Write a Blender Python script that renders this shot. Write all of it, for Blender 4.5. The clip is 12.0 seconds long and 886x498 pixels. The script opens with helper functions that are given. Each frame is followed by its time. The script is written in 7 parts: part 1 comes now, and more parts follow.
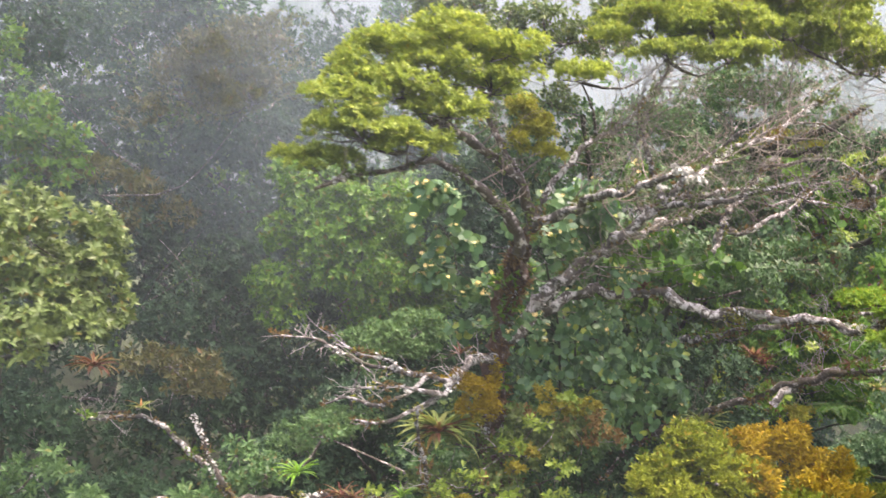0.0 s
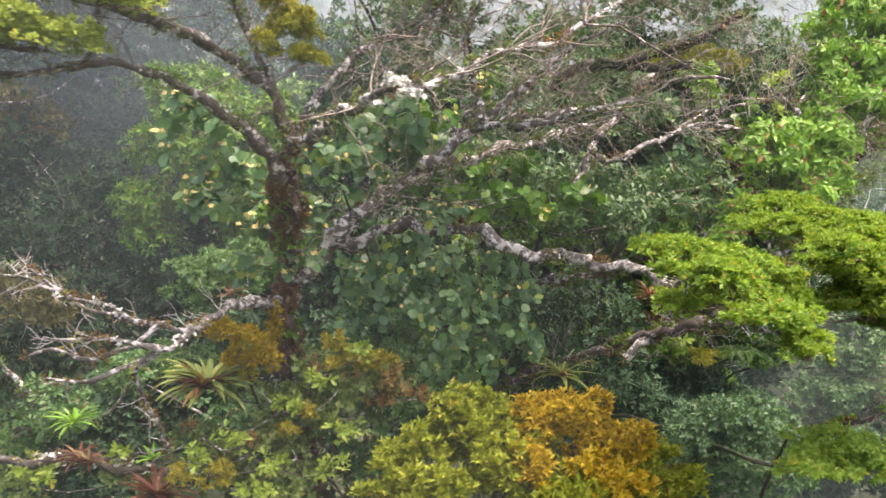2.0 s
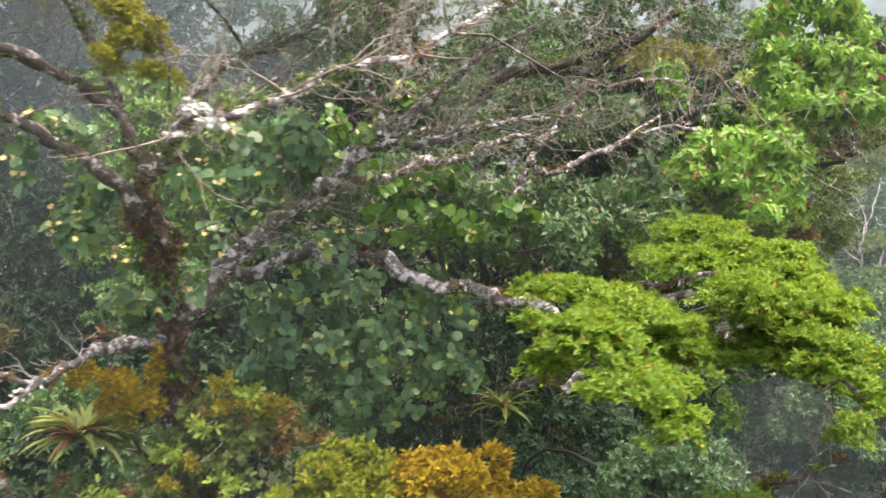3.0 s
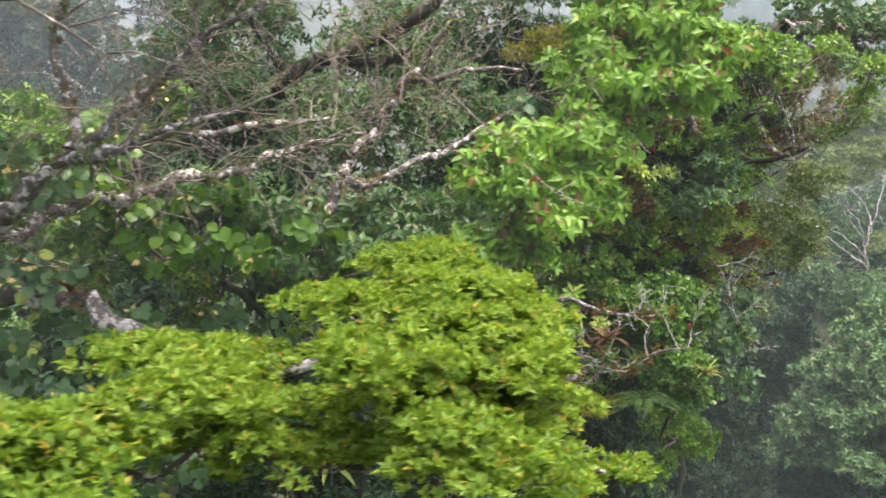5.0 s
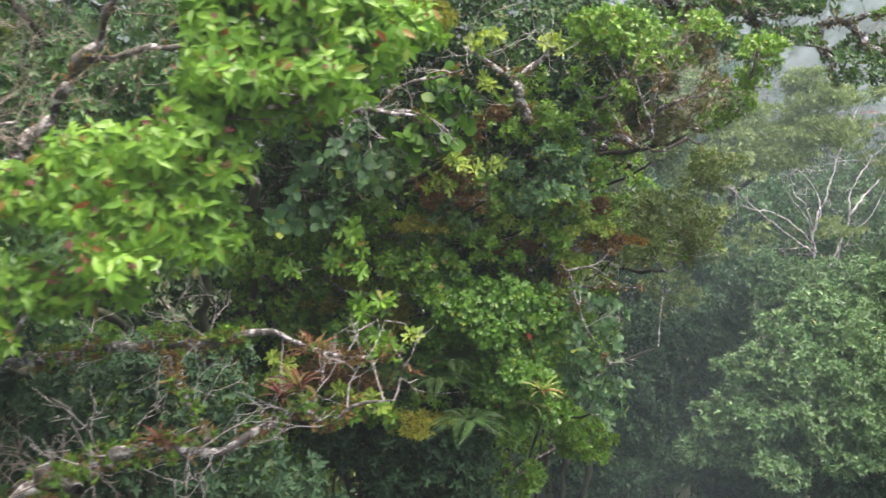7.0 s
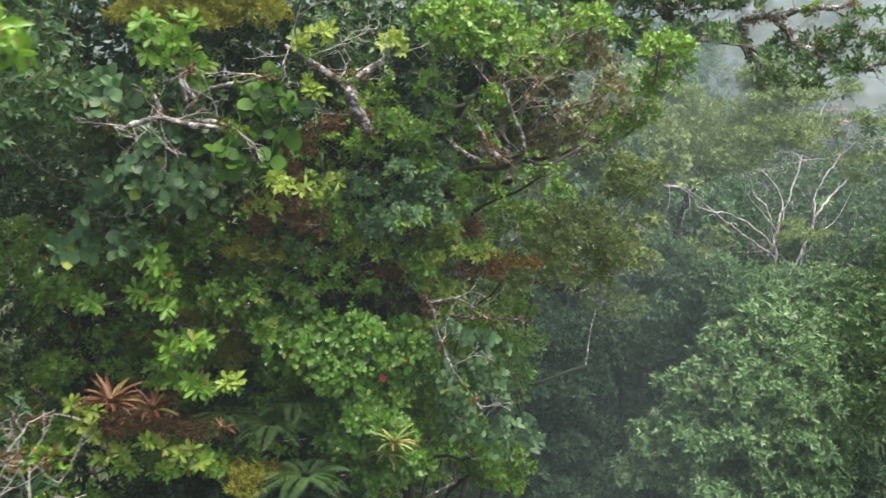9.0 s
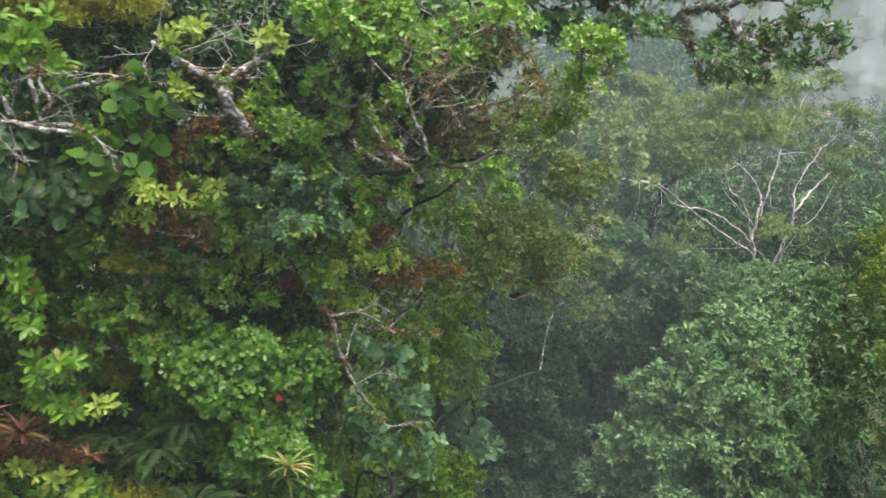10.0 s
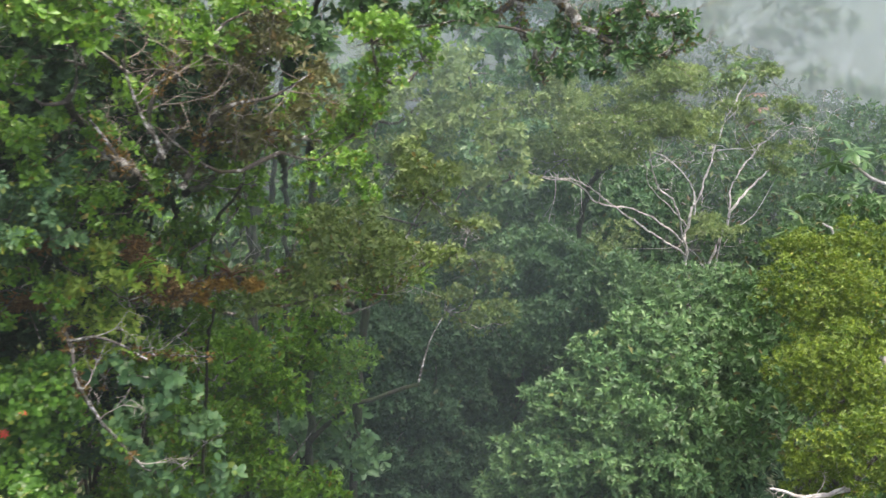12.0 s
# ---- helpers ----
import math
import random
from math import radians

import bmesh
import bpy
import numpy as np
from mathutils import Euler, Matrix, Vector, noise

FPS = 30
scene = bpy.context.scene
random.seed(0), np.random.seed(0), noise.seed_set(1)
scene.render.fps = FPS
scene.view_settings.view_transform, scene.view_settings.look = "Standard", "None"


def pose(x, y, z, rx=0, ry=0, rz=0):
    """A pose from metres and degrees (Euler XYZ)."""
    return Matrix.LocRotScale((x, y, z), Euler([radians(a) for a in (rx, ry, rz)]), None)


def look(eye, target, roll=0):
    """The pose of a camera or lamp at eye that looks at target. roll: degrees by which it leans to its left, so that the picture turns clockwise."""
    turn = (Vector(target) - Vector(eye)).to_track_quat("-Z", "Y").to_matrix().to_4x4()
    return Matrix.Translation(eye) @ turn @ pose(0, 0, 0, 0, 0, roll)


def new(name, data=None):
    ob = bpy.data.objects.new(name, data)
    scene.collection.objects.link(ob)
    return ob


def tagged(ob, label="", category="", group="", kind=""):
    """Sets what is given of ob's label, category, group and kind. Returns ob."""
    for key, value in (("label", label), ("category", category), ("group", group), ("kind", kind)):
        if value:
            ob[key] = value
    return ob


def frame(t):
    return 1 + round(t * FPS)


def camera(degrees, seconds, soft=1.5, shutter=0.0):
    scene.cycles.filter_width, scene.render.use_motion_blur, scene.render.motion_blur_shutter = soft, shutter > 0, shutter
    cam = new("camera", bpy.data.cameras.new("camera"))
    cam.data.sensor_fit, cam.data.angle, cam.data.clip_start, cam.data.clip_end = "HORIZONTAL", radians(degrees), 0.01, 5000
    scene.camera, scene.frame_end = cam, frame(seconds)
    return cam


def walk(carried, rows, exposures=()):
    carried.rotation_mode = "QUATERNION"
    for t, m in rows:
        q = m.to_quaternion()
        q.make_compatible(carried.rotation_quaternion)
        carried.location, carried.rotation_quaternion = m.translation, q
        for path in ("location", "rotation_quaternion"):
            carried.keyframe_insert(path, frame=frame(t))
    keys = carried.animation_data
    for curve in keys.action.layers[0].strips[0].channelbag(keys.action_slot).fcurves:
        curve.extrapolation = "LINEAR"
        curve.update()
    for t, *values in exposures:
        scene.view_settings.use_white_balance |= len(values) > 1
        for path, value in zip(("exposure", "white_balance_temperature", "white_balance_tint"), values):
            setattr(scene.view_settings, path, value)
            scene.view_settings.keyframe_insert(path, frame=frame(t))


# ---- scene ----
cam = camera(54.0, 12.0, soft=1.5, shutter=0.4)
PATH = [
    (0, (0.0, 0.0, 9.0), (-0.162, 1.993, 8.949), 1.7),
    (0.5, (0.435, 0.439, 9.074), (0.277, 2.429, 8.947), 1.4),
    (1, (0.947, 0.719, 9.049), (0.774, 2.704, 8.869), 1.9),
    (1.5, (1.357, 0.971, 9.052), (1.177, 2.951, 8.835), 2.4),
    (2, (1.668, 1.345, 9.111), (1.506, 3.324, 8.87), 3.0),
    (2.5, (2.018, 1.693, 9.215), (1.842, 3.669, 8.957), 2.6),
    (3, (2.473, 2.133, 9.326), (2.26, 4.105, 9.069), 2.0),
    (5, (4.149, 3.666, 9.306), (3.846, 5.629, 9.075), -0.2),
    (5.5, (4.599, 3.941, 9.329), (4.282, 5.9, 9.081), 0.1),
    (6, (5.055, 4.431, 9.451), (4.743, 6.386, 9.166), 1.0),
    (6.5, (5.494, 4.748, 9.466), (5.188, 6.702, 9.172), 1.3),
    (7, (5.938, 5.191, 9.558), (5.635, 7.142, 9.239), 1.2),
    (9, (7.149, 6.681, 9.829), (6.852, 8.625, 9.468), 2.0),
    (9.5, (7.497, 7.062, 9.917), (7.199, 9.004, 9.541), 2.3),
    (10, (7.954, 7.385, 9.94), (7.645, 9.323, 9.554), 1.9),
    (10.5, (8.406, 7.614, 9.951), (8.089, 9.549, 9.558), 1.8),
    (11, (8.873, 7.925, 9.973), (8.554, 9.858, 9.571), 2.0),
    (11.5, (9.27, 8.239, 9.954), (8.955, 10.172, 9.552), 2.0),
    (12, (9.672, 8.621, 10.044), (9.364, 10.554, 9.634), 2.3),
]
walk(cam, [(t, look(eye, target, roll)) for t, eye, target, roll in PATH],
     exposures=((0.0, 2.36, 6950, 27), (1.0, 2.34, 7080, 27), (3.0, 2.28, 6920, 24), (5.0, 2.18, 6750, 22), (7.0, 2.17, 6620, 20.5), (9.0, 2.04, 6620, 16), (12.0, 1.95, 6660, 14.5)))

# ---- world and light ----
SUN_ELEVATION, SUN_TURN = 76.0, 122.0
world = bpy.data.worlds.new("world")
world.use_nodes = True
scene.world = world
wn = world.node_tree.nodes
sky = wn.new("ShaderNodeTexSky")
sky.sky_type = "NISHITA"
sky.sun_disc = False
sky.sun_elevation, sky.sun_rotation = radians(SUN_ELEVATION), radians(SUN_TURN)
sky.air_density, sky.dust_density, sky.ozone_density = 1.0, 6.0, 0.6
wn["Background"].inputs["Strength"].default_value = 0.13
world.node_tree.links.new(sky.outputs["Color"], wn["Background"].inputs["Color"])

sun = new("sun", bpy.data.lights.new("sun", "SUN"))
sun.data.energy, sun.data.angle, sun.data.color = 1.5, radians(40), (1.0, 0.95, 0.86)
scene.view_settings.exposure = 1.9
_e, _a = radians(SUN_ELEVATION), radians(SUN_TURN)
sun.matrix_world = look((0, 0, 40), (0 - math.sin(_a) * math.cos(_e), 0 - math.cos(_a) * math.cos(_e), 40 - math.sin(_e)))


# ---- materials ----
def nodes_of(name):
    m = bpy.data.materials.new(name)
    m.use_nodes = True
    return m, m.node_tree.nodes, m.node_tree.links


def ramp(n, l, source, stops):
    r = n.new("ShaderNodeValToRGB")
    el = r.color_ramp.elements
    while len(el) < len(stops):
        el.new(0.5)
    for e, (p, c) in zip(el, stops):
        e.position, e.color = p, (*c, 1)
    l.new(source, r.inputs[0])
    return r.outputs[0]


def mixed(n, l, fac, a, b, mode="MIX"):
    x = n.new("ShaderNodeMix")
    x.data_type, x.blend_type = "RGBA", mode
    for socket, value in ((x.inputs[0], fac), (x.inputs[6], a), (x.inputs[7], b)):
        if hasattr(value, "links"):
            l.new(value, socket)
        elif isinstance(value, tuple):
            socket.default_value = (*value, 1)
        else:
            socket.default_value = value
    return x.outputs[2]


def noise_tex(n, l, scale, detail=4, rough=0.6, coords=None):
    t = n.new("ShaderNodeTexNoise")
    t.inputs["Scale"].default_value, t.inputs["Detail"].default_value = scale, detail
    t.inputs["Roughness"].default_value = rough
    c = coords or n.new("ShaderNodeTexCoord").outputs["Object"]
    l.new(c, t.inputs["Vector"])
    return t.outputs["Fac"]


def leaf_material(name, dark, main, light, old=(0.16, 0.09, 0.02), old_share=0.03, gloss=0.42, thin=0.3):
    """Leaves: every one of its own shade, a few yellowed or browned, glossy above and letting light through."""
    m, n, l = nodes_of(name)
    geo, info = n.new("ShaderNodeNewGeometry"), n.new("ShaderNodeObjectInfo")
    add = n.new("ShaderNodeMath")
    add.operation = "ADD"
    l.new(geo.outputs["Random Per Island"], add.inputs[0])
    l.new(info.outputs["Random"], add.inputs[1])
    fr = n.new("ShaderNodeMath")
    fr.operation = "FRACT"
    l.new(add.outputs[0], fr.inputs[0])
    col = ramp(n, l, fr.outputs[0], [(0.0, dark), (0.5, main), (1.0 - old_share, light), (1.0 - old_share * 0.5, old)])
    patch = noise_tex(n, l, 1.7, 3)
    col = mixed(n, l, ramp(n, l, patch, [(0.35, (0, 0, 0)), (0.7, (1, 1, 1))]), col, mixed(n, l, 0.5, col, light), "MIX")
    vein = noise_tex(n, l, 60, 2)
    col = mixed(n, l, 0.25, col, mixed(n, l, vein, dark, light))
    p = n["Principled BSDF"]
    l.new(col, p.inputs["Base Color"])
    p.inputs["Roughness"].default_value = gloss
    p.inputs["Specular IOR Level"].default_value = 0.25
    t = n.new("ShaderNodeBsdfTranslucent")
    l.new(mixed(n, l, 0.5, col, mixed(n, l, 1.0, col, (1.6, 1.5, 0.6), "MULTIPLY")), t.inputs["Color"])
    mx = n.new("ShaderNodeMixShader")
    mx.inputs[0].default_value = thin
    l.new(p.outputs[0], mx.inputs[1])
    l.new(t.outputs[0], mx.inputs[2])
    l.new(mx.outputs[0], n["Material Output"].inputs["Surface"])
    return m


def bark_material(name, dark, mid, pale, lichen=0.5, moss=(0.07, 0.08, 0.02), moss_share=0.5):
    """Bark with pale lichen patches and moss cushions."""
    m, n, l = nodes_of(name)
    fine = noise_tex(n, l, 38, 6, 0.7)
    col = ramp(n, l, fine, [(0.3, dark), (0.7, mid)])
    patch = noise_tex(n, l, 15, 5, 0.7)
    col = mixed(n, l, ramp(n, l, patch, [(lichen, (0, 0, 0)), (lichen + 0.07, (1, 1, 1))]), col, mixed(n, l, fine, mid, pale))
    big = noise_tex(n, l, 5.5, 5, 0.7)
    mossy = ramp(n, l, big, [(moss_share, (0, 0, 0)), (moss_share + 0.09, (1, 1, 1))])
    col = mixed(n, l, mossy, col, mixed(n, l, fine, moss, (moss[0] * 0.5, moss[1] * 0.5, moss[2] * 0.5)))
    p = n["Principled BSDF"]
    l.new(col, p.inputs["Base Color"])
    p.inputs["Roughness"].default_value = 0.85
    b = n.new("ShaderNodeBump")
    b.inputs["Strength"].default_value, b.inputs["Distance"].default_value = 0.7, 0.02
    l.new(fine, b.inputs["Height"])
    l.new(b.outputs[0], p.inputs["Normal"])
    return m


def plain_material(name, a, b, scale=12, rough=0.7):
    m, n, l = nodes_of(name)
    f = noise_tex(n, l, scale, 5, 0.65)
    p = n["Principled BSDF"]
    l.new(ramp(n, l, f, [(0.3, a), (0.7, b)]), p.inputs["Base Color"])
    p.inputs["Roughness"].default_value = rough
    bump = n.new("ShaderNodeBump")
    bump.inputs["Strength"].default_value, bump.inputs["Distance"].default_value = 0.5, 0.03
    l.new(f, bump.inputs["Height"])
    l.new(bump.outputs[0], p.inputs["Normal"])
    return m


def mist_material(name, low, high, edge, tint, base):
    """Haze put on a sheet as see-through colour, in wisps, thinner near the ground and towards its edges."""
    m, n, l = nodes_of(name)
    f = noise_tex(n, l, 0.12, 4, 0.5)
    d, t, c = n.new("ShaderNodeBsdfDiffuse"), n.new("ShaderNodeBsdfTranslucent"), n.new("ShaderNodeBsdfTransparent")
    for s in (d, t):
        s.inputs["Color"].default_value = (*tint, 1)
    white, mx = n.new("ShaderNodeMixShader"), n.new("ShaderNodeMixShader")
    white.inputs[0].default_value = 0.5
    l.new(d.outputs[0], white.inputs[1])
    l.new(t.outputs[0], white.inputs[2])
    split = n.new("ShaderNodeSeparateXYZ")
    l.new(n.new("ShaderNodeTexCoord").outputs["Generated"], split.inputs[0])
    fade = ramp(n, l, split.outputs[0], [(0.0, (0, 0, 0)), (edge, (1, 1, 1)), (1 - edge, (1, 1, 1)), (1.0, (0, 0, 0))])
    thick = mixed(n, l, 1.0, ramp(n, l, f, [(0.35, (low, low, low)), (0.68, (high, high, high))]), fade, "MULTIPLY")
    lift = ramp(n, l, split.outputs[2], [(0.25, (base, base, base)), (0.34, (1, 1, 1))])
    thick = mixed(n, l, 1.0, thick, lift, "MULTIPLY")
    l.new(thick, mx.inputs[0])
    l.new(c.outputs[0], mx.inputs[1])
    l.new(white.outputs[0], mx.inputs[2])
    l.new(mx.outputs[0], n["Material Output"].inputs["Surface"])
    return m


BARK = bark_material("mossy_bark", (0.03, 0.024, 0.018), (0.095, 0.082, 0.066), (0.7, 0.69, 0.63), 0.53, (0.065, 0.052, 0.02), 0.52)
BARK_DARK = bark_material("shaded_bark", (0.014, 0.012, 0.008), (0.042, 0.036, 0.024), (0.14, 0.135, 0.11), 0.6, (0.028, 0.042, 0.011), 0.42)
BARK_PALE = bark_material("lichened_bark", (0.03, 0.027, 0.021), (0.1, 0.092, 0.075), (0.72, 0.72, 0.67), 0.5, (0.055, 0.058, 0.02), 0.56)
BARK_DULL = bark_material("dull_brown_bark", (0.025, 0.02, 0.015), (0.075, 0.063, 0.048), (0.42, 0.41, 0.36), 0.57, (0.05, 0.05, 0.018), 0.5)
BARK_TRUNK = bark_material("rusty_trunk_bark", (0.035, 0.022, 0.015), (0.13, 0.08, 0.05), (0.5, 0.47, 0.42), 0.55, (0.1, 0.045, 0.015), 0.48)
BARK_WHITE = bark_material("white_bark", (0.22, 0.2, 0.18), (0.38, 0.36, 0.33), (0.66, 0.65, 0.62), 0.47, (0.14, 0.13, 0.08), 0.6)
TWIG = plain_material("twig_bark", (0.085, 0.072, 0.052), (0.24, 0.21, 0.165), 20, 0.85)
TWIG_PALE = plain_material("bleached_twig", (0.16, 0.14, 0.12), (0.45, 0.43, 0.39), 14, 0.8)
SOIL = plain_material("forest_floor", (0.016, 0.024, 0.01), (0.05, 0.065, 0.024), 2.6, 0.95)

LIME = leaf_material("lime_leaf", (0.1, 0.165, 0.026), (0.21, 0.3, 0.05), (0.31, 0.385, 0.075), (0.36, 0.28, 0.03), 0.02, 0.45, 0.42)
LIME_NEAR = leaf_material("fresh_lime_leaf", (0.048, 0.115, 0.012), (0.115, 0.23, 0.024), (0.2, 0.315, 0.038), (0.4, 0.24, 0.04), 0.05, 0.5, 0.48)
LIME_DEEP = leaf_material("yellowish_leaf", (0.018, 0.055, 0.006), (0.055, 0.125, 0.01), (0.18, 0.25, 0.02), (0.26, 0.2, 0.03), 0.015)
GOLD_GREEN = leaf_material("yellow_green_moss", (0.11, 0.135, 0.016), (0.22, 0.25, 0.028), (0.34, 0.35, 0.045), (0.3, 0.18, 0.02), 0.06, 0.65, 0.3)
BROWNISH = leaf_material("brownish_leaf", (0.045, 0.052, 0.02), (0.09, 0.098, 0.034), (0.16, 0.165, 0.055), (0.18, 0.1, 0.04), 0.06)
GREEN = leaf_material("green_leaf", (0.024, 0.078, 0.01), (0.064, 0.172, 0.017), (0.155, 0.3, 0.028), (0.2, 0.12, 0.03), 0.07, 0.3)
BRIGHT = leaf_material("bright_leaf", (0.042, 0.125, 0.013), (0.09, 0.23, 0.021), (0.18, 0.345, 0.035), (0.24, 0.02, 0.03), 0.04, 0.36, 0.36)
DARK = leaf_material("dark_leaf", (0.018, 0.053, 0.019), (0.038, 0.103, 0.031), (0.087, 0.178, 0.05), (0.14, 0.08, 0.025), 0.08, 0.36)
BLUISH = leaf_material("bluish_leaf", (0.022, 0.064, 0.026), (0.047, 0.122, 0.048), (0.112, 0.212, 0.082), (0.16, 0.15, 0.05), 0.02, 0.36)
OLIVE = leaf_material("olive_leaf", (0.036, 0.07, 0.018), (0.078, 0.135, 0.032), (0.15, 0.21, 0.053), (0.2, 0.13, 0.03), 0.04, 0.4)
PALE = leaf_material("pale_long_leaf", (0.012, 0.044, 0.016), (0.043, 0.12, 0.044), (0.15, 0.265, 0.095), (0.2, 0.2, 0.06), 0.02, 0.36)
FEATHER = leaf_material("feathery_leaf", (0.062, 0.115, 0.035), (0.13, 0.205, 0.06), (0.22, 0.3, 0.1), (0.2, 0.2, 0.06), 0.03, 0.42)
BROWN = leaf_material("brown_hanging_moss", (0.055, 0.034, 0.015), (0.115, 0.07, 0.028), (0.2, 0.13, 0.045), (0.26, 0.13, 0.03), 0.08, 0.75, 0.2)
YELLOW_GREEN = leaf_material("young_leaf", (0.07, 0.15, 0.02), (0.17, 0.27, 0.036), (0.29, 0.39, 0.06), (0.34, 0.24, 0.03), 0.04, 0.36, 0.36)
ORANGE = leaf_material("orange_moss", (0.12, 0.083, 0.003), (0.29, 0.207, 0.007), (0.42, 0.325, 0.014), (0.26, 0.1, 0.01), 0.05, 0.6, 0.3)
BUSH = leaf_material("bush_leaf", (0.065, 0.105, 0.008), (0.15, 0.205, 0.014), (0.26, 0.3, 0.024), (0.34, 0.22, 0.03), 0.04, 0.55, 0.32)
GOLD = leaf_material("gold_moss", (0.1, 0.094, 0.008), (0.205, 0.19, 0.015), (0.31, 0.29, 0.025), (0.34, 0.2, 0.02), 0.05, 0.6, 0.3)
RUST_BRIGHT = leaf_material("bright_rust_moss", (0.11, 0.06, 0.012), (0.22, 0.125, 0.02), (0.32, 0.21, 0.04), (0.1, 0.1, 0.02), 0.12, 0.7, 0.25)
RUST = leaf_material("rust_moss", (0.06, 0.034, 0.011), (0.13, 0.075, 0.023), (0.22, 0.15, 0.04), (0.1, 0.1, 0.02), 0.15, 0.7, 0.2)
ROUND = leaf_material("round_leaf", (0.017, 0.062, 0.03), (0.048, 0.128, 0.053), (0.13, 0.24, 0.088), (0.36, 0.42, 0.06), 0.05, 0.32, 0.28)
ROUND_GREEN = leaf_material("rounded_green_leaf", (0.015, 0.056, 0.009), (0.04, 0.125, 0.015), (0.11, 0.24, 0.028), (0.3, 0.36, 0.05), 0.05, 0.27, 0.28)
# Leaves darkened in colour to give the shade of gaps and hollows.
SHADE_LEAF = leaf_material("shade_darkened_leaf", (0.007, 0.024, 0.011), (0.016, 0.047, 0.018), (0.036, 0.088, 0.034), (0.06, 0.05, 0.02), 0.03, 0.7, 0.2)
SOFT = leaf_material("soft_green_leaf", (0.026, 0.075, 0.023), (0.062, 0.145, 0.044), (0.13, 0.235, 0.078), (0.2, 0.2, 0.06), 0.02, 0.5)
WITHERED = plain_material("withered_leaf", (0.16, 0.09, 0.065), (0.28, 0.19, 0.14), 20, 0.7)
RED_FRUIT = plain_material("red_fruit", (0.08, 0.013, 0.013), (0.17, 0.03, 0.03), 40, 0.45)
RED_PETAL = plain_material("red_petal", (0.3, 0.02, 0.01), (0.55, 0.06, 0.03), 30, 0.5)
PETAL = plain_material("yellow_petal", (0.72, 0.52, 0.1), (0.86, 0.76, 0.36), 30, 0.6)
LICHEN_WHITE = plain_material("white_lichen", (0.42, 0.43, 0.37), (0.7, 0.71, 0.64), 40, 0.9)
BROM = leaf_material("bromeliad_leaf", (0.08, 0.135, 0.03), (0.15, 0.22, 0.05), (0.26, 0.31, 0.085), (0.28, 0.06, 0.03), 0.16, 0.4, 0.3)
BROM_RED = leaf_material("red_bromeliad_leaf", (0.05, 0.014, 0.012), (0.105, 0.027, 0.02), (0.16, 0.075, 0.03), (0.15, 0.16, 0.04), 0.25, 0.42, 0.3)


# ---- mesh builders ----
def thing(name, at, label, category, group=""):
    e = new(name)
    e.location = at
    e.empty_display_size = 0.3
    return tagged(e, label, category, group)


def mesh_part(name, verts, faces, material, parent, label="", smooth=False, kind=""):
    """One mesh object under a thing; the vertices are given in the world."""
    me = bpy.data.meshes.new(name)
    base, up = np.zeros(3), parent
    while up:
        base, up = base + np.array(up.matrix_basis.translation), up.parent
    verts = np.asarray(verts, np.float32) - base.astype(np.float32)
    faces = np.asarray(faces, np.int32)
    k = faces.shape[1]
    me.vertices.add(len(verts))
    me.vertices.foreach_set("co", verts.ravel())
    me.loops.add(faces.size)
    me.loops.foreach_set("vertex_index", faces.ravel())
    me.polygons.add(len(faces))
    me.polygons.foreach_set("loop_start", np.arange(0, faces.size, k, dtype=np.int32))
    me.update(calc_edges=True)
    if smooth:
        me.polygons.foreach_set("use_smooth", np.ones(len(faces), bool))
    me.materials.append(material)
    ob = new(name, me)
    ob.parent = parent
    return tagged(ob, label, kind=kind)


def spline(points, step):
    """A smooth line (Catmull-Rom) through points of x, y, z, radius."""
    p = np.array(points, float)
    p = np.vstack([2 * p[0] - p[1], p, 2 * p[-1] - p[-2]])
    out = []
    for a, b, c, d in zip(p, p[1:], p[2:], p[3:]):
        k = max(2, int(np.linalg.norm(c[:3] - b[:3]) / step))
        for t in np.arange(k) / k:
            out.append(0.5 * (2 * b + (c - a) * t + (2 * a - 5 * b + 4 * c - d) * t**2 + (3 * b - a - 3 * c + d) * t**3))
    out.append(p[-2])
    out = np.array(out)
    out[:, 3] = out[:, 3].clip(0.003)
    return out


def tube(line, sides, rng, rough=0.16):
    """Verts and quads of a tube along a line of x, y, z, radius, uneven as a limb is."""
    n = len(line)
    way = np.gradient(line[:, :3], axis=0)
    way /= np.linalg.norm(way, axis=1, keepdims=True) + 1e-9
    ref = np.where(np.abs(way[:, 2:3]) > 0.9, [[1.0, 0, 0]], [[0, 0, 1.0]])
    u = np.cross(way, ref)
    u /= np.linalg.norm(u, axis=1, keepdims=True) + 1e-9
    v = np.cross(way, u)
    a = np.arange(sides) * 2 * np.pi / sides
    r = line[:, 3:4] * (1 + rough * rng.normal(size=(n, sides)).clip(-1.5, 2))
    ring = line[:, None, :3] + r[..., None] * (np.cos(a)[None, :, None] * u[:, None] + np.sin(a)[None, :, None] * v[:, None])
    i, j = np.meshgrid(np.arange(n - 1), np.arange(sides), indexing="ij")
    k = (j + 1) % sides
    faces = np.stack([i * sides + j, i * sides + k, (i + 1) * sides + k, (i + 1) * sides + j], -1).reshape(-1, 4)
    return ring.reshape(-1, 3), faces


class Gather:
    """Verts and faces of many pieces, for one mesh."""

    def __init__(self):
        self.v, self.f, self.n = [], [], 0

    def add(self, v, f):
        self.v.append(v)
        self.f.append(f + self.n)
        self.n += len(v)

    def done(self):
        return np.concatenate(self.v), np.concatenate(self.f)


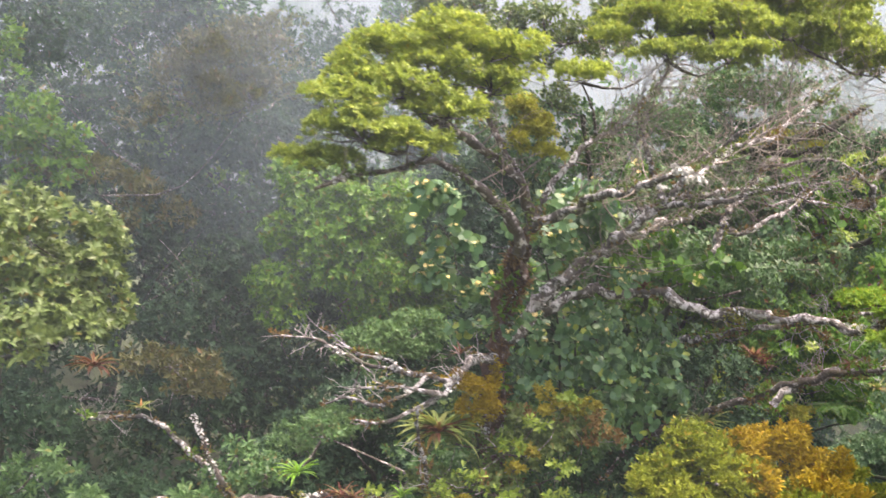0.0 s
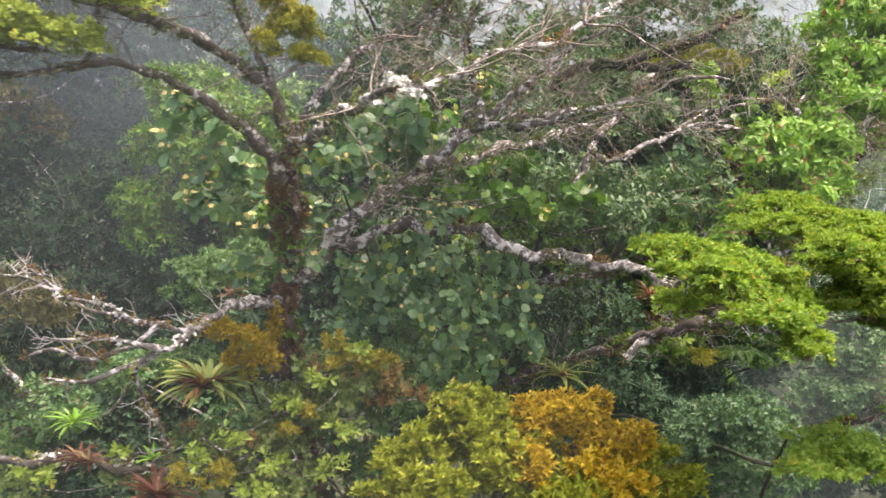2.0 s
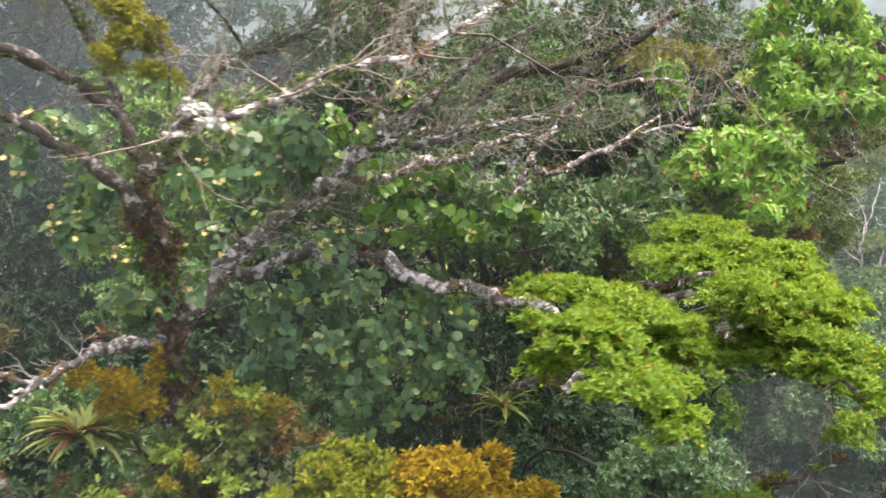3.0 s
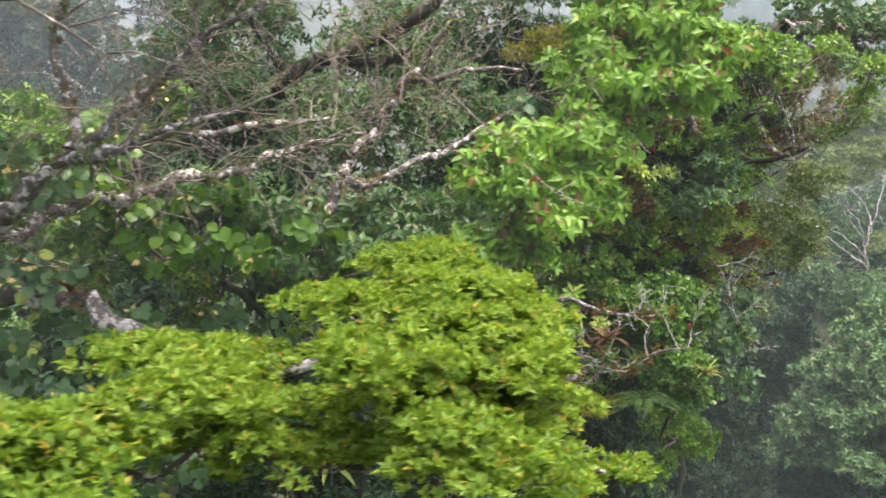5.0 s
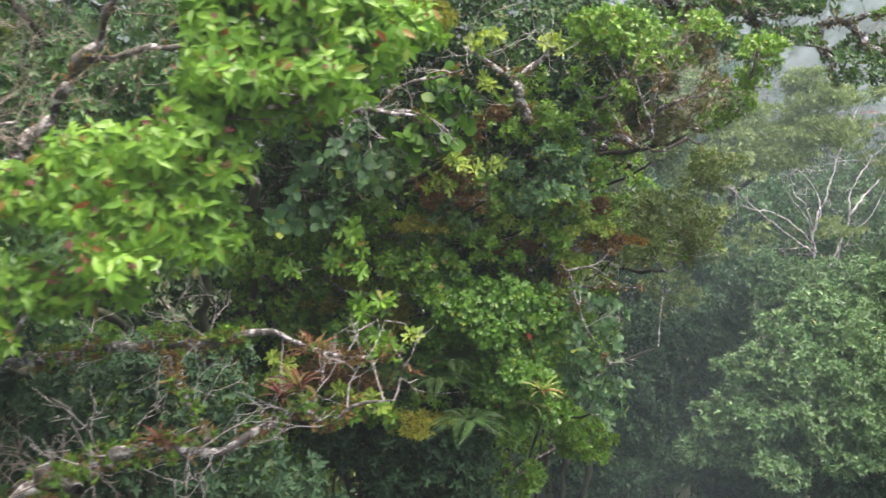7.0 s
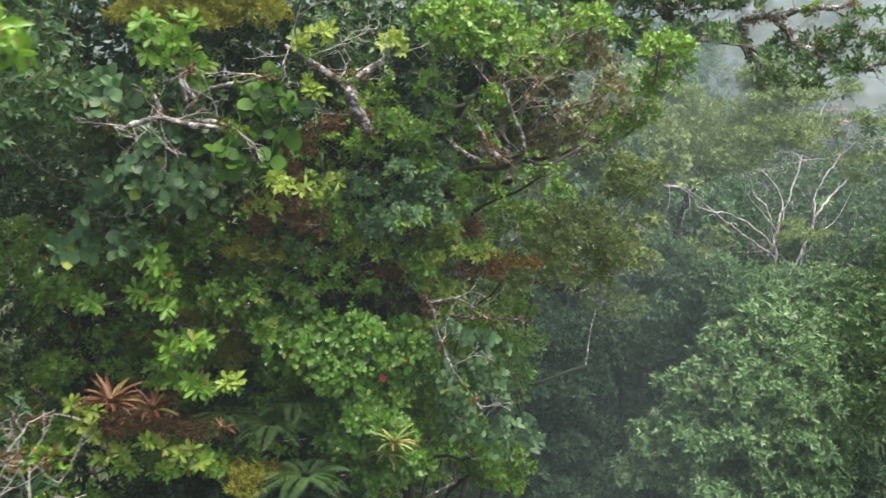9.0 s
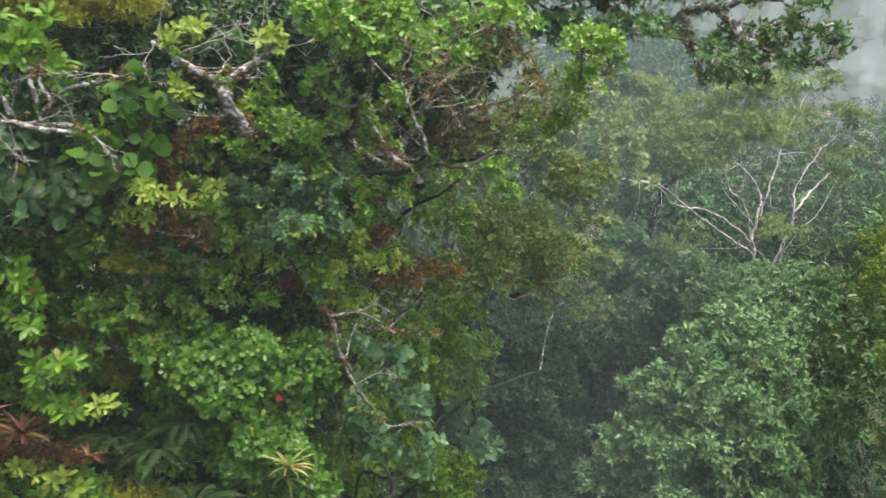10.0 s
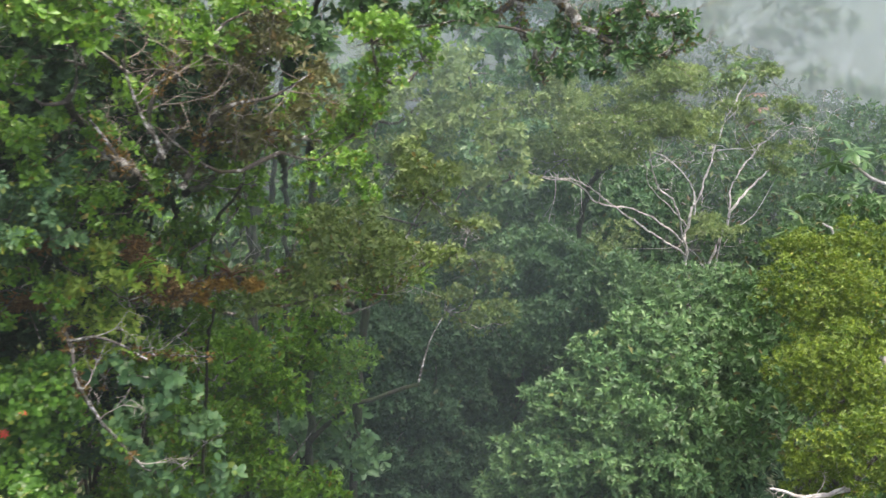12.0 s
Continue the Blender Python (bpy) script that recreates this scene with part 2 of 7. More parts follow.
def limb(points, parent, material, rng, name="limb", label="", step=0.06, sides=9, rough=0.15, wiggle=0.6):
    line = spline(points, step)
    knob = np.arange(len(line)) * step
    line[:, 3] *= 0.94 + 0.12 * np.sin(knob * 17 + rng.uniform(0, 6)) + 0.14 * np.maximum(0, np.sin(knob * 7.3 + rng.uniform(0, 6))) ** 3
    line[:, :3] += rng.normal(size=(len(line), 3)) * line[:, 3:4] * 0.12
    along = np.arange(len(line)) * step
    for axis in range(3):
        line[:, axis] += wiggle * np.minimum(line[:, 3] * 0.8, 0.05) * (np.sin(along * 9 + rng.uniform(0, 6)) + np.sin(along * 21 + rng.uniform(0, 6)) * 0.6)
    return mesh_part(name, *tube(line, sides, rng, rough), material, parent, label, smooth=True)


def unit(a):
    return a / (np.linalg.norm(a, axis=-1, keepdims=True) + 1e-9)


# a leaf, along x, across y, up z: five points for small ones, eleven for broad ones
LEAF_SMALL = (
    np.array([(0, 0, 0), (0.48, 0.5, 0.1), (0.48, -0.5, 0.1), (0.5, 0, 0.0), (1, 0, -0.14)]),
    np.array([(0, 2, 3), (0, 3, 1), (2, 4, 3), (3, 4, 1)]),
)
LEAF_TINY = (
    np.array([(0, 0, 0), (0.5, 0.5, 0.12), (0.5, -0.5, 0.12), (1, 0, -0.12)]),
    np.array([(0, 2, 3), (0, 3, 1)]),
)
LEAF_BROAD = (
    np.array([(0, 0, 0), (0.2, 0.34, 0.05), (0.5, 0.5, 0.06), (0.82, 0.36, 0.02), (1, 0, -0.06), (0.82, -0.36, 0.02), (0.5, -0.5, 0.06),
              (0.2, -0.34, 0.05), (0.35, 0, 0.0), (0.7, 0, -0.01)]),
    np.array([(0, 8, 1), (1, 8, 2), (2, 8, 9), (2, 9, 3), (3, 9, 4), (4, 9, 5), (5, 9, 6), (6, 9, 8), (6, 8, 7), (7, 8, 0)]),
)
LEAF_BLUNT = (
    np.array([(0, 0, 0), (0.4, 0.36, 0.06), (0.4, -0.36, 0.06), (0.76, 0.46, 0.05), (0.76, -0.46, 0.05), (1, 0, -0.08), (0.55, 0, 0)]),
    np.array([(0, 2, 6), (0, 6, 1), (2, 4, 6), (1, 6, 3), (4, 5, 6), (6, 5, 3)]),
)
LEAF_POINTED = (
    np.array([(0, 0, 0), (0.3, 0.42, 0.07), (0.3, -0.42, 0.07), (0.62, 0.4, 0.03), (0.62, -0.4, 0.03), (1.05, 0, -0.22), (0.33, 0, 0), (0.65, 0, -0.05)]),
    np.array([(0, 2, 6), (0, 6, 1), (2, 4, 7), (2, 7, 6), (1, 6, 7), (1, 7, 3), (4, 5, 7), (7, 5, 3)]),
)


def leaves(at, way, up, length, width, shape):
    """Verts and triangles of leaves: places, directions, upper sides, lengths and widths."""
    way = unit(way)
    side = unit(np.cross(up, way))
    up = np.cross(way, side)
    t, f = shape
    v = at[:, None] + (t[None, :, 0, None] * length[:, None, None]) * way[:, None] + (t[None, :, 1, None] * width[:, None, None]) * side[:, None] + (
        t[None, :, 2, None] * length[:, None, None]) * up[:, None]
    faces = f[None] + (np.arange(len(at)) * len(t))[:, None, None]
    return v.reshape(-1, 3), faces.reshape(-1, 3)


def sprigs(rng, clump, size, width, k, dense, rise=0.6, spread=(40, 80), lumps=14, low=-0.35, face=(0, 0, 0), droop=0.0, shell=False):
    """Leaves in whorls over the lumps of an ellipsoid clump of x, y, z, radius across, radius up."""
    x, y, z, rx, rz = clump
    c, rad = np.array([x, y, z]), np.array([rx, rx * 0.95, rz])
    area = 4 * np.pi * ((rx * rx) ** 1.6 / 3 + 2 * (rx * rz) ** 1.6 / 3) ** (1 / 1.6)
    n = max(6, int(dense * area / (size * width * 0.55 * k)))
    hub = unit(rng.normal(size=(lumps, 3)))
    hub[:, 2] = np.where(hub[:, 2] < low, -hub[:, 2], hub[:, 2])
    hub *= rng.uniform(0.5, 0.95, (lumps, 1))
    pick = rng.integers(0, lumps, n)
    ball = unit(rng.normal(size=(n, 3)))
    ball[:, 2] = np.where(ball[:, 2] < low, -ball[:, 2] * 0.6, ball[:, 2])
    if face[1]:
        back = (ball[:, 1] > 0.2) & (rng.uniform(size=n) < 0.5)
        ball[back, 1] *= -1
    reach = rng.uniform(0.26, 0.5, lumps)[pick][:, None] * rng.uniform(0.72, 1.08, (n, 1))
    at = c + (hub[pick] + ball * reach) * rad
    if shell:
        turns = rng.normal(size=(3, 3)) * 5.0
        swell = np.sin(ball @ turns + rng.uniform(0, 6, 3)).sum(1, keepdims=True) * 0.085
        at = c + ball * rad * (0.92 + swell + rng.normal(size=(n, 1)) * 0.05)
    axis = unit(ball * (rad / rad.max()) + (0, 0, rise) + np.array(face) + rng.normal(size=(n, 3)) * 0.25)
    at, axis = np.repeat(at, k, 0), np.repeat(axis, k, 0)
    turn = np.tile(np.arange(k) * 2.4, n) + np.repeat(rng.uniform(0, 6.28, n), k)
    a = unit(np.cross(axis, (0.31, 0.2, 0.1)))
    b = np.cross(axis, a)
    lean = np.radians(rng.uniform(*spread, n * k))[:, None]
    way = np.cos(lean) * axis + np.sin(lean) * (np.cos(turn)[:, None] * a + np.sin(turn)[:, None] * b)
    way[:, 2] -= droop
    s = size * rng.uniform(0.65, 1.2, n * k)
    at = at + axis * (rng.uniform(-0.5, 0.25, n * k) * size)[:, None]
    return at, way, axis + rng.normal(size=axis.shape) * 0.2, s, width * s / size * rng.uniform(0.85, 1.15, n * k)


def inside(p, clumps, own, limit):
    """Whether a point lies deep in another clump."""
    return any((x, y, z) != tuple(own[:3]) and ((p[0] - x) / rx) ** 2 + ((p[1] - y) / rx) ** 2 + ((p[2] - z) / rz) ** 2 < limit for x, y, z, rx, rz in clumps)


def lobed(c, clumps, rng):
    """The small lobes that stand out of a clump, and its core."""
    x, y, z, rx, rz = c
    out = [(x, y, z, rx * 0.74, rz * 0.74)]
    start = rng.uniform(0, 6.28)
    for i in range(11):
        h = 1 - 2 * (i + 0.5) / 11
        a, w = start + i * 2.4 + rng.normal() * 0.2, math.sqrt(1 - h * h)
        d = (math.cos(a) * w, math.sin(a) * w, h)
        p = (x + d[0] * rx * 0.74, y + d[1] * rx * 0.74, z + d[2] * rz * 0.74)
        if d[1] > 0.6 or h < -0.7 or inside(p, clumps, c, 0.55):
            continue
        u = rng.uniform(0.36, 0.52)
        out.append((*p, rx * u, max(rz, rx * 0.6) * u))
    return out


def crown(clumps, parent, material, rng, size, width, k=6, dense=1.6, shape=LEAF_SMALL, name="crown", label="", single=0, **more):
    """Leaves of all clumps, a mesh for each clump; the first of them, up to the number single, are parts of their own."""
    left = single
    made = [leaf_mesh(shape, material, i) for i in range(4)] if single else []
    for c in clumps:
        if more.get("shell"):
            parts = [sprigs(rng, q, size, width, k, dense, **more) for q in lobed(c, clumps, rng)]
            s = tuple(np.concatenate(a) for a in zip(*parts))
        else:
            s = sprigs(rng, c, size, width, k, dense, **more)
        own = min(left, len(s[0]), max(1, int(single / len(clumps))))
        order = rng.permutation(len(s[0]))
        for i in order[:own]:
            single_leaf(made[i % 4], s[0][i], s[1][i], s[2][i], s[3][i], s[4][i], parent)
        left -= own
        rest = order[own:]
        if len(rest):
            mesh_part(name, *leaves(*(a[rest] for a in s), shape), material, parent, label, kind="stuff")


def leaf_mesh(shape, material, seed):
    """One leaf, a unit long and wide, slightly curled in its own way."""
    rng = np.random.default_rng(seed)
    v = shape[0] + np.array([(0, 0, rng.uniform(-0.1, 0.05) * p[0] ** 2 + rng.normal() * 0.015) for p in shape[0]])
    me = bpy.data.meshes.new("leaf")
    me.from_pydata([tuple(p) for p in v], [], [tuple(int(i) for i in f) for f in shape[1]])
    me.materials.append(material)
    return me


def single_leaf(me, at, way, up, length, width, parent, name="leaf"):
    x = unit(np.array(way, float))
    y = unit(np.cross(up, x))
    z = np.cross(x, y)
    m = np.eye(4)
    m[:3, 0], m[:3, 1], m[:3, 2], m[:3, 3] = x * length, y * width, z * length, at
    ob = new(name, me)
    ob.parent = parent
    ob.matrix_basis = Matrix.Translation(-parent.matrix_basis.translation) @ Matrix(m.tolist())
    return ob


def branches(nodes, clumps, parent, material, rng, r=0.03, inner=6, name="branch"):
    """A bough to every clump from the nearest node or clump before it, and a spray of twigs inside it."""
    g = Gather()
    nodes = [np.array(p, float) for p in nodes]
    first = nodes[0]
    for x, y, z, rx, rz in sorted(clumps, key=lambda c: (c[0] - first[0]) ** 2 + (c[1] - first[1]) ** 2 + (c[2] - first[2]) ** 2):
        end = np.array([x, y, z - rz * 0.3])
        hub = min(nodes, key=lambda p: np.linalg.norm((p - end) * (1, 1, 1.4)) + 0.6 * max(0, p[2] - end[2]))
        far = np.linalg.norm(end - hub)
        mid = (hub + end) / 2 + rng.normal(size=3) * far * 0.1 - (0, 0, 0.08 * far)
        b = r * rng.uniform(0.6, 1.0) * min(1.0, 0.5 + far)
        mesh_part(name, *tube(spline([(*hub, b), (*mid, b * 0.75), (*end, b * 0.45)], max(0.15, far / 8)), 6, rng), material, parent, smooth=True)
        nodes += [end, mid]
        for _ in range(inner):
            d = unit(rng.normal(size=3) + (0, 0, 0.3))
            tip = end + d * (rx, rx, rz * 1.1) * 0.95
            bend = (end + tip) / 2 + rng.normal(size=3) * rx * 0.14
            g.add(*tube(np.array([(*end, b * 0.4), (*bend, b * 0.25), (*tip, b * 0.1)]), 3, rng))
    mesh_part("twig_tangle", *g.done(), material, parent, smooth=True, kind="stuff")


def moss_on(lines, parent, rng, material, share, size=0.035, width=0.012, reach=0.03, name="moss", label="", up=0.4):
    """Tufts of moss or small epiphytes in patches along limbs."""
    at, axis = [], []
    for pts in lines:
        line = spline(pts, 0.03)
        phase = rng.uniform(0, 6)
        s = np.arange(len(line)) * 0.03
        patch = np.sin(s * 5.1 + phase) + np.sin(s * 11.7 + 2 * phase) + rng.normal(size=len(s)) * 0.5
        for q, v in zip(line, patch):
            if v > share:
                for _ in range(5):
                    d = unit(rng.normal(size=3) + (0, 0, up))
                    at.append(q[:3] + d * (q[3] * 0.95 + rng.uniform(0, reach)))
                    axis.append(d)
    if not at:
        return
    at, axis = np.array(at), np.array(axis)
    k = 4
    at, axis = np.repeat(at, k, 0), np.repeat(axis, k, 0)
    way = unit(axis + rng.normal(size=axis.shape) * 0.8)
    n = len(at)
    mesh_part(name, *leaves(at, way, axis + rng.normal(size=axis.shape) * 0.3, size * rng.uniform(0.5, 1.3, n), width * rng.uniform(0.7, 1.4, n), LEAF_TINY), material, parent, label, kind="stuff")


def twig_spray(rng, starts, ways, length, depth, radius, fan=4, bend=0.35, rise=0.1):
    """Bare twigs that fork again and again."""
    g = Gather()

    def grow(p, d, ln, r, level):
        pts, q, w = [(*p, r)], np.array(p, float), np.array(d, float)
        for s in range(4):
            w = unit(w + rng.normal(size=3) * bend * 0.5 + (0, 0, rise * 0.3))
            q = q + w * ln / 4
            pts.append((*q, r * (1 - 0.18 * (s + 1))))
            if level > 0 and s > 0:
                for _ in range(max(1, fan // 3)):
                    grow(q, unit(w + rng.normal(size=3) * 0.75), ln * rng.uniform(0.4, 0.7), r * 0.55, level - 1)
        line = np.array(pts)
        line[:, 3] = line[:, 3].clip(0.0018)
        g.add(*tube(line, 4 if r > 0.006 else 3, rng, 0.08))

    for p, d in zip(starts, ways):
        grow(np.array(p, float), np.array(unit(np.array(d, float))), length * rng.uniform(0.7, 1.2), radius, depth)
    return g.done()


def ground_height(x, y):
    valley = 1 / (1 + np.exp(-(x - 6.5) / 2.5)) * np.exp(-((y - 23) / 13) ** 2)
    far = np.clip(y - 30, 0, 95)
    hill = 0.34 * far * (1 - far / 260) * (1 - 0.3 / (1 + np.exp(-(x - 10) / 10)))
    left = 5.0 / (1 + np.exp((x + 9) / 2.5))
    return hill - 5.5 * valley + left + 0.25 * np.sin(x * 0.9 + 1) * np.sin(y * 0.7)


# ---- ground ----
def build_ground():
    def axis(a, b, n, reach):
        core = np.linspace(a, b, n)
        out = np.geomspace(6, reach, 16)
        return np.concatenate([a - out[::-1], core, b + out])

    xs, ys = axis(-30, 40, 90, 2500), axis(-20, 100, 140, 2500)
    gx, gy = np.meshgrid(xs, ys)
    v = np.stack([gx, gy, ground_height(gx, gy)], -1).reshape(-1, 3)
    w = len(xs)
    i, j = np.meshgrid(np.arange(len(ys) - 1), np.arange(w - 1), indexing="ij")
    a = i * w + j
    ob = mesh_part("ground", v, np.stack([a, a + 1, a + w + 1, a + w], -1).reshape(-1, 4), SOIL, None, smooth=True)
    tagged(ob, "dark damp forest floor on a wooded slope", "ground", kind="structure")


build_ground()


# ---- the great mossy tree ----
def great_tree():
    rng = np.random.default_rng(11)
    tree = thing("canopy_tree", (0.35, 8.55, float(ground_height(0.35, 8.55))), "gnarled canopy tree with lichened limbs, lime leaves and epiphytes", "tree")
    trunk = [(0.35, 8.55, 0.20, 0.2), (0.30, 8.40, 4.00, 0.15), (-0.14, 8.25, 7.23, 0.09), (-0.15, 8.10, 7.65, 0.086), (-0.08, 7.95, 8.11, 0.084), (-0.06, 7.70, 8.46, 0.078), (0.03, 7.35, 8.78, 0.06), (0.15, 7.05, 9.02, 0.043)]
    bole = limb(trunk, tree, BARK_TRUNK, rng, "trunk", "dark trunk under rusty moss", 0.04, 16, 0.2)
    dark = (
        [(0.06, 7.20, 8.83, 0.055), (-0.03, 6.85, 9.07, 0.046), (-0.24, 6.60, 9.28, 0.035), (-0.45, 6.30, 9.41, 0.028), (-0.59, 6.00, 9.46, 0.021), (-0.76, 5.70, 9.37, 0.017), (-1.03, 5.40, 9.30, 0.013), (-1.22, 5.20, 9.21, 0.011)],
        [(0.15, 7.05, 9.02, 0.047), (0.04, 7.00, 9.38, 0.040), (-0.18, 6.90, 9.56, 0.037), (-0.40, 6.70, 9.68, 0.036), (-0.56, 6.40, 9.75, 0.032), (-0.67, 6.20, 9.78, 0.028), (-0.75, 5.90, 9.86, 0.018), (-0.86, 5.70, 9.95, 0.014)],
        [(0.04, 7.00, 9.38, 0.030), (-0.11, 7.10, 9.66, 0.024), (-0.22, 7.10, 9.85, 0.021), (-0.30, 7.00, 10.07, 0.018), (-0.35, 6.90, 10.31, 0.013)],
        [(0.17, 7.05, 8.98, 0.044), (0.40, 6.80, 9.16, 0.035), (0.70, 6.20, 9.27, 0.029), (0.93, 5.80, 9.34, 0.024), (1.09, 5.70, 9.37, 0.021), (1.27, 5.90, 9.45, 0.022), (1.55, 6.20, 9.62, 0.020), (1.83, 6.40, 9.72, 0.018), (2.13, 6.70, 9.94, 0.013), (2.43, 6.90, 10.12, 0.010)],
        [(0.15, 7.05, 9.02, 0.040), (0.25, 7.10, 9.28, 0.030), (0.44, 7.20, 9.57, 0.028), (0.66, 7.40, 9.78, 0.025), (0.89, 7.60, 9.91, 0.022), (1.16, 7.90, 10.22, 0.015), (1.41, 8.20, 10.59, 0.012)],
        [(0.05, 8.05, 8.01, 0.073), (0.26, 8.10, 8.35, 0.069), (0.58, 8.15, 8.66, 0.059), (0.94, 8.15, 8.91, 0.052), (1.14, 8.14, 9.10, 0.045), (1.28, 8.13, 9.22, 0.042), (1.41, 8.27, 9.33, 0.036), (1.62, 8.35, 9.54, 0.032), (1.86, 8.40, 9.76, 0.027), (2.07, 8.42, 9.95, 0.02), (2.40, 8.50, 10.12, 0.013)],
        [(1.36, 8.20, 9.28, 0.034), (1.32, 8.28, 9.50, 0.027), (1.22, 8.30, 9.72, 0.024), (1.18, 8.35, 9.98, 0.018), (1.30, 8.40, 10.25, 0.011)],
        [(1.28, 8.13, 9.22, 0.032), (1.60, 7.96, 9.27, 0.028), (1.98, 7.74, 9.33, 0.022), (2.20, 7.72, 9.42, 0.014), (2.5, 7.8, 9.5, 0.007)],
        [(0.71, 8.20, 8.74, 0.040), (1.11, 8.70, 8.96, 0.038), (1.61, 9.30, 9.11, 0.038), (2.05, 9.75, 9.26, 0.03), (2.32, 9.95, 9.38, 0.018), (2.6, 10.0, 9.42, 0.008)],
        [(1.11, 8.20, 9.18, 0.029), (1.48, 8.50, 9.32, 0.027), (1.95, 8.88, 9.42, 0.024), (2.28, 9.15, 9.47, 0.016), (2.6, 9.3, 9.52, 0.007)],
    )
    mossy = (
        [(1.95, 9.90, 9.74, 0.055), (2.12, 9.85, 9.85, 0.05), (2.38, 9.62, 9.91, 0.044), (2.84, 9.32, 10.0, 0.042), (3.12, 9.15, 10.12, 0.036), (3.45, 9.0, 10.3, 0.024)],
        [(2.46, 9.6, 9.92, 0.036), (2.75, 9.4, 9.9, 0.04), (3.1, 9.18, 9.85, 0.036)],
    )
    pale = (
        [(2.10, 10.05, 8.54, 0.04), (2.25, 10.08, 8.84, 0.043), (2.36, 10.11, 9.03, 0.044), (2.48, 10.3, 9.34, 0.042), (2.62, 10.3, 9.5, 0.04), (2.76, 10.26, 9.64, 0.038), (2.87, 10.29, 9.81, 0.034), (2.94, 10.34, 9.92, 0.032), (3.06, 10.2, 10.05, 0.026), (3.3, 10.0, 10.25, 0.017)],
        [(2.87, 10.29, 9.81, 0.026), (3.05, 10.3, 9.84, 0.023), (3.31, 10.29, 9.88, 0.02), (3.73, 10.4, 9.9, 0.009)],
        [(2.36, 10.11, 9.03, 0.036), (2.65, 10.15, 9.06, 0.034), (2.95, 10.3, 9.2, 0.028), (3.25, 10.5, 9.36, 0.018), (3.6, 10.8, 9.6, 0.01)],
        [(0.04, 8.10, 8.00, 0.062), (0.27, 8.40, 8.27, 0.057), (0.70, 8.45, 8.39, 0.048), (1.14, 8.40, 8.44, 0.043), (1.43, 8.20, 8.42, 0.047), (1.71, 8.10, 8.33, 0.046), (2.06, 7.90, 8.30, 0.041), (2.43, 7.50, 8.32, 0.035), (2.68, 7.10, 8.29, 0.030), (2.79, 6.80, 8.35, 0.025), (3.49, 6.90, 8.60, 0.022), (3.82, 7.00, 8.54, 0.015)],
        [(-0.14, 8.05, 7.76, 0.046), (-0.25, 7.70, 7.86, 0.039), (-0.38, 7.20, 7.83, 0.031), (-0.46, 6.90, 7.79, 0.027), (-0.69, 6.85, 7.81, 0.020), (-0.98, 6.85, 7.85, 0.017), (-1.27, 6.85, 7.94, 0.015), (-1.56, 6.85, 8.06, 0.010), (-1.91, 6.80, 8.11, 0.004)],
        [(-0.42, 6.90, 7.80, 0.022), (-0.52, 6.60, 7.71, 0.022), (-0.70, 6.55, 7.75, 0.016), (-0.96, 6.50, 7.78, 0.012), (-1.18, 6.40, 7.77, 0.004)],
        [(-0.52, 6.60, 7.72, 0.016), (-0.70, 6.60, 7.58, 0.016), (-0.69, 6.70, 7.36, 0.015), (-0.65, 6.90, 7.06, 0.016), (-0.68, 7.10, 6.82, 0.016)],
        [(-0.62, 6.87, 7.81, 0.022), (-0.80, 6.70, 7.68, 0.019), (-1.02, 6.62, 7.62, 0.016), (-1.25, 6.60, 7.66, 0.011), (-1.42, 6.55, 7.60, 0.006)],
        [(-0.85, 6.85, 7.84, 0.019), (-1.02, 6.74, 7.96, 0.015), (-1.25, 6.70, 8.02, 0.012), (-1.45, 6.72, 8.16, 0.006)],
        [(-0.55, 6.60, 7.70, 0.020), (-0.76, 6.45, 7.60, 0.017), (-0.98, 6.40, 7.52, 0.014), (-1.15, 6.30, 7.56, 0.007)],
        [(-0.32, 8.20, 6.17, 0.042), (-0.68, 7.70, 6.42, 0.034), (-0.96, 7.40, 6.58, 0.033), (-1.42, 7.30, 6.65, 0.036), (-1.92, 7.20, 6.65, 0.034), (-2.55, 7.10, 6.59, 0.029), (-3.03, 7.00, 6.63, 0.021)],
        [(-2.30, 7.15, 6.61, 0.026), (-2.45, 7.10, 6.89, 0.022), (-2.54, 7.10, 7.13, 0.017), (-2.61, 7.00, 7.36, 0.011)],
    )
    for i, pts in enumerate(dark):
        arm = limb(pts, tree, BARK if i < 3 else BARK_PALE, rng, rough=0.2, wiggle=0.35 if i < 3 else 0.8)
        moss_on([pts], arm, rng, OLIVE, 0.5, 0.04, 0.013, 0.03, "moss", "olive moss tufts")
        moss_on([pts], arm, rng, LICHEN_WHITE, 1.4, 0.022, 0.018, 0.008, "lichen", "white lichen flakes")
        if i > 2:
            moss_on([pts], arm, rng, RUST, 1.3, 0.035, 0.011, 0.025, "moss", "rusty moss tufts")
    for pts in mossy:
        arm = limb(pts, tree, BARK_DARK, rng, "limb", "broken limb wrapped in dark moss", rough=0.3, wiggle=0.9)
        moss_on([pts], arm, rng, BROWN, 0.9, 0.035, 0.012, 0.015, "moss", "dark brown moss")
        moss_on([pts], arm, rng, OLIVE, 0.6, 0.05, 0.014, 0.03, "moss", "olive moss tufts")
    for i, pts in enumerate(pale):
        low = i >= len(pale) - 2
        arm = limb(pts, tree, BARK_DULL if low else BARK_PALE, rng, "limb", "dull brown low bough" if low else "limb crusted with pale lichen", rough=0.2, wiggle=0.9)
        moss_on([pts], arm, rng, GOLD_GREEN, 1.6, 0.03, 0.009, 0.02, "moss", "yellow moss tufts")
        moss_on([pts], arm, rng, LICHEN_WHITE, 0.4 if low else 1.45, 0.022, 0.018, 0.008, "lichen", "white lichen flakes")
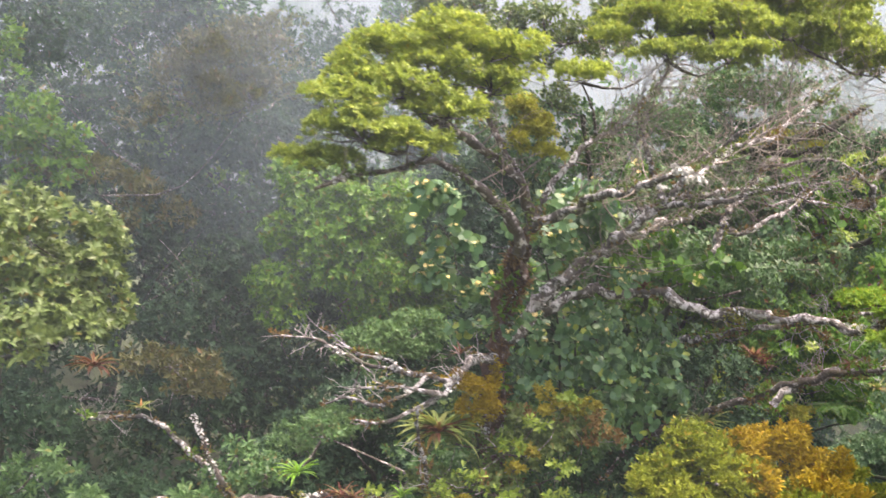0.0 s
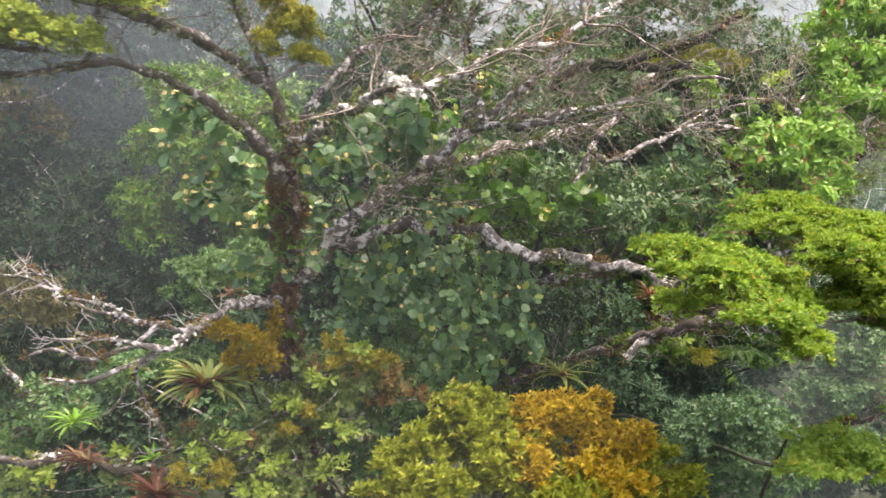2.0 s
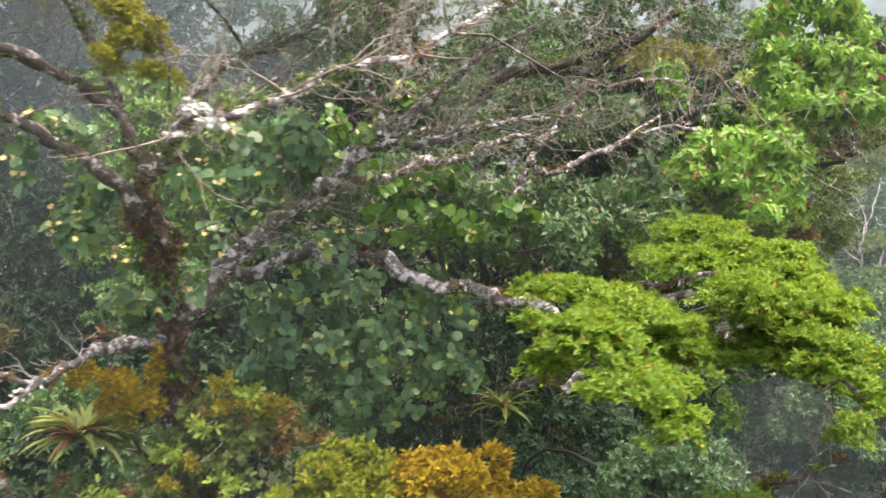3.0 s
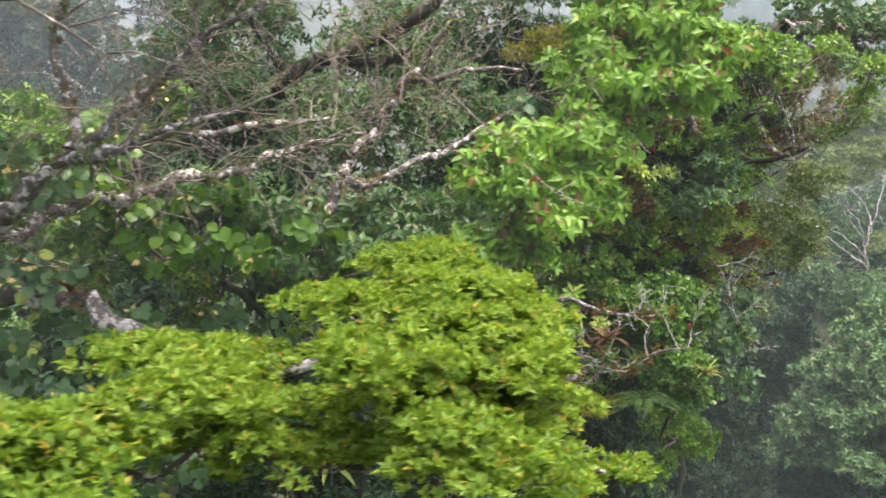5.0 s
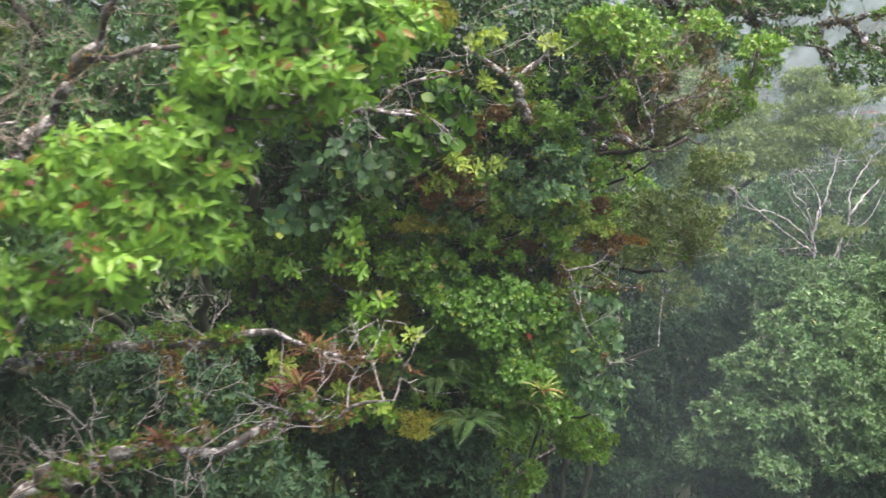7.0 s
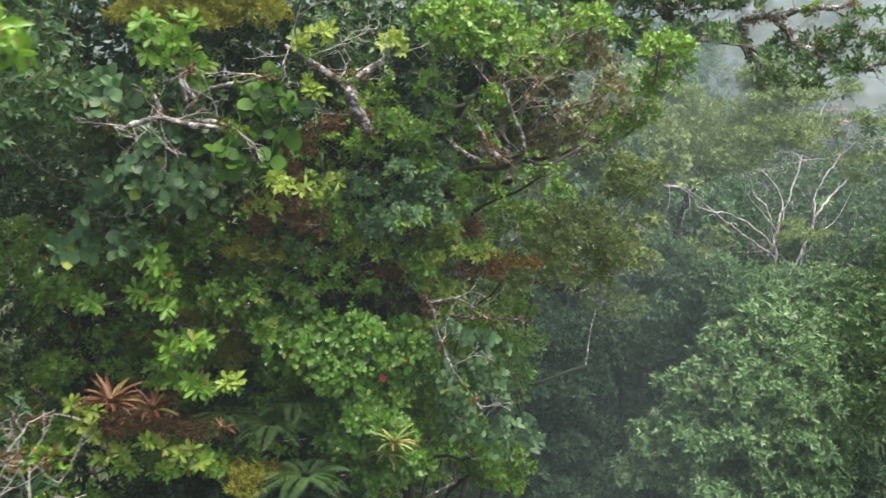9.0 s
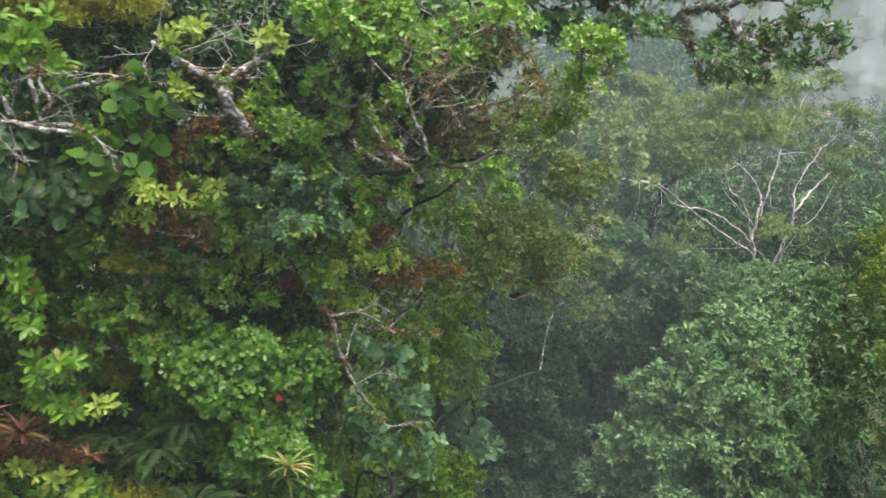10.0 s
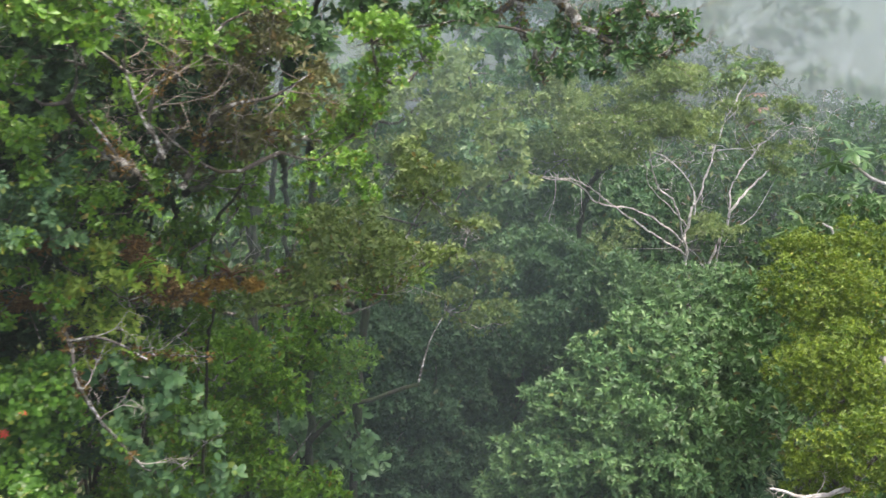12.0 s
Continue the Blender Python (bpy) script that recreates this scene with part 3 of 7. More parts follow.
        moss_on([pts], arm, rng, RUST, 0.9, 0.035, 0.01, 0.02, "moss", "rusty moss tufts")
    moss_on([trunk[2:]] * 2, bole, rng, RUST, 0.7, 0.026, 0.007, 0.012, "moss", "shaggy rust-brown moss")
    moss_on([trunk[2:]] * 2, bole, rng, OLIVE, 1.3, 0.05, 0.016, 0.02, "moss", "olive moss tufts")
    # roots that wind down the trunk, and the moss that hangs from them
    stem = spline(trunk[1:], 0.12)
    for phase, turn, r in ((0.4, 0.5, 0.03), (2.3, -0.35, 0.024), (3.9, 0.7, 0.034), (5.2, -0.6, 0.022), (4.5, 0.3, 0.028)):
        a = phase + turn * np.arange(len(stem)) * 0.3
        out = stem[:, 3] * 0.9 + 0.02 + 0.03 * np.sin(a * 2.3)
        root = [(q[0] + o * math.cos(b), q[1] + o * math.sin(b), q[2], r) for q, o, b in zip(stem, out, a)][:: 3]
        limb(root, tree, BARK_TRUNK, rng, "root", "mossy root winding down the trunk", 0.05, 8, 0.25, 1.4)
        moss_on([root[2:]], bole, rng, RUST, 1.0, 0.03, 0.008, 0.03, "moss", "shaggy rust-brown moss", up=-0.3)
        moss_on([root[2:]], bole, rng, LICHEN_WHITE, 1.1, 0.03, 0.022, 0.008, "lichen", "white lichen flakes")
        moss_on([root[3:]], bole, rng, BROWN, 1.3, 0.07, 0.01, 0.04, "moss", "brown dead fronds", up=-0.6)
        moss_on([root[3:]], bole, rng, GREEN, 1.9, 0.07, 0.034, 0.07, "moss", "small green epiphytes")
    left = [
    (-1.25, 5.40, 9.36, 0.25, 0.09), (-0.95, 5.30, 9.55, 0.32, 0.11), (-1.10, 5.30, 9.73, 0.25, 0.09), (-0.70, 5.50, 9.49, 0.29, 0.09),
    (-0.78, 5.50, 9.84, 0.33, 0.12), (-0.85, 5.70, 10.09, 0.30, 0.13), (-0.50, 5.90, 10.24, 0.39, 0.12), (-0.20, 6.20, 10.22, 0.33, 0.13),
    (-0.46, 5.60, 9.72, 0.29, 0.09), (0.00, 6.60, 10.19, 0.24, 0.15), (-1.07, 5.50, 9.96, 0.18, 0.13), (-0.59, 5.70, 10.00, 0.30, 0.13),
    (-0.19, 6.10, 9.96, 0.24, 0.10),
]
    top = [
    (1.06, 7.30, 10.64, 0.54, 0.18), (1.60, 7.30, 10.64, 0.50, 0.16), (0.48, 6.80, 10.17, 0.25, 0.09), (1.15, 7.00, 10.39, 0.28, 0.10),
    (1.63, 7.00, 10.38, 0.33, 0.10), (2.34, 7.80, 10.76, 0.54, 0.17), (2.76, 7.90, 10.59, 0.50, 0.19), (3.14, 8.00, 10.49, 0.34, 0.18),
    (1.47, 7.60, 10.90, 0.52, 0.13), (2.39, 8.00, 11.01, 0.67, 0.15),
]
    near = [
    (3.46, 7.50, 8.78, 0.29, 0.10), (3.66, 7.00, 8.67, 0.34, 0.14), (3.26, 6.90, 8.69, 0.25, 0.10), (3.95, 7.30, 8.55, 0.22, 0.12),
    (3.87, 6.80, 8.46, 0.33, 0.15), (3.57, 6.60, 8.48, 0.19, 0.11), (4.07, 6.90, 8.26, 0.18, 0.15), (3.74, 6.50, 8.30, 0.31, 0.15),
    (4.02, 6.70, 8.13, 0.22, 0.11), (4.36, 7.20, 7.96, 0.15, 0.06), (3.80, 7.00, 8.69, 0.21, 0.13), (3.77, 6.80, 8.44, 0.24, 0.14),
    (3.97, 7.00, 8.52, 0.19, 0.13), (3.56, 6.80, 8.56, 0.16, 0.11), (3.95, 6.70, 8.29, 0.22, 0.12), (3.75, 6.60, 8.25, 0.19, 0.11),
    (3.40, 6.40, 8.27, 0.15, 0.10), (4.00, 6.60, 8.51, 0.15, 0.11), (3.28, 6.50, 8.37, 0.14, 0.10),
]
    near_low = [
    (2.67, 6.60, 8.53, 0.24, 0.09), (2.95, 6.30, 8.40, 0.30, 0.13), (2.71, 6.20, 8.29, 0.20, 0.10), (3.19, 6.30, 8.28, 0.20, 0.11),
    (2.92, 6.80, 8.51, 0.18, 0.07), (2.69, 6.60, 8.51, 0.29, 0.11), (2.93, 6.20, 8.47, 0.30, 0.12),
]
    lobes = [
    (2.76, 5.70, 8.44, 0.20, 0.08), (2.95, 5.50, 8.37, 0.17, 0.08), (3.05, 5.40, 8.30, 0.10, 0.06), (2.57, 5.90, 8.49, 0.18, 0.08),
    (2.69, 5.70, 8.52, 0.19, 0.09), (2.86, 5.40, 8.36, 0.20, 0.09), (3.00, 5.30, 8.25, 0.11, 0.06), (2.53, 5.90, 8.31, 0.12, 0.08),
    (3.56, 6.30, 8.61, 0.25, 0.11), (3.77, 6.20, 8.41, 0.19, 0.11), (3.89, 6.20, 8.32, 0.26, 0.11), (4.12, 6.20, 8.17, 0.15, 0.09),
    (3.66, 6.50, 8.49, 0.26, 0.11), (3.76, 6.70, 8.62, 0.22, 0.12), (3.7, 6.85, 8.66, 0.2, 0.1),
]

    def nodes(lines, reach):
        return [p[:3] for pts in lines for p in spline(pts, 0.2)[reach:]]

    branches(nodes(dark[:3], 6), left, tree, BARK, rng, 0.02, 9)
    branches(nodes(dark[3:10], 5), top, tree, BARK, rng, 0.018, 7)
    branches(nodes(pale[3:4], 14), near + near_low + lobes, tree, BARK, rng, 0.02, 8)
    thick = [(x, y, z, a, c * 1.4) for x, y, z, a, c in left + top]
    crown(thick, tree, LIME, rng, 0.042, 0.0145, 8, 1.45, LEAF_TINY, rise=0.9, spread=(20, 75), low=-0.3, lumps=20)
    crown(near + near_low + lobes, tree, LIME_NEAR, rng, 0.036, 0.0145, 9, 1.6, LEAF_TINY, rise=1.1, spread=(25, 75), low=-0.25, single=300, lumps=22)
    # bare twigs among the limbs
    for lines, count, span in ((dark[3:5], 50, 0.42), (dark[5:10], 70, 0.42), (dark[:3], 26, 0.3)):
        spots = [p for pts in lines for p in spline(pts, 0.05)[8:]]
        starts = np.array([spots[i][:3] for i in rng.integers(0, len(spots), count)])
        ways = np.stack([rng.uniform(-0.2, 1.0, count), rng.uniform(-0.5, 0.5, count), rng.uniform(-0.2, 0.9, count)], -1)
        mesh_part("twig_tangle", *twig_spray(rng, starts, ways, span, 2, 0.007), TWIG, tree, "leafless grey-brown twigs", kind="stuff")
    spots = [p for pts in dark[3:8] for p in spline(pts, 0.05)[14:]]
    for i in rng.integers(0, len(spots), 9):
        way = (rng.uniform(0.2, 1.0), rng.uniform(-0.5, 0.5), rng.uniform(-0.1, 0.7))
        mesh_part("bough", *twig_spray(rng, [spots[i][:3]], [way], 0.85, 1, 0.008, 3, 0.6), BARK, tree, smooth=True)
    starts = rng.uniform((0.8, 7.0, 9.3), (3.8, 9.8, 11.0), (260, 3))
    ways = np.stack([rng.uniform(-0.4, 1.0, 260), rng.uniform(-0.5, 0.5, 260), rng.uniform(-0.4, 0.9, 260)], -1)
    mesh_part("twig_tangle", *twig_spray(rng, starts, ways, 0.36, 2, 0.004), TWIG, tree, "leafless grey-brown twigs", kind="stuff")
    spots = [p for pts in pale[4:10] for p in spline(pts, 0.05)[8:]]
    starts = np.array([spots[i][:3] for i in rng.integers(0, len(spots), 42)])
    ways = np.stack([rng.uniform(-1, 0.1, 42), rng.uniform(-0.5, 0.5, 42), rng.uniform(-0.4, 0.6, 42)], -1)
    mesh_part("twig_tangle", *twig_spray(rng, starts, ways, 0.19, 1, 0.006), TWIG_PALE, tree, "bleached dead twigs", kind="stuff")


great_tree()


def leafy_plant(name, foot, clumps, material, seed, size, width, label, category="shrub", k=6, dense=1.6, shape=LEAF_SMALL, bark=BARK, stem=0.05, hub=None, grow=(1, 1), inner=4, **more):
    """A shrub or tree: a stem from the ground to its hub, boughs to the clumps, leaves."""
    rng = np.random.default_rng(seed)
    clumps = [(x, y, z, a * grow[0], b * grow[1]) for x, y, z, a, b in clumps]
    c = np.array(clumps)
    fx, fy = foot
    fz = float(ground_height(fx, fy))
    if hub is None:
        hub = (float(c[:, 0].mean()), float(c[:, 1].mean()) + 0.15, float(c[:, 2].min() - 0.15))
    t = thing(name, (fx, fy, fz), label, category)
    mid = (fx + rng.normal() * 0.15, fy + rng.normal() * 0.1, (fz + hub[2]) / 2)
    bow = (fx * 0.8 + hub[0] * 0.2, fy * 0.8 + hub[1] * 0.2, hub[2] - 0.12 * (hub[2] - fz))
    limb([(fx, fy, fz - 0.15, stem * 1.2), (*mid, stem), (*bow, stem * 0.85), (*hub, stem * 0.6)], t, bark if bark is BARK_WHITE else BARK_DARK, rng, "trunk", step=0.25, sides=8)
    branches([hub], clumps, t, bark, rng, stem * 0.42, inner)
    opts = dict(rise=0.35, low=-0.8, face=(0.1, -0.5, 0)) | more
    crown(clumps, t, material, rng, size, width, k, dense * 0.8, shape, **opts)
    return t


FULL = (1.2, 1.5)
broadleaf = leafy_plant("broadleaf_tree", (2.6, 12.4), [
    (4.73, 9.20, 9.95, 0.28, 0.17), (5.04, 9.40, 9.86, 0.25, 0.18), (4.35, 9.00, 9.55, 0.33, 0.16), (3.88, 8.70, 9.11, 0.31, 0.14),
    (4.18, 8.80, 9.29, 0.29, 0.14), (3.62, 8.70, 9.17, 0.22, 0.13), (4.05, 8.60, 8.90, 0.24, 0.12), (4.34, 9.20, 9.95, 0.28, 0.17),
    (4.73, 9.00, 9.64, 0.23, 0.13), (3.86, 8.80, 8.72, 0.16, 0.08), (4.57, 9.50, 10.27, 0.48, 0.32), (4.43, 9.30, 9.64, 0.42, 0.26),
    (3.86, 8.90, 9.22, 0.34, 0.22), (4.19, 8.90, 9.03, 0.24, 0.15), (3.52, 8.70, 8.70, 0.2, 0.12), (3.82, 8.80, 8.84, 0.18, 0.1), (3.4, 8.6, 8.48, 0.12, 0.08),
], BRIGHT, 21, 0.076, 0.034, "tree with drooping bright green leaves and red fruit", "tree", 5, 1.84, LEAF_POINTED, hub=(4.1, 10.0, 9.1), rise=0.2, spread=(50, 110), droop=0.35, single=300, grow=(1, 1.2))
leafy_plant("understorey_tree", (1.9, 13.2), [
    (3.08, 10.30, 8.73, 0.51, 0.23), (2.38, 10.00, 8.42, 0.43, 0.22), (1.86, 10.50, 8.55, 0.57, 0.24), (1.28, 10.00, 8.78, 0.54, 0.23),
    (2.22, 10.60, 8.69, 0.38, 0.24), (0.78, 9.60, 8.63, 0.40, 0.22),
], DARK, 22, 0.09, 0.038, "understorey tree with mid green pointed leaves", "tree", 5, 1.1, LEAF_SMALL, rise=0.2, spread=(50, 110), droop=0.3, grow=FULL)
climber = leafy_plant("flowering_climber", (0.55, 8.9), [
    (0.24, 8.00, 8.96, 0.24, 0.19), (0.66, 8.25, 9.24, 0.32, 0.15), (0.90, 8.65, 9.00, 0.24, 0.15), (0.42, 8.40, 8.80, 0.20, 0.15),
    (-0.65, 7.60, 9.11, 0.25, 0.22), (-0.51, 7.90, 8.70, 0.28, 0.23), (-0.37, 8.10, 8.17, 0.19, 0.21), (0.56, 8.70, 9.06, 0.30, 0.18),
    (1.07, 8.25, 8.55, 0.15, 0.09), (-0.22, 7.85, 8.45, 0.12, 0.12), (0.1, 7.8, 8.15, 0.1, 0.14),
], ROUND, 23, 0.1, 0.086, "round-leaved climber with yellow flowers on the mossy trunk", "climber", 4, 0.75, LEAF_BROAD, hub=(0.3, 8.1, 8.7), stem=0.016, spread=(50, 100), rise=0.2, single=300, grow=(1.2, 1.3))
hanging = leafy_plant("round_leaf_climber", (0.8, 10.4), [
    (0.12, 8.80, 8.41, 0.29, 0.26), (0.50, 9.10, 8.01, 0.35, 0.27), (0.97, 9.40, 7.78, 0.41, 0.28), (0.49, 9.00, 7.52, 0.45, 0.32),
    (1.12, 9.60, 7.27, 0.53, 0.37), (1.55, 10.00, 7.71, 0.38, 0.30), (0.85, 9.40, 6.87, 0.53, 0.24), (1.69, 10.20, 6.99, 0.40, 0.34),
], ROUND, 24, 0.09, 0.078, "dark round-leaved climber hanging beside the trunk", "climber", 4, 0.55, LEAF_BROAD, hub=(0.7, 9.6, 8.2), stem=0.014, lumps=20, spread=(50, 110), rise=0.1, single=300, grow=(1.2, 1.3))
twining = leafy_plant("twining_climber", (1.6, 11.4), [
    (1.05, 9.20, 8.92, 0.24, 0.16), (1.32, 9.30, 8.60, 0.26, 0.18), (1.80, 9.60, 8.52, 0.26, 0.18), (2.28, 9.80, 8.62, 0.24, 0.15),
    (0.90, 9.50, 9.35, 0.24, 0.2), (1.60, 9.70, 8.95, 0.24, 0.13), (1.25, 9.60, 9.55, 0.2, 0.16),
], ROUND_GREEN, 157, 0.105, 0.09, "round-leaved climber in yellow flower over the understorey", "climber", 4, 0.7, LEAF_BROAD, hub=(1.5, 9.9, 8.3), spread=(50, 105), rise=0.15, single=150, grow=(1.15, 1.2))
leafy_plant("base_shrub", (0.1, 8.9), [
    (-0.51, 8.90, 6.67, 0.50, 0.25), (0.27, 8.70, 7.10, 0.47, 0.21), (0.56, 8.50, 6.91, 0.41, 0.20), (-0.02, 8.70, 6.33, 0.54, 0.27),
    (-0.77, 8.70, 6.22, 0.44, 0.22), (0.77, 8.90, 7.08, 0.32, 0.19), (-2.65, 9.40, 6.26, 0.32, 0.23), (-2.07, 9.60, 6.66, 0.22, 0.15),
    (0.35, 8.40, 6.14, 0.63, 0.21), (-3.24, 9.60, 5.97, 0.27, 0.17),
], DARK, 25, 0.062, 0.03, "small-leaved green shrub round the foot of the limbs", "shrub", 7, 0.62, LEAF_BLUNT, grow=(1.1, 1.3), spread=(40, 85))
leafy_plant("olive_shrub", (0.4, 8.75), [
    (0.42, 8.30, 7.20, 0.40, 0.18), (-0.02, 8.10, 6.88, 0.34, 0.15), (-0.65, 7.90, 6.45, 0.30, 0.13), (0.49, 8.20, 7.15, 0.32, 0.14),
], OLIVE, 26, 0.055, 0.028, "olive and yellow-tipped epiphyte shrub", "shrub", 6, 0.8, grow=(1.1, 1.4))
leafy_plant("rust_moss", (-0.2, 8.4), [
    (-0.29, 7.60, 7.60, 0.14, 0.09), (-0.42, 7.35, 7.71, 0.11, 0.07), (-0.18, 7.70, 7.44, 0.12, 0.10), (-0.13, 7.80, 7.64, 0.07, 0.19),
    (-0.35, 7.60, 7.42, 0.11, 0.08), (-0.50, 7.10, 7.72, 0.07, 0.05), (-0.12, 7.80, 7.34, 0.09, 0.07),
], ORANGE, 27, 0.045, 0.014, "ragged orange moss hanging from the limb and trunk", "moss", 8, 1.7, LEAF_TINY, stem=0.02, rise=-0.3, spread=(15, 95), lumps=9)
leafy_plant("epiphyte_shrub", (-0.1, 8.7), [
    (0.03, 7.90, 7.08, 0.22, 0.12), (-0.12, 7.80, 6.72, 0.27, 0.13), (0.39, 7.90, 6.97, 0.27, 0.12), (-0.47, 7.90, 7.05, 0.16, 0.11),
    (0.10, 8.00, 7.28, 0.17, 0.10), (-0.64, 7.70, 6.76, 0.24, 0.11), (-1.13, 7.50, 6.46, 0.29, 0.11), (-1.88, 7.40, 6.40, 0.30, 0.10),
    (-0.00, 7.60, 6.47, 0.33, 0.14), (-0.45, 8.20, 7.22, 0.20, 0.12),
], OLIVE, 94, 0.055, 0.03, "small mixed green epiphytes round the trunk", "shrub", 6, 0.8, LEAF_BLUNT, stem=0.025)
leafy_plant("rusty_leaf_shrub", (0.5, 8.7), [
    (0.10, 7.90, 7.33, 0.12, 0.08), (0.81, 8.00, 7.28, 0.16, 0.12), (0.67, 7.90, 7.13, 0.14, 0.09), (-0.24, 7.50, 6.81, 0.09, 0.06),
    (0.98, 8.10, 7.09, 0.12, 0.09), (0.50, 7.90, 7.24, 0.10, 0.07), (-0.71, 7.60, 6.86, 0.07, 0.05),
], RUST, 95, 0.05, 0.022, "small shrub with dark rusty leaves", "shrub", 6, 0.5, LEAF_BLUNT, stem=0.02, lumps=8)
leafy_plant("yellow_tip_epiphyte", (0.1, 8.5), [
    (0.07, 7.60, 7.12, 0.13, 0.08), (0.44, 7.60, 6.94, 0.13, 0.08), (-0.33, 7.40, 6.88, 0.11, 0.07), (-0.01, 7.40, 6.72, 0.13, 0.08),
    (-0.52, 7.30, 6.76, 0.11, 0.06), (0.56, 7.90, 7.45, 0.13, 0.07), (0.23, 7.70, 7.27, 0.10, 0.06), (0.42, 7.50, 6.67, 0.13, 0.08),
    (-1.15, 7.30, 6.72, 0.09, 0.07), (-1.74, 7.20, 6.53, 0.14, 0.07), (-0.12, 7.30, 6.53, 0.14, 0.07),
], YELLOW_GREEN, 96, 0.065, 0.027, "epiphytes with yellow-green leaf tips", "epiphyte", 6, 0.7, LEAF_BLUNT, stem=0.02, lumps=8)
leafy_plant("golden_epiphyte", (0.2, 8.6), [
    (0.47, 7.90, 7.40, 0.19, 0.08), (0.32, 7.90, 7.53, 0.09, 0.09), (0.21, 7.60, 7.04, 0.09, 0.06), (-0.38, 7.30, 6.64, 0.15, 0.07),
    (0.05, 7.50, 6.92, 0.09, 0.06), (-0.66, 7.20, 6.65, 0.11, 0.06), (0.70, 7.90, 7.44, 0.14, 0.07), (-0.30, 7.70, 7.30, 0.09, 0.07),
], GOLD, 97, 0.045, 0.016, "tufts of golden moss among the epiphytes", "moss", 7, 1.1, LEAF_TINY, stem=0.02, lumps=8)
leafy_plant("yellow_shrub", (1.6, 7.3), [
    (1.16, 6.80, 7.15, 0.2, 0.18), (1.44, 6.90, 7.32, 0.32, 0.17), (1.72, 6.70, 7.10, 0.39, 0.22), (2.3, 6.50, 6.95, 0.42, 0.18),
    (2.00, 6.40, 6.95, 0.30, 0.15), (2.69, 6.90, 7.06, 0.25, 0.17),
], BUSH, 28, 0.058, 0.02, "bushy yellow-green shrub with fine leaves", "shrub", 8, 1.9, rise=1.3, spread=(15, 58), grow=(1.05, 1.2), shape=LEAF_TINY)
leafy_plant("fine_leaf_shrub", (1.1, 7.0), [
    (1.05, 6.30, 7.02, 0.24, 0.2), (1.2, 6.30, 7.00, 0.26, 0.16), (1.0, 6.50, 7.05, 0.15, 0.14), (1.16, 6.50, 7.16, 0.15, 0.15),
], BUSH, 128, 0.058, 0.02, "yellow-green shrub with fine leaves", "shrub", 8, 1.9, rise=1.3, spread=(15, 58), grow=(1.05, 1.2), shape=LEAF_TINY)
leafy_plant("orange_shrub", (2.0, 7.5), [
    (2.12, 7.00, 7.25, 0.38, 0.22), (2.48, 7.00, 7.26, 0.22, 0.17), (1.86, 7.00, 7.31, 0.21, 0.13), (2.3, 6.45, 7.12, 0.26, 0.14), (1.86, 6.5, 7.16, 0.18, 0.12),
], ORANGE, 29, 0.058, 0.02, "bushy shrub with orange leaves", "shrub", 8, 1.9, rise=1.3, spread=(15, 58), grow=(1.05, 1.2), shape=LEAF_TINY)
leafy_plant("grey_shrub", (2.9, 8.9), [
    (3.59, 8.60, 6.89, 0.39, 0.19), (3.78, 8.40, 6.79, 0.33, 0.19), (3.42, 8.80, 6.70, 0.30, 0.20), (3.53, 8.40, 6.63, 0.43, 0.19),
], BLUISH, 51, 0.05, 0.022, "fine grey-green shrub below the canopy", "shrub", 6, 1.6, grow=FULL, shape=LEAF_TINY)
leafy_plant("lime_sapling", (3.4, 7.4), [
    (3.68, 6.60, 7.44, 0.25, 0.11), (3.84, 6.50, 7.39, 0.21, 0.11), (4.23, 7.00, 7.79, 0.15, 0.10), (3.51, 6.40, 7.37, 0.24, 0.07),
], LIME_NEAR, 52, 0.042, 0.016, "low lime-leaved sapling with a crooked stem", "shrub", 7, 1.8, hub=(3.6, 7.2, 7.3), rise=0.9, stem=0.018)
leafy_plant("leafy_tree", (-7.2, 9.4), [
    (-4.31, 8.00, 8.68, 0.47, 0.27), (-4.06, 8.30, 8.35, 0.30, 0.24), (-4.47, 7.80, 8.15, 0.53, 0.27), (-4.34, 8.30, 7.94, 0.43, 0.18),
    (-4.50, 7.50, 7.87, 0.29, 0.21), (-4.82, 8.00, 8.89, 0.36, 0.24),
], OLIVE, 30, 0.09, 0.04, "broad-leaved tree with yellow-green sprays", "tree", 7, 1.6, LEAF_SMALL, rise=0.6, grow=FULL)
# Crown added above the view, to keep light off the left hollow.
leafy_plant("shading_crown_tree", (-12.0, 14.5), [
    (-8.0, 9.0, 14.6, 1.5, 0.8), (-6.2, 8.6, 14.3, 1.4, 0.8), (-4.4, 8.8, 14.2, 1.3, 0.7), (-7.4, 10.8, 15.0, 1.5, 0.9),
    (-5.5, 10.6, 14.8, 1.5, 0.8), (-3.7, 10.8, 14.6, 1.3, 0.8), (-8.2, 12.8, 15.2, 1.5, 0.9), (-6.4, 12.8, 15.6, 1.5, 0.9),
    (-4.6, 12.6, 15.0, 1.4, 0.8), (-3.0, 12.8, 14.8, 1.2, 0.8), (-6.8, 7.2, 14.0, 1.2, 0.7), (-4.9, 7.0, 13.8, 1.2, 0.6),
], DARK, 132, 0.22, 0.1, "unseen high tree crown added to shade the hollow", "tree", 6, 0.4, LEAF_TINY, stem=0.2, hub=(-9.0, 12.0, 13.4), lumps=10)
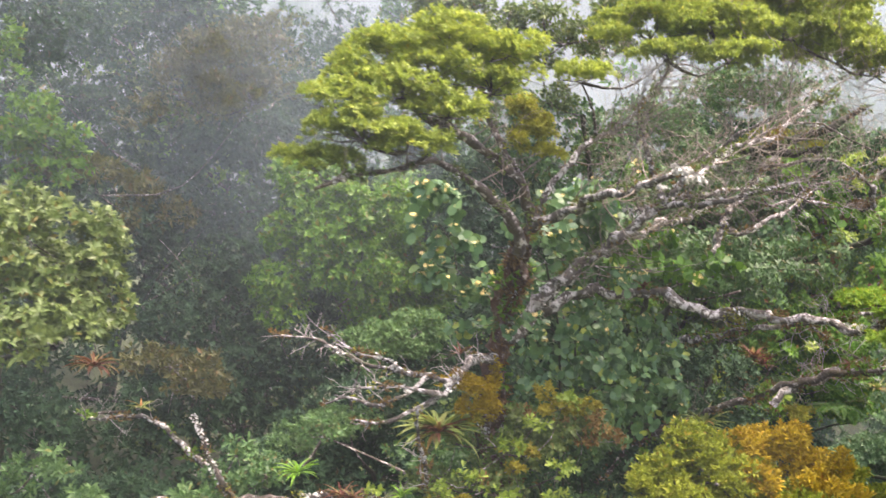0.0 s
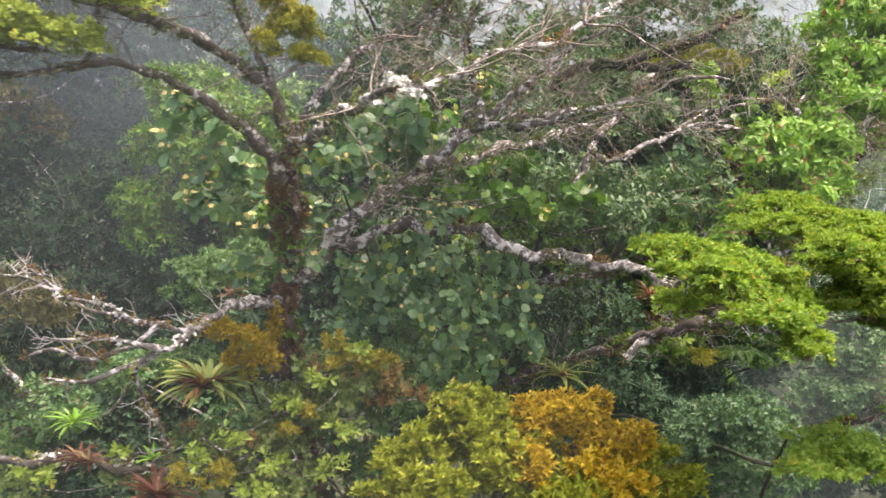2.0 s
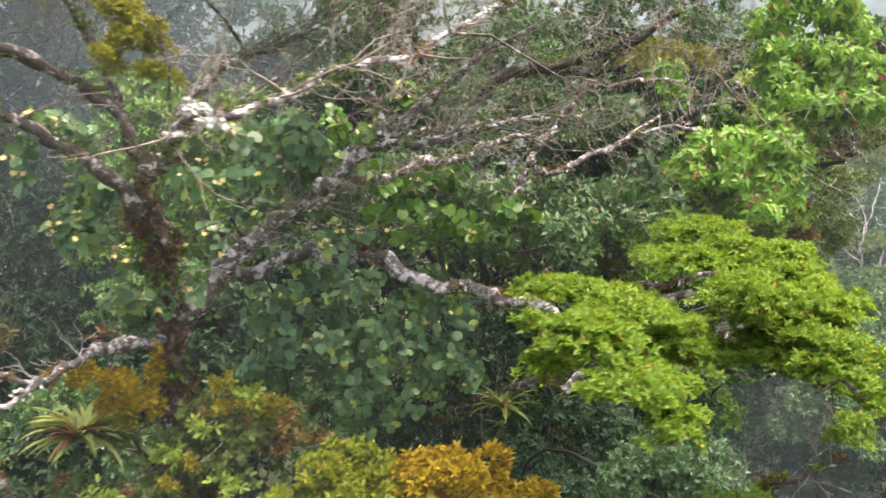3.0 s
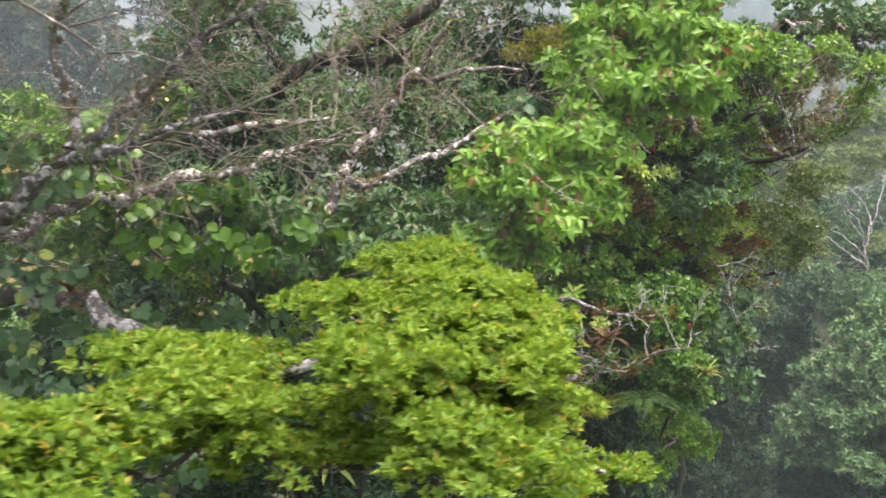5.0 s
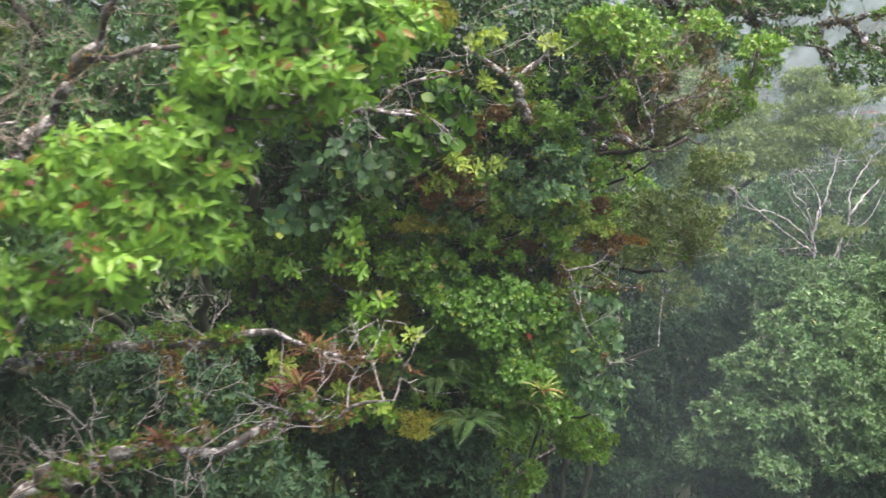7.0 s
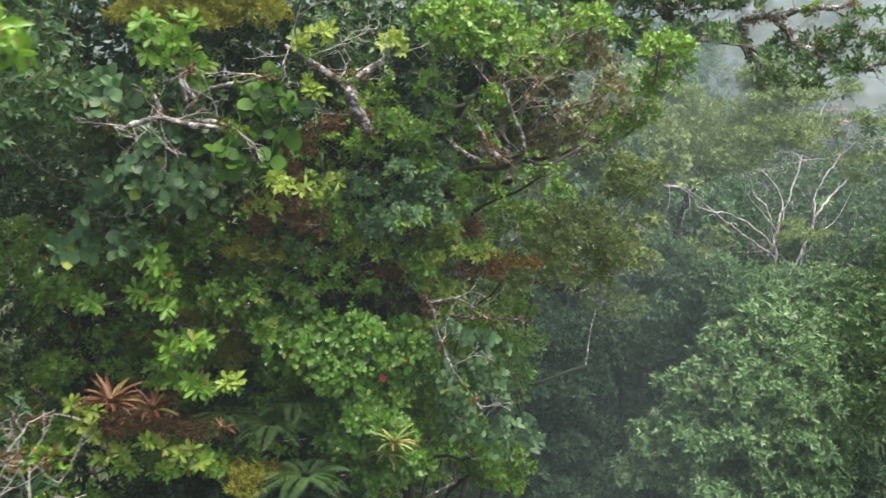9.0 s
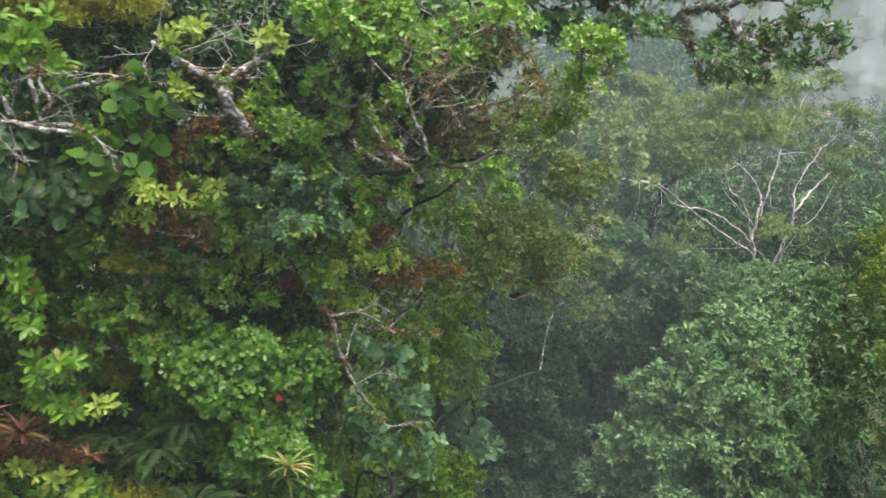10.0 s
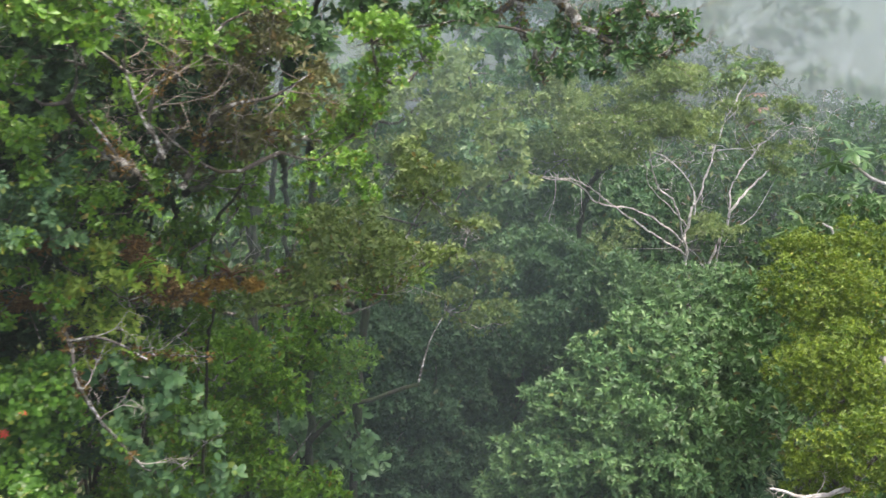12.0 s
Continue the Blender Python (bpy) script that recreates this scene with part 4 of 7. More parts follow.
# The darkness of the hollow is put into the colour of these leaves.
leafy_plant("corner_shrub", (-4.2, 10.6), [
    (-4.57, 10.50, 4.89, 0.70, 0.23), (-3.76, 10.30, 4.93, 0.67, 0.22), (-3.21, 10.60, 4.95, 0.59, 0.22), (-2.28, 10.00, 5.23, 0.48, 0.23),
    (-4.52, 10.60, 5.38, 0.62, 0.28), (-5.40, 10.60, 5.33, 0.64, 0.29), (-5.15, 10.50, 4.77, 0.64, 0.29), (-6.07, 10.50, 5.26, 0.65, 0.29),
], SHADE_LEAF, 131, 0.1, 0.046, "dim green shrub in the hollow", "shrub", 6, 0.8, LEAF_TINY, grow=(1.2, 1.2))
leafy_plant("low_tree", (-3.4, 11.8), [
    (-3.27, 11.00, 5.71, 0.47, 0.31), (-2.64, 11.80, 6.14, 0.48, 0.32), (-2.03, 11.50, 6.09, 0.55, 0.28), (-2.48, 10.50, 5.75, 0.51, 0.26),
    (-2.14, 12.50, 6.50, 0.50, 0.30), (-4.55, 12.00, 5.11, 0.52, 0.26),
], SHADE_LEAF, 31, 0.11, 0.05, "low green tree under the canopy", "tree", 6, 1.6, grow=FULL, shape=LEAF_TINY)
leafy_plant("midstorey_tree", (-2.4, 14.8), [
    (-3.23, 14.00, 8.95, 0.75, 0.47), (-2.47, 14.00, 8.70, 0.83, 0.65), (-2.82, 14.00, 7.86, 0.93, 0.47), (-1.86, 15.00, 9.00, 0.79, 0.59),
    (-1.91, 14.30, 7.21, 0.94, 0.34), (-1.22, 14.00, 7.09, 0.55, 0.41), (-2.04, 15.00, 8.20, 0.89, 0.69), (-3.36, 14.50, 9.62, 0.68, 0.35),
    (-1.39, 14.60, 7.77, 0.67, 0.57),
], GREEN, 32, 0.122, 0.055, "dense green midstorey tree in thin mist", "tree", 6, 1.6, LEAF_TINY, grow=FULL)
leafy_plant("mossy_tree", (-5.6, 15.0), [
    (-4.84, 12.00, 6.96, 0.60, 0.22), (-4.42, 12.00, 6.66, 0.42, 0.17), (-6.48, 13.00, 9.73, 0.66, 0.23), (-6.52, 15.00, 9.06, 0.64, 0.53),
    (-5.06, 16.00, 11.97, 1.00, 0.66), (-6.13, 16.00, 11.43, 0.90, 0.67), (-4.78, 15.50, 11.27, 0.85, 0.38),
], BROWNISH, 33, 0.13, 0.05, "dull olive tree hung with moss", "tree", 6, 0.7, LEAF_TINY, grow=(1.3, 1.2), rise=-0.3, inner=10)
leafy_plant("round_leaf_tree", (2.4, 16.4), [
    (4.69, 13.30, 9.74, 0.22, 0.15), (4.54, 13.30, 9.45, 0.20, 0.18), (4.74, 13.40, 9.54, 0.18, 0.16), (4.34, 13.40, 9.18, 0.23, 0.14),
    (4.65, 13.40, 9.16, 0.16, 0.13),
], ROUND_GREEN, 34, 0.14, 0.11, "tree with large round leathery leaves", "tree", 4, 0.8, LEAF_BROAD, rise=0.3, spread=(40, 90))
leafy_plant("leathery_tree", (2.0, 16.6), [
    (3.67, 13.50, 9.32, 0.29, 0.24), (3.74, 13.50, 8.97, 0.34, 0.21), (4.00, 13.60, 9.58, 0.24, 0.19), (3.95, 13.70, 8.86, 0.25, 0.18),
    (3.62, 13.60, 9.57, 0.20, 0.15),
], ROUND, 134, 0.118, 0.082, "shaded tree with dark leathery leaves", "tree", 5, 0.85, LEAF_BROAD, rise=0.3, single=200)
leafy_plant("small_leaf_tree", (4.9, 17.3), [
    (6.07, 13.90, 10.28, 0.31, 0.19), (5.92, 13.80, 10.40, 0.22, 0.11), (6.31, 14.00, 10.13, 0.20, 0.13), (5.86, 14.00, 9.86, 0.14, 0.12),
    (6.52, 14.20, 10.35, 0.21, 0.16), (6.21, 14.00, 10.46, 0.27, 0.09),
], GREEN, 35, 0.07, 0.034, "light green tree with leaves in whorls", "tree", 7, 1.0, LEAF_BLUNT, spread=(45, 85), single=250)
bush = leafy_plant("dense_bush", (4.6, 16.6), [
    (4.95, 14.30, 7.38, 0.68, 0.34), (5.25, 14.40, 6.77, 0.54, 0.32), (4.52, 14.30, 7.61, 0.42, 0.22), (5.42, 14.60, 6.25, 0.45, 0.25),
    (5.61, 14.60, 7.34, 0.27, 0.27), (4.49, 14.50, 6.82, 0.39, 0.28),
], ROUND_GREEN, 36, 0.062, 0.041, "dense bush of glossy rounded leaves with red flowers", "bush", 6, 1.35, LEAF_BLUNT, grow=(1.0, 1.3), single=300, shell=True, spread=(40, 85))
leafy_plant("green_thicket", (2.8, 16.8), [
    (3.28, 14.20, 8.27, 0.44, 0.30), (3.26, 14.70, 7.56, 0.41, 0.29), (2.59, 14.20, 7.85, 0.41, 0.38), (3.12, 14.60, 7.00, 0.54, 0.27),
    (2.68, 14.10, 7.23, 0.46, 0.27), (3.76, 14.90, 8.00, 0.46, 0.32), (2.87, 14.00, 6.40, 0.65, 0.27), (3.45, 14.60, 6.21, 0.67, 0.28),
    (1.87, 13.80, 7.99, 0.75, 0.29), (2.44, 14.70, 7.27, 0.74, 0.31), (1.41, 13.40, 6.90, 0.69, 0.29), (3.34, 15.10, 7.02, 0.61, 0.31),
    (1.77, 14.30, 6.19, 0.75, 0.31),
], GREEN, 37, 0.066, 0.031, "tangled green thicket with whorled leaves", "thicket", 7, 0.5, LEAF_BLUNT, grow=FULL, lumps=8, spread=(45, 85))
leafy_plant("slope_thicket", (3.6, 17.2), [
    (2.91, 15.60, 6.13, 0.81, 0.29), (3.20, 15.60, 5.09, 0.83, 0.35), (2.48, 14.00, 5.43, 0.73, 0.27), (4.63, 15.90, 5.01, 0.53, 0.45),
    (1.42, 12.80, 6.28, 0.55, 0.28), (5.11, 15.20, 6.20, 0.41, 0.41), (2.97, 14.20, 8.03, 0.56, 0.37), (3.67, 14.40, 8.28, 0.43, 0.43),
    (4.17, 13.80, 7.77, 0.40, 0.28), (4.07, 14.50, 6.33, 0.57, 0.50),
    (5.12, 15.30, 7.06, 0.53, 0.53), (4.71, 14.40, 8.79, 0.54, 0.48), (5.22, 14.40, 9.26, 0.48, 0.41),
], GREEN, 38, 0.07, 0.033, "green thicket on the slope", "thicket", 7, 0.52, LEAF_BLUNT, grow=(1.05, 1.2), lumps=9)
leafy_plant("twiggy_tree", (4.5, 23.2), [
    (7.85, 16.20, 9.97, 0.27, 0.24), (7.55, 16.20, 9.44, 0.27, 0.20), (7.87, 15.80, 10.28, 0.34, 0.20), (7.17, 15.20, 10.49, 0.37, 0.14),
    (7.76, 16.00, 9.68, 0.23, 0.17), (8.15, 16.60, 10.15, 0.19, 0.19), (6.81, 15.00, 10.23, 0.40, 0.27), (6.14, 14.20, 10.28, 0.37, 0.22),
    (5.89, 14.40, 10.30, 0.20, 0.15), (6.21, 15.00, 9.64, 0.16, 0.16),
], GREEN, 39, 0.068, 0.033, "twiggy tree with small bright green leaves", "tree", 6, 0.8, LEAF_BLUNT, inner=14)
leafy_plant("fine_leaf_tree", (4.8, 23.6), [
    (7.17, 17.60, 8.11, 0.49, 0.25), (6.94, 17.20, 7.69, 0.34, 0.16), (7.66, 17.80, 7.90, 0.36, 0.21), (6.38, 16.80, 7.73, 0.33, 0.16),
    (7.89, 18.50, 8.68, 0.41, 0.27), (7.50, 18.20, 7.47, 0.20, 0.16),
], OLIVE, 40, 0.08, 0.036, "fine-leaved tree with orange-mossed branch", "tree", 5, 0.9, grow=FULL, inner=16, shape=LEAF_BLUNT)
leafy_plant("overhanging_tree", (4.2, 23.4), [
    (9.25, 17.40, 10.20, 0.28, 0.24), (9.61, 17.40, 10.16, 0.30, 0.20), (9.77, 17.50, 10.46, 0.27, 0.17), (10.06, 17.50, 10.53, 0.27, 0.20),
    (10.44, 17.50, 10.45, 0.26, 0.22), (10.29, 17.40, 10.26, 0.20, 0.11), (9.37, 17.60, 10.46, 0.20, 0.16), (9.89, 17.40, 10.21, 0.23, 0.15),
    (10.16, 17.30, 10.80, 0.20, 0.09), (8.70, 17.20, 10.91, 0.45, 0.10), (8.11, 17.00, 10.84, 0.38, 0.14), (8.37, 16.80, 10.50, 0.43, 0.14),
    (7.93, 16.40, 10.32, 0.31, 0.16),
], DARK, 41, 0.088, 0.036, "dark overhanging tree with crooked limbs", "tree", 7, 0.75, hub=(7.2, 16.9, 10.9), stem=0.05, shape=LEAF_BLUNT)
leafy_plant("domed_tree", (10.5, 23.8), [
    (10.80, 23.60, 5.67, 0.56, 0.46), (10.30, 23.40, 5.12, 0.71, 0.51), (11.31, 23.40, 5.11, 0.76, 0.51), (9.72, 23.10, 4.39, 0.76, 0.51),
    (10.66, 22.80, 4.55, 0.89, 0.54), (11.65, 23.20, 4.40, 0.82, 0.51), (9.30, 22.90, 3.53, 0.77, 0.51), (10.25, 22.50, 3.72, 0.89, 0.55),
    (11.18, 22.60, 3.78, 0.90, 0.55), (12.09, 23.20, 3.72, 0.63, 0.47), (8.90, 22.80, 2.73, 0.62, 0.42), (9.93, 22.40, 2.90, 0.91, 0.45),
    (10.96, 22.40, 3.03, 0.91, 0.45), (11.95, 23.00, 2.95, 0.63, 0.47),
], PALE, 42, 0.145, 0.056, "domed tree with long pale green leaves", "tree", 8, 0.95, LEAF_SMALL, stem=0.14, shell=True, spread=(25, 80), rise=0.9)
leafy_plant("valley_tree", (11.6, 27.4), [
    (11.55, 26.80, 5.52, 0.98, 0.42), (12.37, 27.00, 5.66, 0.99, 0.42), (13.20, 27.20, 5.62, 0.88, 0.50), (12.20, 26.00, 5.02, 0.95, 0.52),
    (12.89, 26.20, 4.90, 0.97, 0.53), (13.54, 26.40, 5.38, 0.61, 0.61), (10.51, 27.60, 5.68, 0.51, 0.51), (10.89, 27.00, 5.17, 0.62, 0.37),
    (12.68, 25.00, 4.24, 0.69, 0.57), (13.24, 25.00, 4.75, 0.69, 0.57),
], PALE, 43, 0.18, 0.06, "rounded valley tree in thin mist", "tree", 8, 0.95, LEAF_SMALL, stem=0.14, shell=True, spread=(30, 85), rise=0.7)
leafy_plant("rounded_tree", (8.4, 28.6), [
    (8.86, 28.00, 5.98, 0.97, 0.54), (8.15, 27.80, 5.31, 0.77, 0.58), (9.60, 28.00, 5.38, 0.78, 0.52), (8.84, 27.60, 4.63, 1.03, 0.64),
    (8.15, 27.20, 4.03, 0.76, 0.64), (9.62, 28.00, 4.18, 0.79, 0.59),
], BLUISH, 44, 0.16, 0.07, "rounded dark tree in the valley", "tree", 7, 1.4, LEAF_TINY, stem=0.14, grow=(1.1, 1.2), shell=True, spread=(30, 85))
leafy_plant("olive_crowned_tree", (6.4, 21.4), [
    (7.99, 20.80, 10.05, 0.56, 0.29), (7.42, 20.50, 9.68, 0.55, 0.35), (8.18, 20.80, 9.47, 0.56, 0.29), (7.67, 20.60, 9.11, 0.63, 0.33),
    (8.43, 20.90, 8.97, 0.48, 0.29), (8.64, 21.00, 8.57, 0.37, 0.18), (7.16, 20.40, 8.79, 0.55, 0.33), (7.98, 20.80, 8.43, 0.56, 0.27),
    (6.85, 20.30, 9.40, 0.47, 0.36), (6.55, 20.60, 8.17, 0.49, 0.33), (6.48, 20.20, 8.85, 0.47, 0.31), (7.31, 21.00, 7.82, 0.50, 0.25),
], FEATHER, 144, 0.1, 0.044, "tall tree with leafy olive green crown", "tree", 7, 0.85, LEAF_BLUNT, stem=0.07, hub=(6.6, 21.0, 7.4), lumps=9)
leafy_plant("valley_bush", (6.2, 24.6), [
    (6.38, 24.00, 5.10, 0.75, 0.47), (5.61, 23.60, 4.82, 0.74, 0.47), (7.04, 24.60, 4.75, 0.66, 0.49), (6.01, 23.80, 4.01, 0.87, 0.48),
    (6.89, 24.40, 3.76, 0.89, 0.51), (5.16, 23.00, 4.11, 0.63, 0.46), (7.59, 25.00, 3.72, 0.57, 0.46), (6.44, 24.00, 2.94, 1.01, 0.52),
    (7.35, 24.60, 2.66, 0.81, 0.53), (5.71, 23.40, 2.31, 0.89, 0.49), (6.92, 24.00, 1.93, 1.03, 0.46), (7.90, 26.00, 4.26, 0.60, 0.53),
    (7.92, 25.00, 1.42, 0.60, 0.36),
], SHADE_LEAF, 145, 0.14, 0.065, "dark valley bush with small lobed domes", "bush", 7, 1.0, LEAF_TINY, grow=(1.1, 1.2), shell=True, spread=(30, 85))
leafy_plant("pale_leaf_shrub", (4.6, 21.6), [
    (6.02, 21.50, 4.08, 0.57, 0.42), (5.54, 21.20, 3.87, 0.57, 0.47), (6.38, 21.60, 3.48, 0.39, 0.39), (5.23, 21.00, 4.50, 0.46, 0.37),
    (5.12, 20.80, 3.52, 0.66, 0.38),
], BLUISH, 146, 0.2, 0.1, "shrub with large greyish green leaves", "shrub", 6, 0.9, LEAF_BLUNT, grow=(1.1, 1.2))
leafy_plant("twiggy_sapling", (5.6, 20.2), [
    (7.29, 19.60, 7.68, 0.45, 0.22), (6.63, 19.20, 7.71, 0.44, 0.22), (6.94, 19.20, 7.36, 0.44, 0.19), (7.78, 19.80, 7.67, 0.38, 0.23),
    (6.39, 19.00, 8.02, 0.36, 0.22), (8.14, 20.40, 7.90, 0.39, 0.24), (8.19, 21.60, 7.08, 0.52, 0.38), (7.63, 22.00, 6.29, 0.46, 0.37),
    (8.17, 24.00, 5.59, 0.52, 0.42),
], OLIVE, 147, 0.1, 0.045, "twiggy sapling with thin olive leaves", "tree", 6, 0.7, LEAF_BLUNT, inner=18, bark=BARK_PALE, lumps=8)
leafy_plant("feathery_tree", (9.6, 29.4), [
    (10.26, 25.00, 9.30, 1.07, 0.38), (11.07, 25.60, 9.88, 0.89, 0.33), (11.39, 26.00, 9.03, 0.80, 0.34), (9.80, 24.60, 8.69, 0.83, 0.31),
    (10.72, 25.50, 10.28, 0.55, 0.26), (8.86, 24.00, 9.62, 0.70, 0.40), (9.31, 24.00, 8.66, 0.60, 0.36),
], FEATHER, 45, 0.090, 0.030, "tree with flat feathery olive crown", "tree", 6, 1.2, LEAF_TINY, stem=0.08, grow=(1.1, 1.2), inner=12, bark=BARK_PALE)
leafy_plant("pale_trunk_tree", (12.9, 29.9), [
    (13.40, 30.50, 10.05, 0.72, 0.35), (14.35, 31.00, 9.41, 0.59, 0.21), (14.12, 30.60, 8.41, 0.73, 0.20), (14.30, 30.60, 7.94, 0.44, 0.18),
    (13.02, 30.00, 9.26, 0.56, 0.28), (12.71, 29.50, 6.64, 0.69, 0.33), (10.49, 28.50, 6.27, 0.53, 0.47),
], FEATHER, 46, 0.112, 0.040, "sparse tree with bare white branches", "tree", 6, 0.7, LEAF_TINY, hub=(13.0, 29.7, 6.5), stem=0.03, bark=BARK_WHITE)
leafy_plant("yellowish_tree", (12.9, 20.2), [
    (13.00, 21.00, 7.17, 0.68, 0.48), (12.85, 19.80, 6.40, 0.6, 0.47), (12.90, 19.00, 6.57, 0.59, 0.52), (12.75, 18.00, 6.05, 0.55, 0.34),
    (12.62, 18.70, 5.5, 0.4, 0.25), (13.66, 21.50, 7.68, 0.53, 0.41), (13.37, 20.00, 7.16, 0.56, 0.48), (12.78, 17.60, 6.33, 0.40, 0.40),
    (12.94, 22.00, 7.61, 0.45, 0.18),
], LIME_DEEP, 47, 0.056, 0.024, "yellow-green tree on the slope", "tree", 7, 0.62, stem=0.1, grow=(1.1, 1.25), shape=LEAF_TINY, shell=True, spread=(30, 85))

# the mixed wall of small plants on the slope
WHORL = dict(spread=(45, 85), lumps=7, stem=0.02)
leafy_plant("sapling", (1.9, 15.4), [
    (4.01, 13.20, 10.04, 0.25, 0.23), (3.92, 13.10, 10.15, 0.18, 0.16), (4.12, 13.30, 9.88, 0.14, 0.12),
], BRIGHT, 101, 0.109, 0.047, "sapling with light green whorled leaves", "sapling", 7, 1.0, LEAF_BLUNT, **WHORL)
leafy_plant("moss_curtain", (2.2, 16.2), [
    (3.84, 13.70, 10.39, 0.54, 0.20), (4.38, 13.90, 10.42, 0.29, 0.15),
], GOLD_GREEN, 102, 0.06, 0.018, "curtain of fine yellow-green moss", "moss", 8, 1.6, LEAF_TINY, stem=0.02, rise=-0.2)
leafy_plant("yellow_leaf_epiphyte", (3.1, 15.8), [
    (4.90, 13.30, 9.01, 0.19, 0.10), (4.90, 13.50, 10.13, 0.12, 0.06), (5.08, 13.50, 10.24, 0.13, 0.06), (5.01, 13.40, 9.83, 0.06, 0.05),
    (5.05, 13.40, 9.77, 0.05, 0.04), (5.61, 13.70, 10.12, 0.15, 0.13), (4.59, 13.50, 8.82, 0.12, 0.09), (5.10, 13.70, 9.02, 0.09, 0.05),
], YELLOW_GREEN, 103, 0.086, 0.033, "epiphyte with sparse yellow-green leaf sprays", "epiphyte", 6, 0.9, LEAF_BLUNT, **WHORL)
leafy_plant("blue_green_bush", (4.2, 16.4), [
    (5.71, 14.20, 9.08, 0.28, 0.19), (5.56, 14.20, 8.79, 0.29, 0.16), (5.87, 14.30, 8.75, 0.29, 0.19), (5.41, 14.20, 8.59, 0.24, 0.14),
    (5.89, 14.40, 9.16, 0.19, 0.19), (5.22, 14.20, 8.96, 0.17, 0.13),
], ROUND, 104, 0.06, 0.029, "deep blue-green bush of small whorls", "bush", 7, 1.0, LEAF_BLUNT, **WHORL)
leafy_plant("whorled_shrub", (4.6, 16.6), [
    (6.05, 14.30, 9.59, 0.19, 0.19), (6.20, 14.50, 9.36, 0.19, 0.17), (5.96, 14.50, 9.01, 0.19, 0.19), (6.13, 14.60, 8.91, 0.20, 0.18),
    (5.45, 14.00, 9.49, 0.20, 0.12), (5.25, 14.00, 9.31, 0.19, 0.12), (6.31, 14.60, 9.73, 0.14, 0.16), (5.49, 13.90, 9.80, 0.15, 0.12),
    (5.61, 14.20, 9.53, 0.12, 0.14), (6.33, 14.80, 9.00, 0.15, 0.18),
], GREEN, 105, 0.06, 0.028, "shrub with mid green leaf whorls", "shrub", 7, 0.8, LEAF_BLUNT, **WHORL)
leafy_plant("bright_tip_shrub", (4.8, 16.9), [
    (5.98, 14.80, 8.26, 0.26, 0.10), (5.70, 14.70, 8.21, 0.20, 0.12), (6.26, 15.20, 8.20, 0.19, 0.11), (5.62, 14.80, 7.98, 0.21, 0.13),
    (5.99, 15.00, 7.85, 0.26, 0.14), (5.23, 14.40, 8.35, 0.20, 0.08), (5.83, 15.00, 7.56, 0.19, 0.14), (5.93, 14.80, 8.47, 0.17, 0.10),
], YELLOW_GREEN, 106, 0.074, 0.031, "shrub with bright young leaf tips", "shrub", 6, 0.8, LEAF_BLUNT, **WHORL)
leafy_plant("glossy_shrub", (2.2, 16.0), [
    (3.34, 14.00, 8.05, 0.25, 0.22), (3.48, 14.10, 7.89, 0.22, 0.18), (3.62, 14.00, 8.32, 0.26, 0.13), (3.95, 14.30, 7.87, 0.16, 0.11),
    (3.16, 14.00, 7.63, 0.20, 0.17), (3.22, 13.90, 8.26, 0.16, 0.16),
], ROUND_GREEN, 107, 0.09, 0.042, "shrub with glossy leaf rosettes", "shrub", 7, 0.8, LEAF_BLUNT, **WHORL)
leafy_plant("pale_whorl_shrub", (2.5, 15.9), [
    (3.65, 13.80, 7.41, 0.18, 0.18), (3.90, 13.90, 7.47, 0.13, 0.16), (3.78, 13.90, 7.16, 0.25, 0.14), (4.03, 14.00, 7.04, 0.19, 0.11),
    (3.42, 13.80, 7.16, 0.16, 0.16), (3.52, 13.60, 6.59, 0.24, 0.12), (3.79, 13.50, 6.51, 0.26, 0.12), (3.96, 13.80, 6.44, 0.22, 0.13),
    (3.45, 13.40, 6.52, 0.16, 0.11),
], BRIGHT, 108, 0.09, 0.034, "shrub with pale green upright whorls", "shrub", 8, 0.8, LEAF_BLUNT, **WHORL)
leafy_plant("round_leaf_spray", (5.3, 17.2), [
    (6.02, 14.90, 7.50, 0.19, 0.12), (6.28, 15.20, 7.26, 0.27, 0.16), (6.06, 15.20, 6.95, 0.28, 0.20), (6.44, 15.60, 6.66, 0.29, 0.21),
    (6.14, 15.40, 6.41, 0.29, 0.21), (6.01, 15.00, 6.73, 0.20, 0.22), (6.42, 15.80, 6.08, 0.24, 0.24),
], ROUND, 109, 0.095, 0.06, "thin shrub with sprays of rounded leaves", "shrub", 5, 0.7, LEAF_BROAD, spread=(45, 85), lumps=7, stem=0.025, bark=BARK_PALE, inner=8)
leafy_plant("edge_bush", (5.2, 19.8), [
    (5.40, 19.00, 6.13, 0.46, 0.34), (5.76, 19.30, 5.58, 0.48, 0.35), (5.28, 18.70, 5.45, 0.46, 0.34), (5.91, 19.80, 6.08, 0.40, 0.32),
    (6.17, 20.00, 6.54, 0.40, 0.29), (5.59, 18.90, 4.75, 0.56, 0.35), (6.15, 19.60, 3.97, 0.59, 0.34), (6.32, 21.00, 5.55, 0.44, 0.35),
    (5.03, 18.20, 4.55, 0.47, 0.31), (6.18, 20.60, 5.13, 0.44, 0.35), (5.05, 18.40, 6.23, 0.37, 0.30),
], GREEN, 115, 0.1, 0.045, "green bush at the edge of the drop", "bush", 7, 0.9, LEAF_TINY, shell=True, spread=(30, 85))
